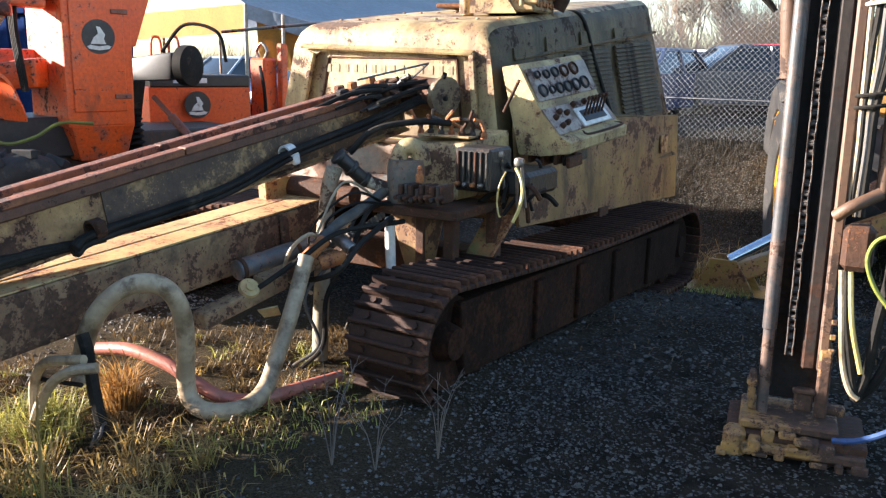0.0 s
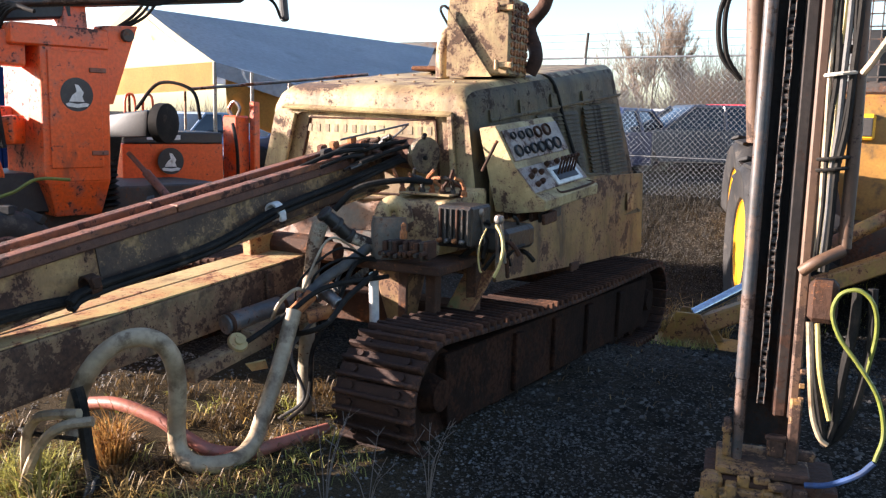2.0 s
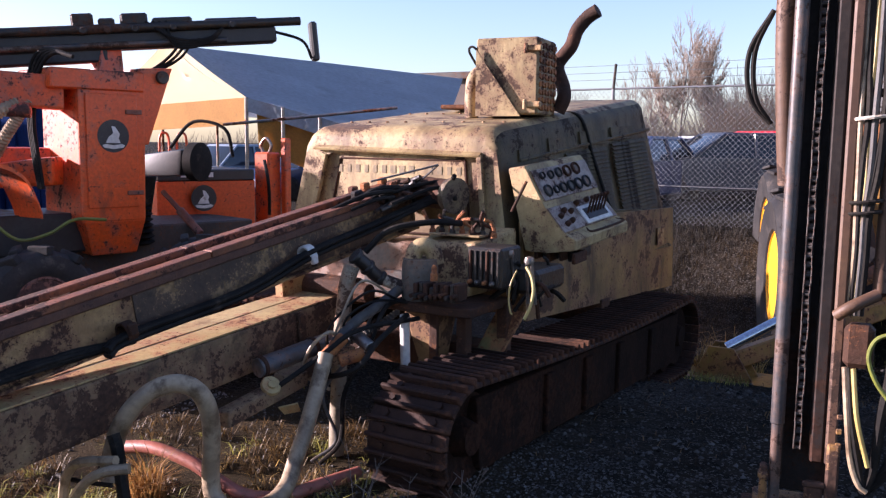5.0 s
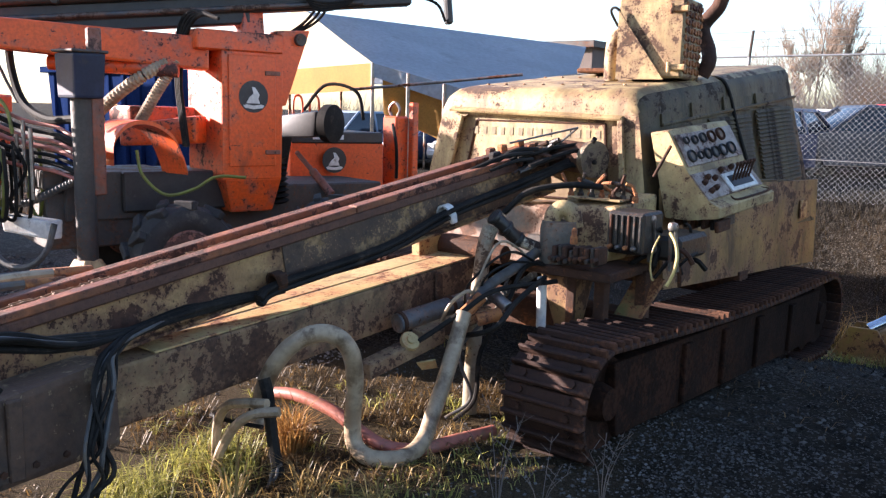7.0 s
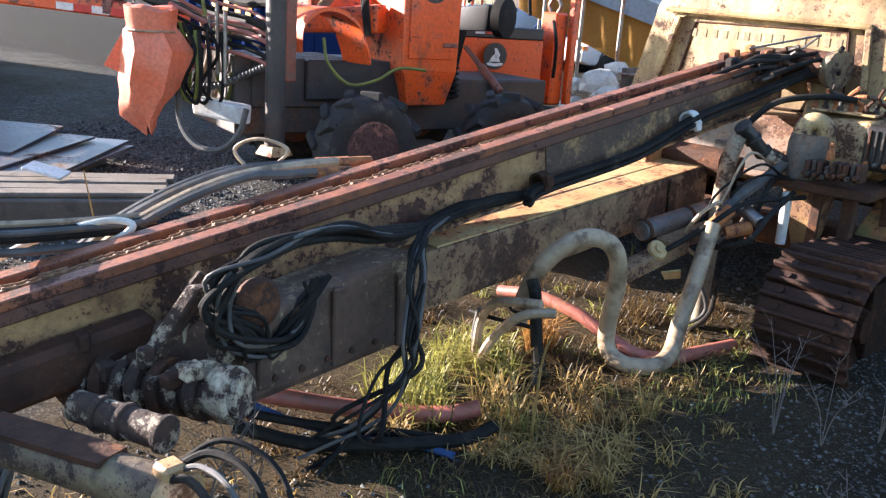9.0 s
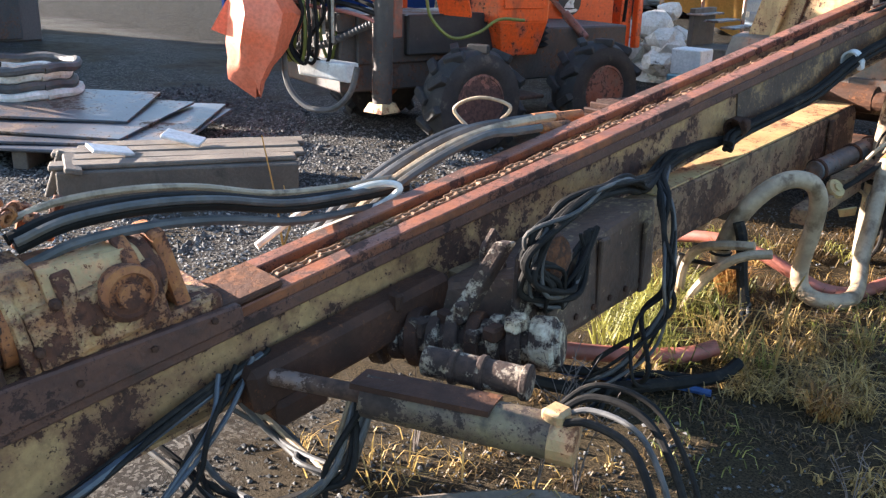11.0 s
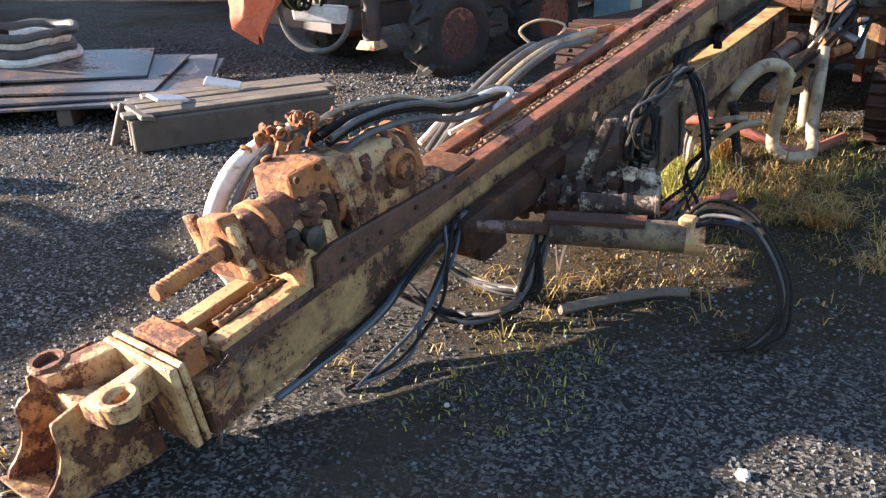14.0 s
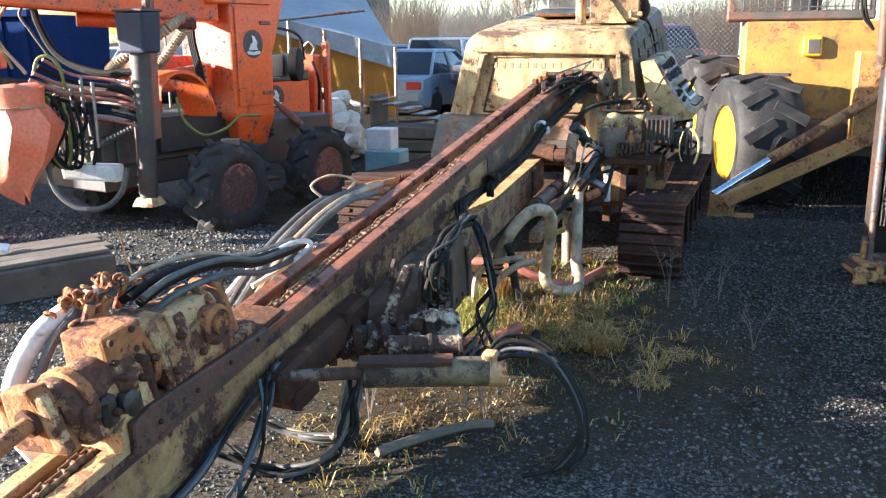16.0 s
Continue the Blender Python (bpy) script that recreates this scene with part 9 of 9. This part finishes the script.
for c, r in (((0.22, 0.20, 0.275), 25), ((0.62, 0.42, 0.285), -20)):
    bm = B()
    box(bm, (0, 0, 0), (0.24, 0.13, 0.02), PM @ Matrix.Translation(c) @ pose(0, 0, 0, 8, 12, r), 0.004)
    lone("paper_board", bm, M_WHITE, "small white board lying on the timber skid", "board", "white scraps")

stack = thing("steel_sheet_stack", (-7.6, 1.75, 0.0), "stack of wet steel sheets on timber bearers", "steel sheets")
SM = Matrix.Translation((-7.55, 1.75, 0)) @ pose(0, 0, 0, 0, 0, 40)
for i, (dx, dy, sx, sy, z, r) in enumerate(((0.0, 0.0, 1.9, 1.6, 0.14, 0), (0.06, 0.05, 1.75, 1.5, 0.17, 3), (-0.12, 0.10, 1.5, 1.3, 0.20, -4), (0.30, -0.50, 1.4, 0.55, 0.155, 2), (-0.2, 0.3, 1.3, 1.0, 0.23, 6))):
    bm = B()
    box(bm, (dx, dy, z), (sx, sy, 0.018), SM @ pose(0, 0, 0, 0.6 * i, 0.5 * i, r), 0.003)
    part("sheet", bm, M_PLATE, stack)
for dx in (-0.7, 0.0, 0.7):
    bm = B()
    box(bm, (dx, 0, 0.065), (0.10, 1.5, 0.13), SM, 0.006)
    part("bearer", bm, M_WOOD, stack)
coil = thing("hose_coil", (-8.40, 1.80, 0.26), "coil of thick grey hose lying on the steel sheets", "hose")
for k in range(4):
    bm = B()
    n, r0 = 40, 0.42 - 0.035 * (k % 3)
    tube(bm, [(-8.40 + r0 * math.cos(2 * math.pi * i / n), 1.80 + r0 * math.sin(2 * math.pi * i / n), 0.29 + 0.065 * k + 0.01 * math.sin(i)) for i in range(n + 1)], 0.036, 8, 1)
    part("hose_turn", bm, M_HOSE_GREY if k % 2 else M_HOSE_WHITE, coil, "", True)
bm = B()
tube(bm, [(-8.45, 1.33, 0.28), (-8.35, 1.28, 0.48), (-8.28, 1.40, 0.56), (-8.24, 1.60, 0.5)], 0.03, 8)
part("hose_tail", bm, M_HOSE, coil, "", True)
bm = B()
box(bm, (-6.62, -0.02, 0.10), (0.26, 0.20, 0.20), pose(0, 0, 0, 0, 0, 0), 0.02)
jug = lone("plastic_canister", bm, M_WHITE, "pale plastic canister beside the steel sheets", "canister")
bm = B()
lathe(bm, [(0.04, 0), (0.04, 0.03), (0, 0.03)], Matrix.Translation((-6.62, -0.02, 0.20)), 12)
part("cap", bm, M_BLACK, jug)
# things between the carrier and the drill
bm = B()
box(bm, (-5.33, 6.80, 0.44), (0.30, 0.26, 0.24), pose(0, 0, 0, 0, 0, 0), 0.01)
lone("white_box", bm, M_WHITE, "white cardboard box on a teal crate", "box")
bm = B()
box(bm, (-5.28, 6.80, 0.13), (0.42, 0.34, 0.38), pose(0, 0, 0, 0, 0, 0), 0.012)
lone("teal_crate", bm, surface("teal_plastic", (0.25, 0.42, 0.44), (0.18, 0.33, 0.36), 0.5, grimy=0.3), "pale teal plastic crate on the ground", "crate")
lum = thing("timber_stack", (-5.2, 7.6, -0.1), "stack of dark timber with grey slats leaning on top", "timber")
for k in range(4):
    bm = B()
    box(bm, (-5.28 + 0.03 * k, 7.75, -0.03 + 0.155 * k), (1.05, 0.55, 0.14), pose(0, 0, 0, 0, 0, 0), 0.01)
    part("beam", bm, M_WOOD, lum)
for k in range(5):
    bm = B()
    box(bm, (-5.72 + 0.19 * k, 7.80, 0.82 - 0.055 * k), (0.16, 0.55, 0.02), pose(0, 0, 0) @ pose(0, 0, 0), 0.004)
    part("slat", bm, M_PLATE, lum)
for x, z in ((-5.75, 0.69), (-4.92, 0.54)):
    bm = B()
    box(bm, (x, 7.80, z), (0.06, 0.5, 2 * (z - 0.50)), pose(0, 0, 0), 0.006)
    part("slat_prop", bm, M_WOOD, lum)


def boulder(x, y, z, r, seed, name="rubble_stone", label="pale broken rubble stone", mt=M_ROCK, group="rubble by the tent"):
    bm = B()
    bmesh.ops.create_icosphere(bm, subdivisions=2, radius=r)
    for v in bm.verts:
        v.co *= 1 + 0.35 * noise.noise(v.co * (1.6 / r) + Vector((seed, 0, 0)))
        v.co.z *= 0.7
    bmesh.ops.translate(bm, verts=bm.verts, vec=(x, y, z))
    return lone(name, bm, mt, label, "stone", group)


random.seed(17)
for i in range(26):
    boulder(-6.95 + random.uniform(-0.34, 0.34), 9.1 + random.uniform(-0.4, 0.4), -0.10 + 0.85 * random.random() * (1 - i / 40), random.uniform(0.12, 0.27), i)
for x, y, r in ((-2.02, -0.34, 0.022), (-2.9, -0.45, 0.010)):
    boulder(x, y, ground_z(x, y) + 0.3 * r, r, x, "loose_stone", "pale loose stone on the gravel", M_ROCK, "loose stones")
hz = B()
tube(hz, [(-2.86, 0.28, 0.02), (-2.74, 0.44, 0.02), (-2.60, 0.60, 0.018), (-2.50, 0.66, 0.014)], 0.022, 7)
lone("rotten_stick", hz, M_WOOD, "grey rotten stick lying in the grass", "stick")
for pts, nm in (([(-4.72, 1.42, 0.0), (-4.74, 1.40, 0.25), (-4.80, 1.38, 0.55)], "dry_stalk"), ([(-4.72, 1.42, 0.0), (-4.66, 1.43, 0.18), (-4.70, 1.42, 0.32)], "dry_stalk"), ([(-2.42, 1.75, 0.0), (-2.40, 1.74, 0.3), (-2.36, 1.72, 0.42)], "dry_stalk")):
    bm = B()
    tube(bm, pts, 0.006, 5, taper=0.5)
    lone(nm, bm, M_GRASS_DRY, "single dry straw-coloured stalk", "stalk", "dry stalks")


def weed(x, y, h, seed):
    rnd = random.Random(seed)
    bm = B()
    z = ground_z(x, y)
    for i in range(5):
        a = rnd.uniform(0, 6.28)
        tip = (x + 0.35 * h * math.cos(a), y + 0.35 * h * math.sin(a), z + h * rnd.uniform(0.7, 1.0))
        mid = (x + 0.1 * h * math.cos(a), y + 0.1 * h * math.sin(a), z + 0.45 * h)
        tube(bm, [(x, y, z - 0.01), mid, tip], 0.0022, 4, 3, taper=0.4)
        for k in range(3):
            b = rnd.uniform(0, 6.28)
            q = Vector(mid).lerp(Vector(tip), rnd.uniform(0.2, 0.9))
            tube(bm, [q, q + Vector((0.12 * h * math.cos(b), 0.12 * h * math.sin(b), 0.10 * h))], 0.0013, 3, 2)
    lone("dead_weed", bm, M_BARK, "thin dead weed with branching stalks", "weed", "dead weeds")


for i, (x, y, h) in enumerate(((-4.25, -0.10, 0.30), (-2.62, 0.62, 0.45), (-2.55, 0.72, 0.38), (-1.9, 2.5, 0.42), (-1.62, 2.75, 0.40), (-1.75, 2.55, 0.30), (-3.0, 0.55, 0.35), (-3.55, -1.02, 0.25), (-3.36, -0.96, 0.38), (-1.95, 1.1, 0.22), (-1.45, 1.9, 0.25))):
    weed(x, y, h, i)

# ---- grass, litter and stones ----
def grass_stuff(name, patches, material, label, seed):
    """Blades in clumps: each patch is (x, y, radius, blades, height, lean)."""
    rnd = random.Random(seed)
    v, f = [], []
    for px, py, rad, count, hgt, lean in patches:
        for i in range(count):
            a, rr = rnd.uniform(0, 6.283), rad * math.sqrt(rnd.random())
            x, y = px + rr * math.cos(a), py + rr * math.sin(a)
            z = ground_z(x, y) - 0.005
            h = hgt * rnd.uniform(0.35, 1.1)
            b = rnd.uniform(0, 6.283)
            d = Vector((math.cos(b), math.sin(b), 0))
            w = Vector((-d.y, d.x, 0)) * rnd.uniform(0.0015, 0.0035)
            p0 = Vector((x, y, z))
            p1 = p0 + Vector((0, 0, 0.55 * h)) + d * lean * h * 0.3
            p2 = p0 + Vector((0, 0, h * (1 - 0.45 * lean))) + d * lean * h
            k = len(v)
            v.extend([tuple(p0 - w), tuple(p0 + w), tuple(p1 + w * 0.8), tuple(p1 - w * 0.8), tuple(p2)])
            f.extend([(k, k + 1, k + 2, k + 3), (k + 3, k + 2, k + 4)])
    m = bpy.data.meshes.new(name)
    m.from_pydata(v, [], f)
    m.materials.append(material)
    tagged(new(name, m), label, "grass", kind="stuff")


# unseen trailer-shaped block to the west, added to throw long shade over the gravel
trailer = thing("shade_caster", (-9.9, -2.84, 0.0), "unseen trailer-shaped stand-in added to shade the gravel", "trailer")
bm = B()
box(bm, (-9.91, -2.84, 0.98), (1.38, 0.95, 0.84), ID, 0.03)
part("load", bm, M_DARK, trailer, "dark block added to cast the broad shade")
bm = B()
box(bm, (-9.95, -2.84, 0.50), (1.7, 1.0, 0.10), ID, 0.02)
part("caster_bed", bm, M_RUST_DARK, trailer)
for y in (-3.36, -2.32):
    bm = B()
    lathe(bm, [(0.0, -0.09), (0.22, -0.09), (0.28, -0.06), (0.28, 0.06), (0.22, 0.09), (0.0, 0.09)], Matrix.Translation((-9.95, y, 0.28)) @ pose(0, 0, 0, 90, 0, 0), 24)
    part("wheel", bm, M_TYRE, trailer, "", True)
# poles added for the thin crossing shadows
for a, b in (((-9.29, -2.40, 1.42), (-9.49, -1.58, 1.0)), ((-9.89, -2.40, 1.42), (-8.65, -1.28, 1.0))):
    bm = B()
    rod(bm, a, b, 0.05, 10)
    part("shade_pole", bm, M_RUST_DARK, trailer)

random.seed(40)
dry, green, litter = [], [], []
for x, y, r, n, h in ((-2.27, 1.75, 0.13, 200, 0.15), (-2.20, 1.82, 0.08, 100, 0.16), (-1.92, 1.30, 0.09, 160, 0.07), (-1.81, 1.70, 0.08, 140, 0.06), (-2.45, 1.62, 0.10, 200, 0.10)):
    dry.append((x, y, r, n, h, 1.2))
for x, y, r, n, h in ((-2.30, 1.75, 0.26, 900, 0.16), (-2.05, 1.55, 0.22, 700, 0.14), (-1.80, 1.60, 0.2, 400, 0.10), (-2.55, 1.95, 0.22, 600, 0.22), (-2.64, 1.80, 0.12, 500, 0.30), (-3.1, 0.42, 0.2, 350, 0.14), (-2.8, 0.10, 0.22, 260, 0.12), (-2.5, 0.55, 0.16, 250, 0.10), (-2.95, -0.10, 0.22, 220, 0.09), (-3.35, -0.55, 0.15, 150, 0.10), (-2.05, 0.75, 0.12, 80, 0.08), (-2.55, 2.6, 0.3, 500, 0.14), (-2.75, 3.0, 0.3, 500, 0.12), (-1.55, 1.45, 0.2, 200, 0.06), (-3.9, -1.55, 0.25, 500, 0.07), (-1.78, 7.6, 0.22, 1500, 0.55), (-1.65, 7.9, 0.3, 900, 0.4), (-1.8, 7.2, 0.35, 900, 0.14), (-2.4, 2.15, 0.22, 900, 0.2), (-2.27, 1.95, 0.2, 900, 0.17), (-2.6, 1.57, 0.25, 900, 0.14), (-2.1, 1.35, 0.14, 250, 0.08), (-2.96, 0.52, 0.16, 350, 0.12), (-2.98, 2.2, 0.16, 500, 0.2), (-2.7, 0.8, 0.22, 350, 0.08), (-2.0, 2.0, 0.25, 600, 0.11), (-2.2, 2.2, 0.3, 500, 0.12)):
    dry.append((x, y, r * 0.9, int(n * 0.03), h * 0.7, 1.3))
    for k in range(5):
        a = random.uniform(0, 6.28)
        dry.append((x + 0.8 * r * math.cos(a), y + 0.8 * r * math.sin(a), random.uniform(0.02, 0.05), int(n * 0.03), h * random.uniform(0.5, 1.2), random.uniform(0.6, 1.3)))
for x, y, r, n, h in ((-2.87, 2.09, 0.12, 600, 0.20), (-3.02, 2.10, 0.14, 700, 0.22), (-3.0, 2.15, 0.14, 500, 0.22), (-1.75, 7.1, 0.35, 700, 0.1), (-2.95, 1.70, 0.16, 900, 0.24), (-2.80, 1.62, 0.12, 500, 0.22), (-3.02, 1.85, 0.12, 300, 0.18), (-2.52, 1.80, 0.10, 200, 0.2), (-2.30, 2.55, 0.2, 250, 0.10), (-2.15, 2.85, 0.2, 200, 0.10), (-2.1, 2.2, 0.3, 150, 0.06), (-2.8, 0.0, 0.25, 300, 0.05), (-2.75, -0.3, 0.25, 300, 0.04), (-3.0, -0.45, 0.2, 200, 0.04), (-2.4, 1.2, 0.2, 120, 0.08), (-1.7, 2.0, 0.25, 80, 0.05), (-3.45, 4.15, 0.06, 14, 0.20), (-0.9, 9.3, 0.9, 900, 0.10)):
    green.append((x, y, r, int(n * (0.28 if 1.5 < y < 2.3 else 0.5)), h, 0.8))
for i in range(46):
    litter.append((random.gauss(-2.62, 0.3), random.gauss(1.6, 0.65), random.uniform(0.05, 0.15), 60, 0.045, 1.5))
for i in range(70):
    litter.append((random.uniform(-3.7, -2.15), random.uniform(2.0, 3.7), random.uniform(0.05, 0.16), 60, random.uniform(0.05, 0.13), 1.1))
for i in range(26):
    green.append((random.uniform(-3.6, -2.2), random.uniform(2.2, 3.5), random.uniform(0.02, 0.06), 24, random.uniform(0.06, 0.14), 1.0))
for i in range(25):
    litter.append((random.uniform(-3.4, -0.4), random.uniform(3.5, 9.5), 0.5, 50, 0.07, 1.0))
weeds = [(random.uniform(-5.5, 1.5), random.uniform(9.0, 14.0), 0.6, 260, 0.16, 0.9) for i in range(110)]
grass_stuff("brown_grass", [(-2.89, 2.42, 0.05, 260, 0.26, 0.7), (-2.93, 2.46, 0.04, 160, 0.30, 0.5), (-2.2, 1.62, 0.05, 120, 0.16, 0.8)], M_GRASS_BROWN, "orange-brown clump of dead grass", 8)
grass_stuff("dark_weeds", weeds, M_LITTER_DARK, "dark dead weeds on the bank below the fence", 4)
grass_stuff("straw_grass", dry, M_GRASS_DRY, "clumps of straw-yellow dead grass", 1)
grass_stuff("green_grass", green, M_GRASS_GREEN, "tufts of yellow-green grass", 2)
grass_stuff("grass_litter", litter, M_LITTER, "matted brown grass litter", 3)


def gravel(name, boxes, label, seed, material=M_GRAVEL):
    """Loose gravel stones, coarse and angular, as one mesh."""
    rnd = random.Random(seed)
    v, f = [], []
    for x0, x1, y0, y1, count, size in boxes:
        for i in range(count):
            x, y = rnd.uniform(x0, x1), rnd.uniform(y0, y1)
            if noise.noise((0.9 * x + 7, 0.9 * y, 2.0)) < rnd.uniform(-0.7, 0.25):
                continue
            if 0.8 * (x + 2.95) ** 2 + 0.4 * (y - 2.1) ** 2 < rnd.uniform(0.2, 1.7):
                continue
            s = size * rnd.choice((0.5, 0.6, 0.7, 0.8, 1.0, 1.5))
            z = ground_z(x, y) + 0.15 * s
            k = len(v)
            a = rnd.uniform(0, 6.28)
            for sx, sy, sz in ((1, 0, 0.1), (0.2, 0.8, -0.1), (-0.9, 0.3, 0.15), (-0.3, -0.85, 0), (0.1, 0.05, 0.75), (-0.05, 0.0, -0.5)):
                ca, sa = math.cos(a), math.sin(a)
                jx, jy = sx + rnd.uniform(-0.25, 0.25), sy + rnd.uniform(-0.25, 0.25)
                v.append((x + s * (ca * jx - sa * jy), y + s * (sa * jx + ca * jy), z + s * (sz + rnd.uniform(-0.12, 0.12))))
            for q in range(4):
                f.append((k + q, k + (q + 1) % 4, k + 4))
                f.append((k + (q + 1) % 4, k + q, k + 5))
    m = bpy.data.meshes.new(name)
    m.from_pydata(v, [], f)
    m.materials.append(material)
    tagged(new(name, m), label, "gravel", kind="stuff")


gravel("sunlit_gravel", [(-7.5, -3.7, -2.6, 3.8, 60000, 0.0078)], "grey gravel coloured paler for the low sun on it", 9, M_GRAVEL_SUNLIT)
gravel("gravel", [(-3.4, -1.6, -2.6, 4.0, 30000, 0.007), (-1.6, 0.8, -2.4, 1.4, 20000, 0.0075), (-9.5, -5.0, 1.0, 4.0, 8000, 0.016)], "loose angular grey gravel", 5)
gravel("shaded_gravel", [(-1.6, 0.8, 1.2, 4.0, 20000, 0.0075), (-3.0, 1.5, 4.0, 8.5, 9000, 0.012)], "earthy gravel with few pale stones, darkened for the shade on it", 6, M_GRAVEL_SHADED)
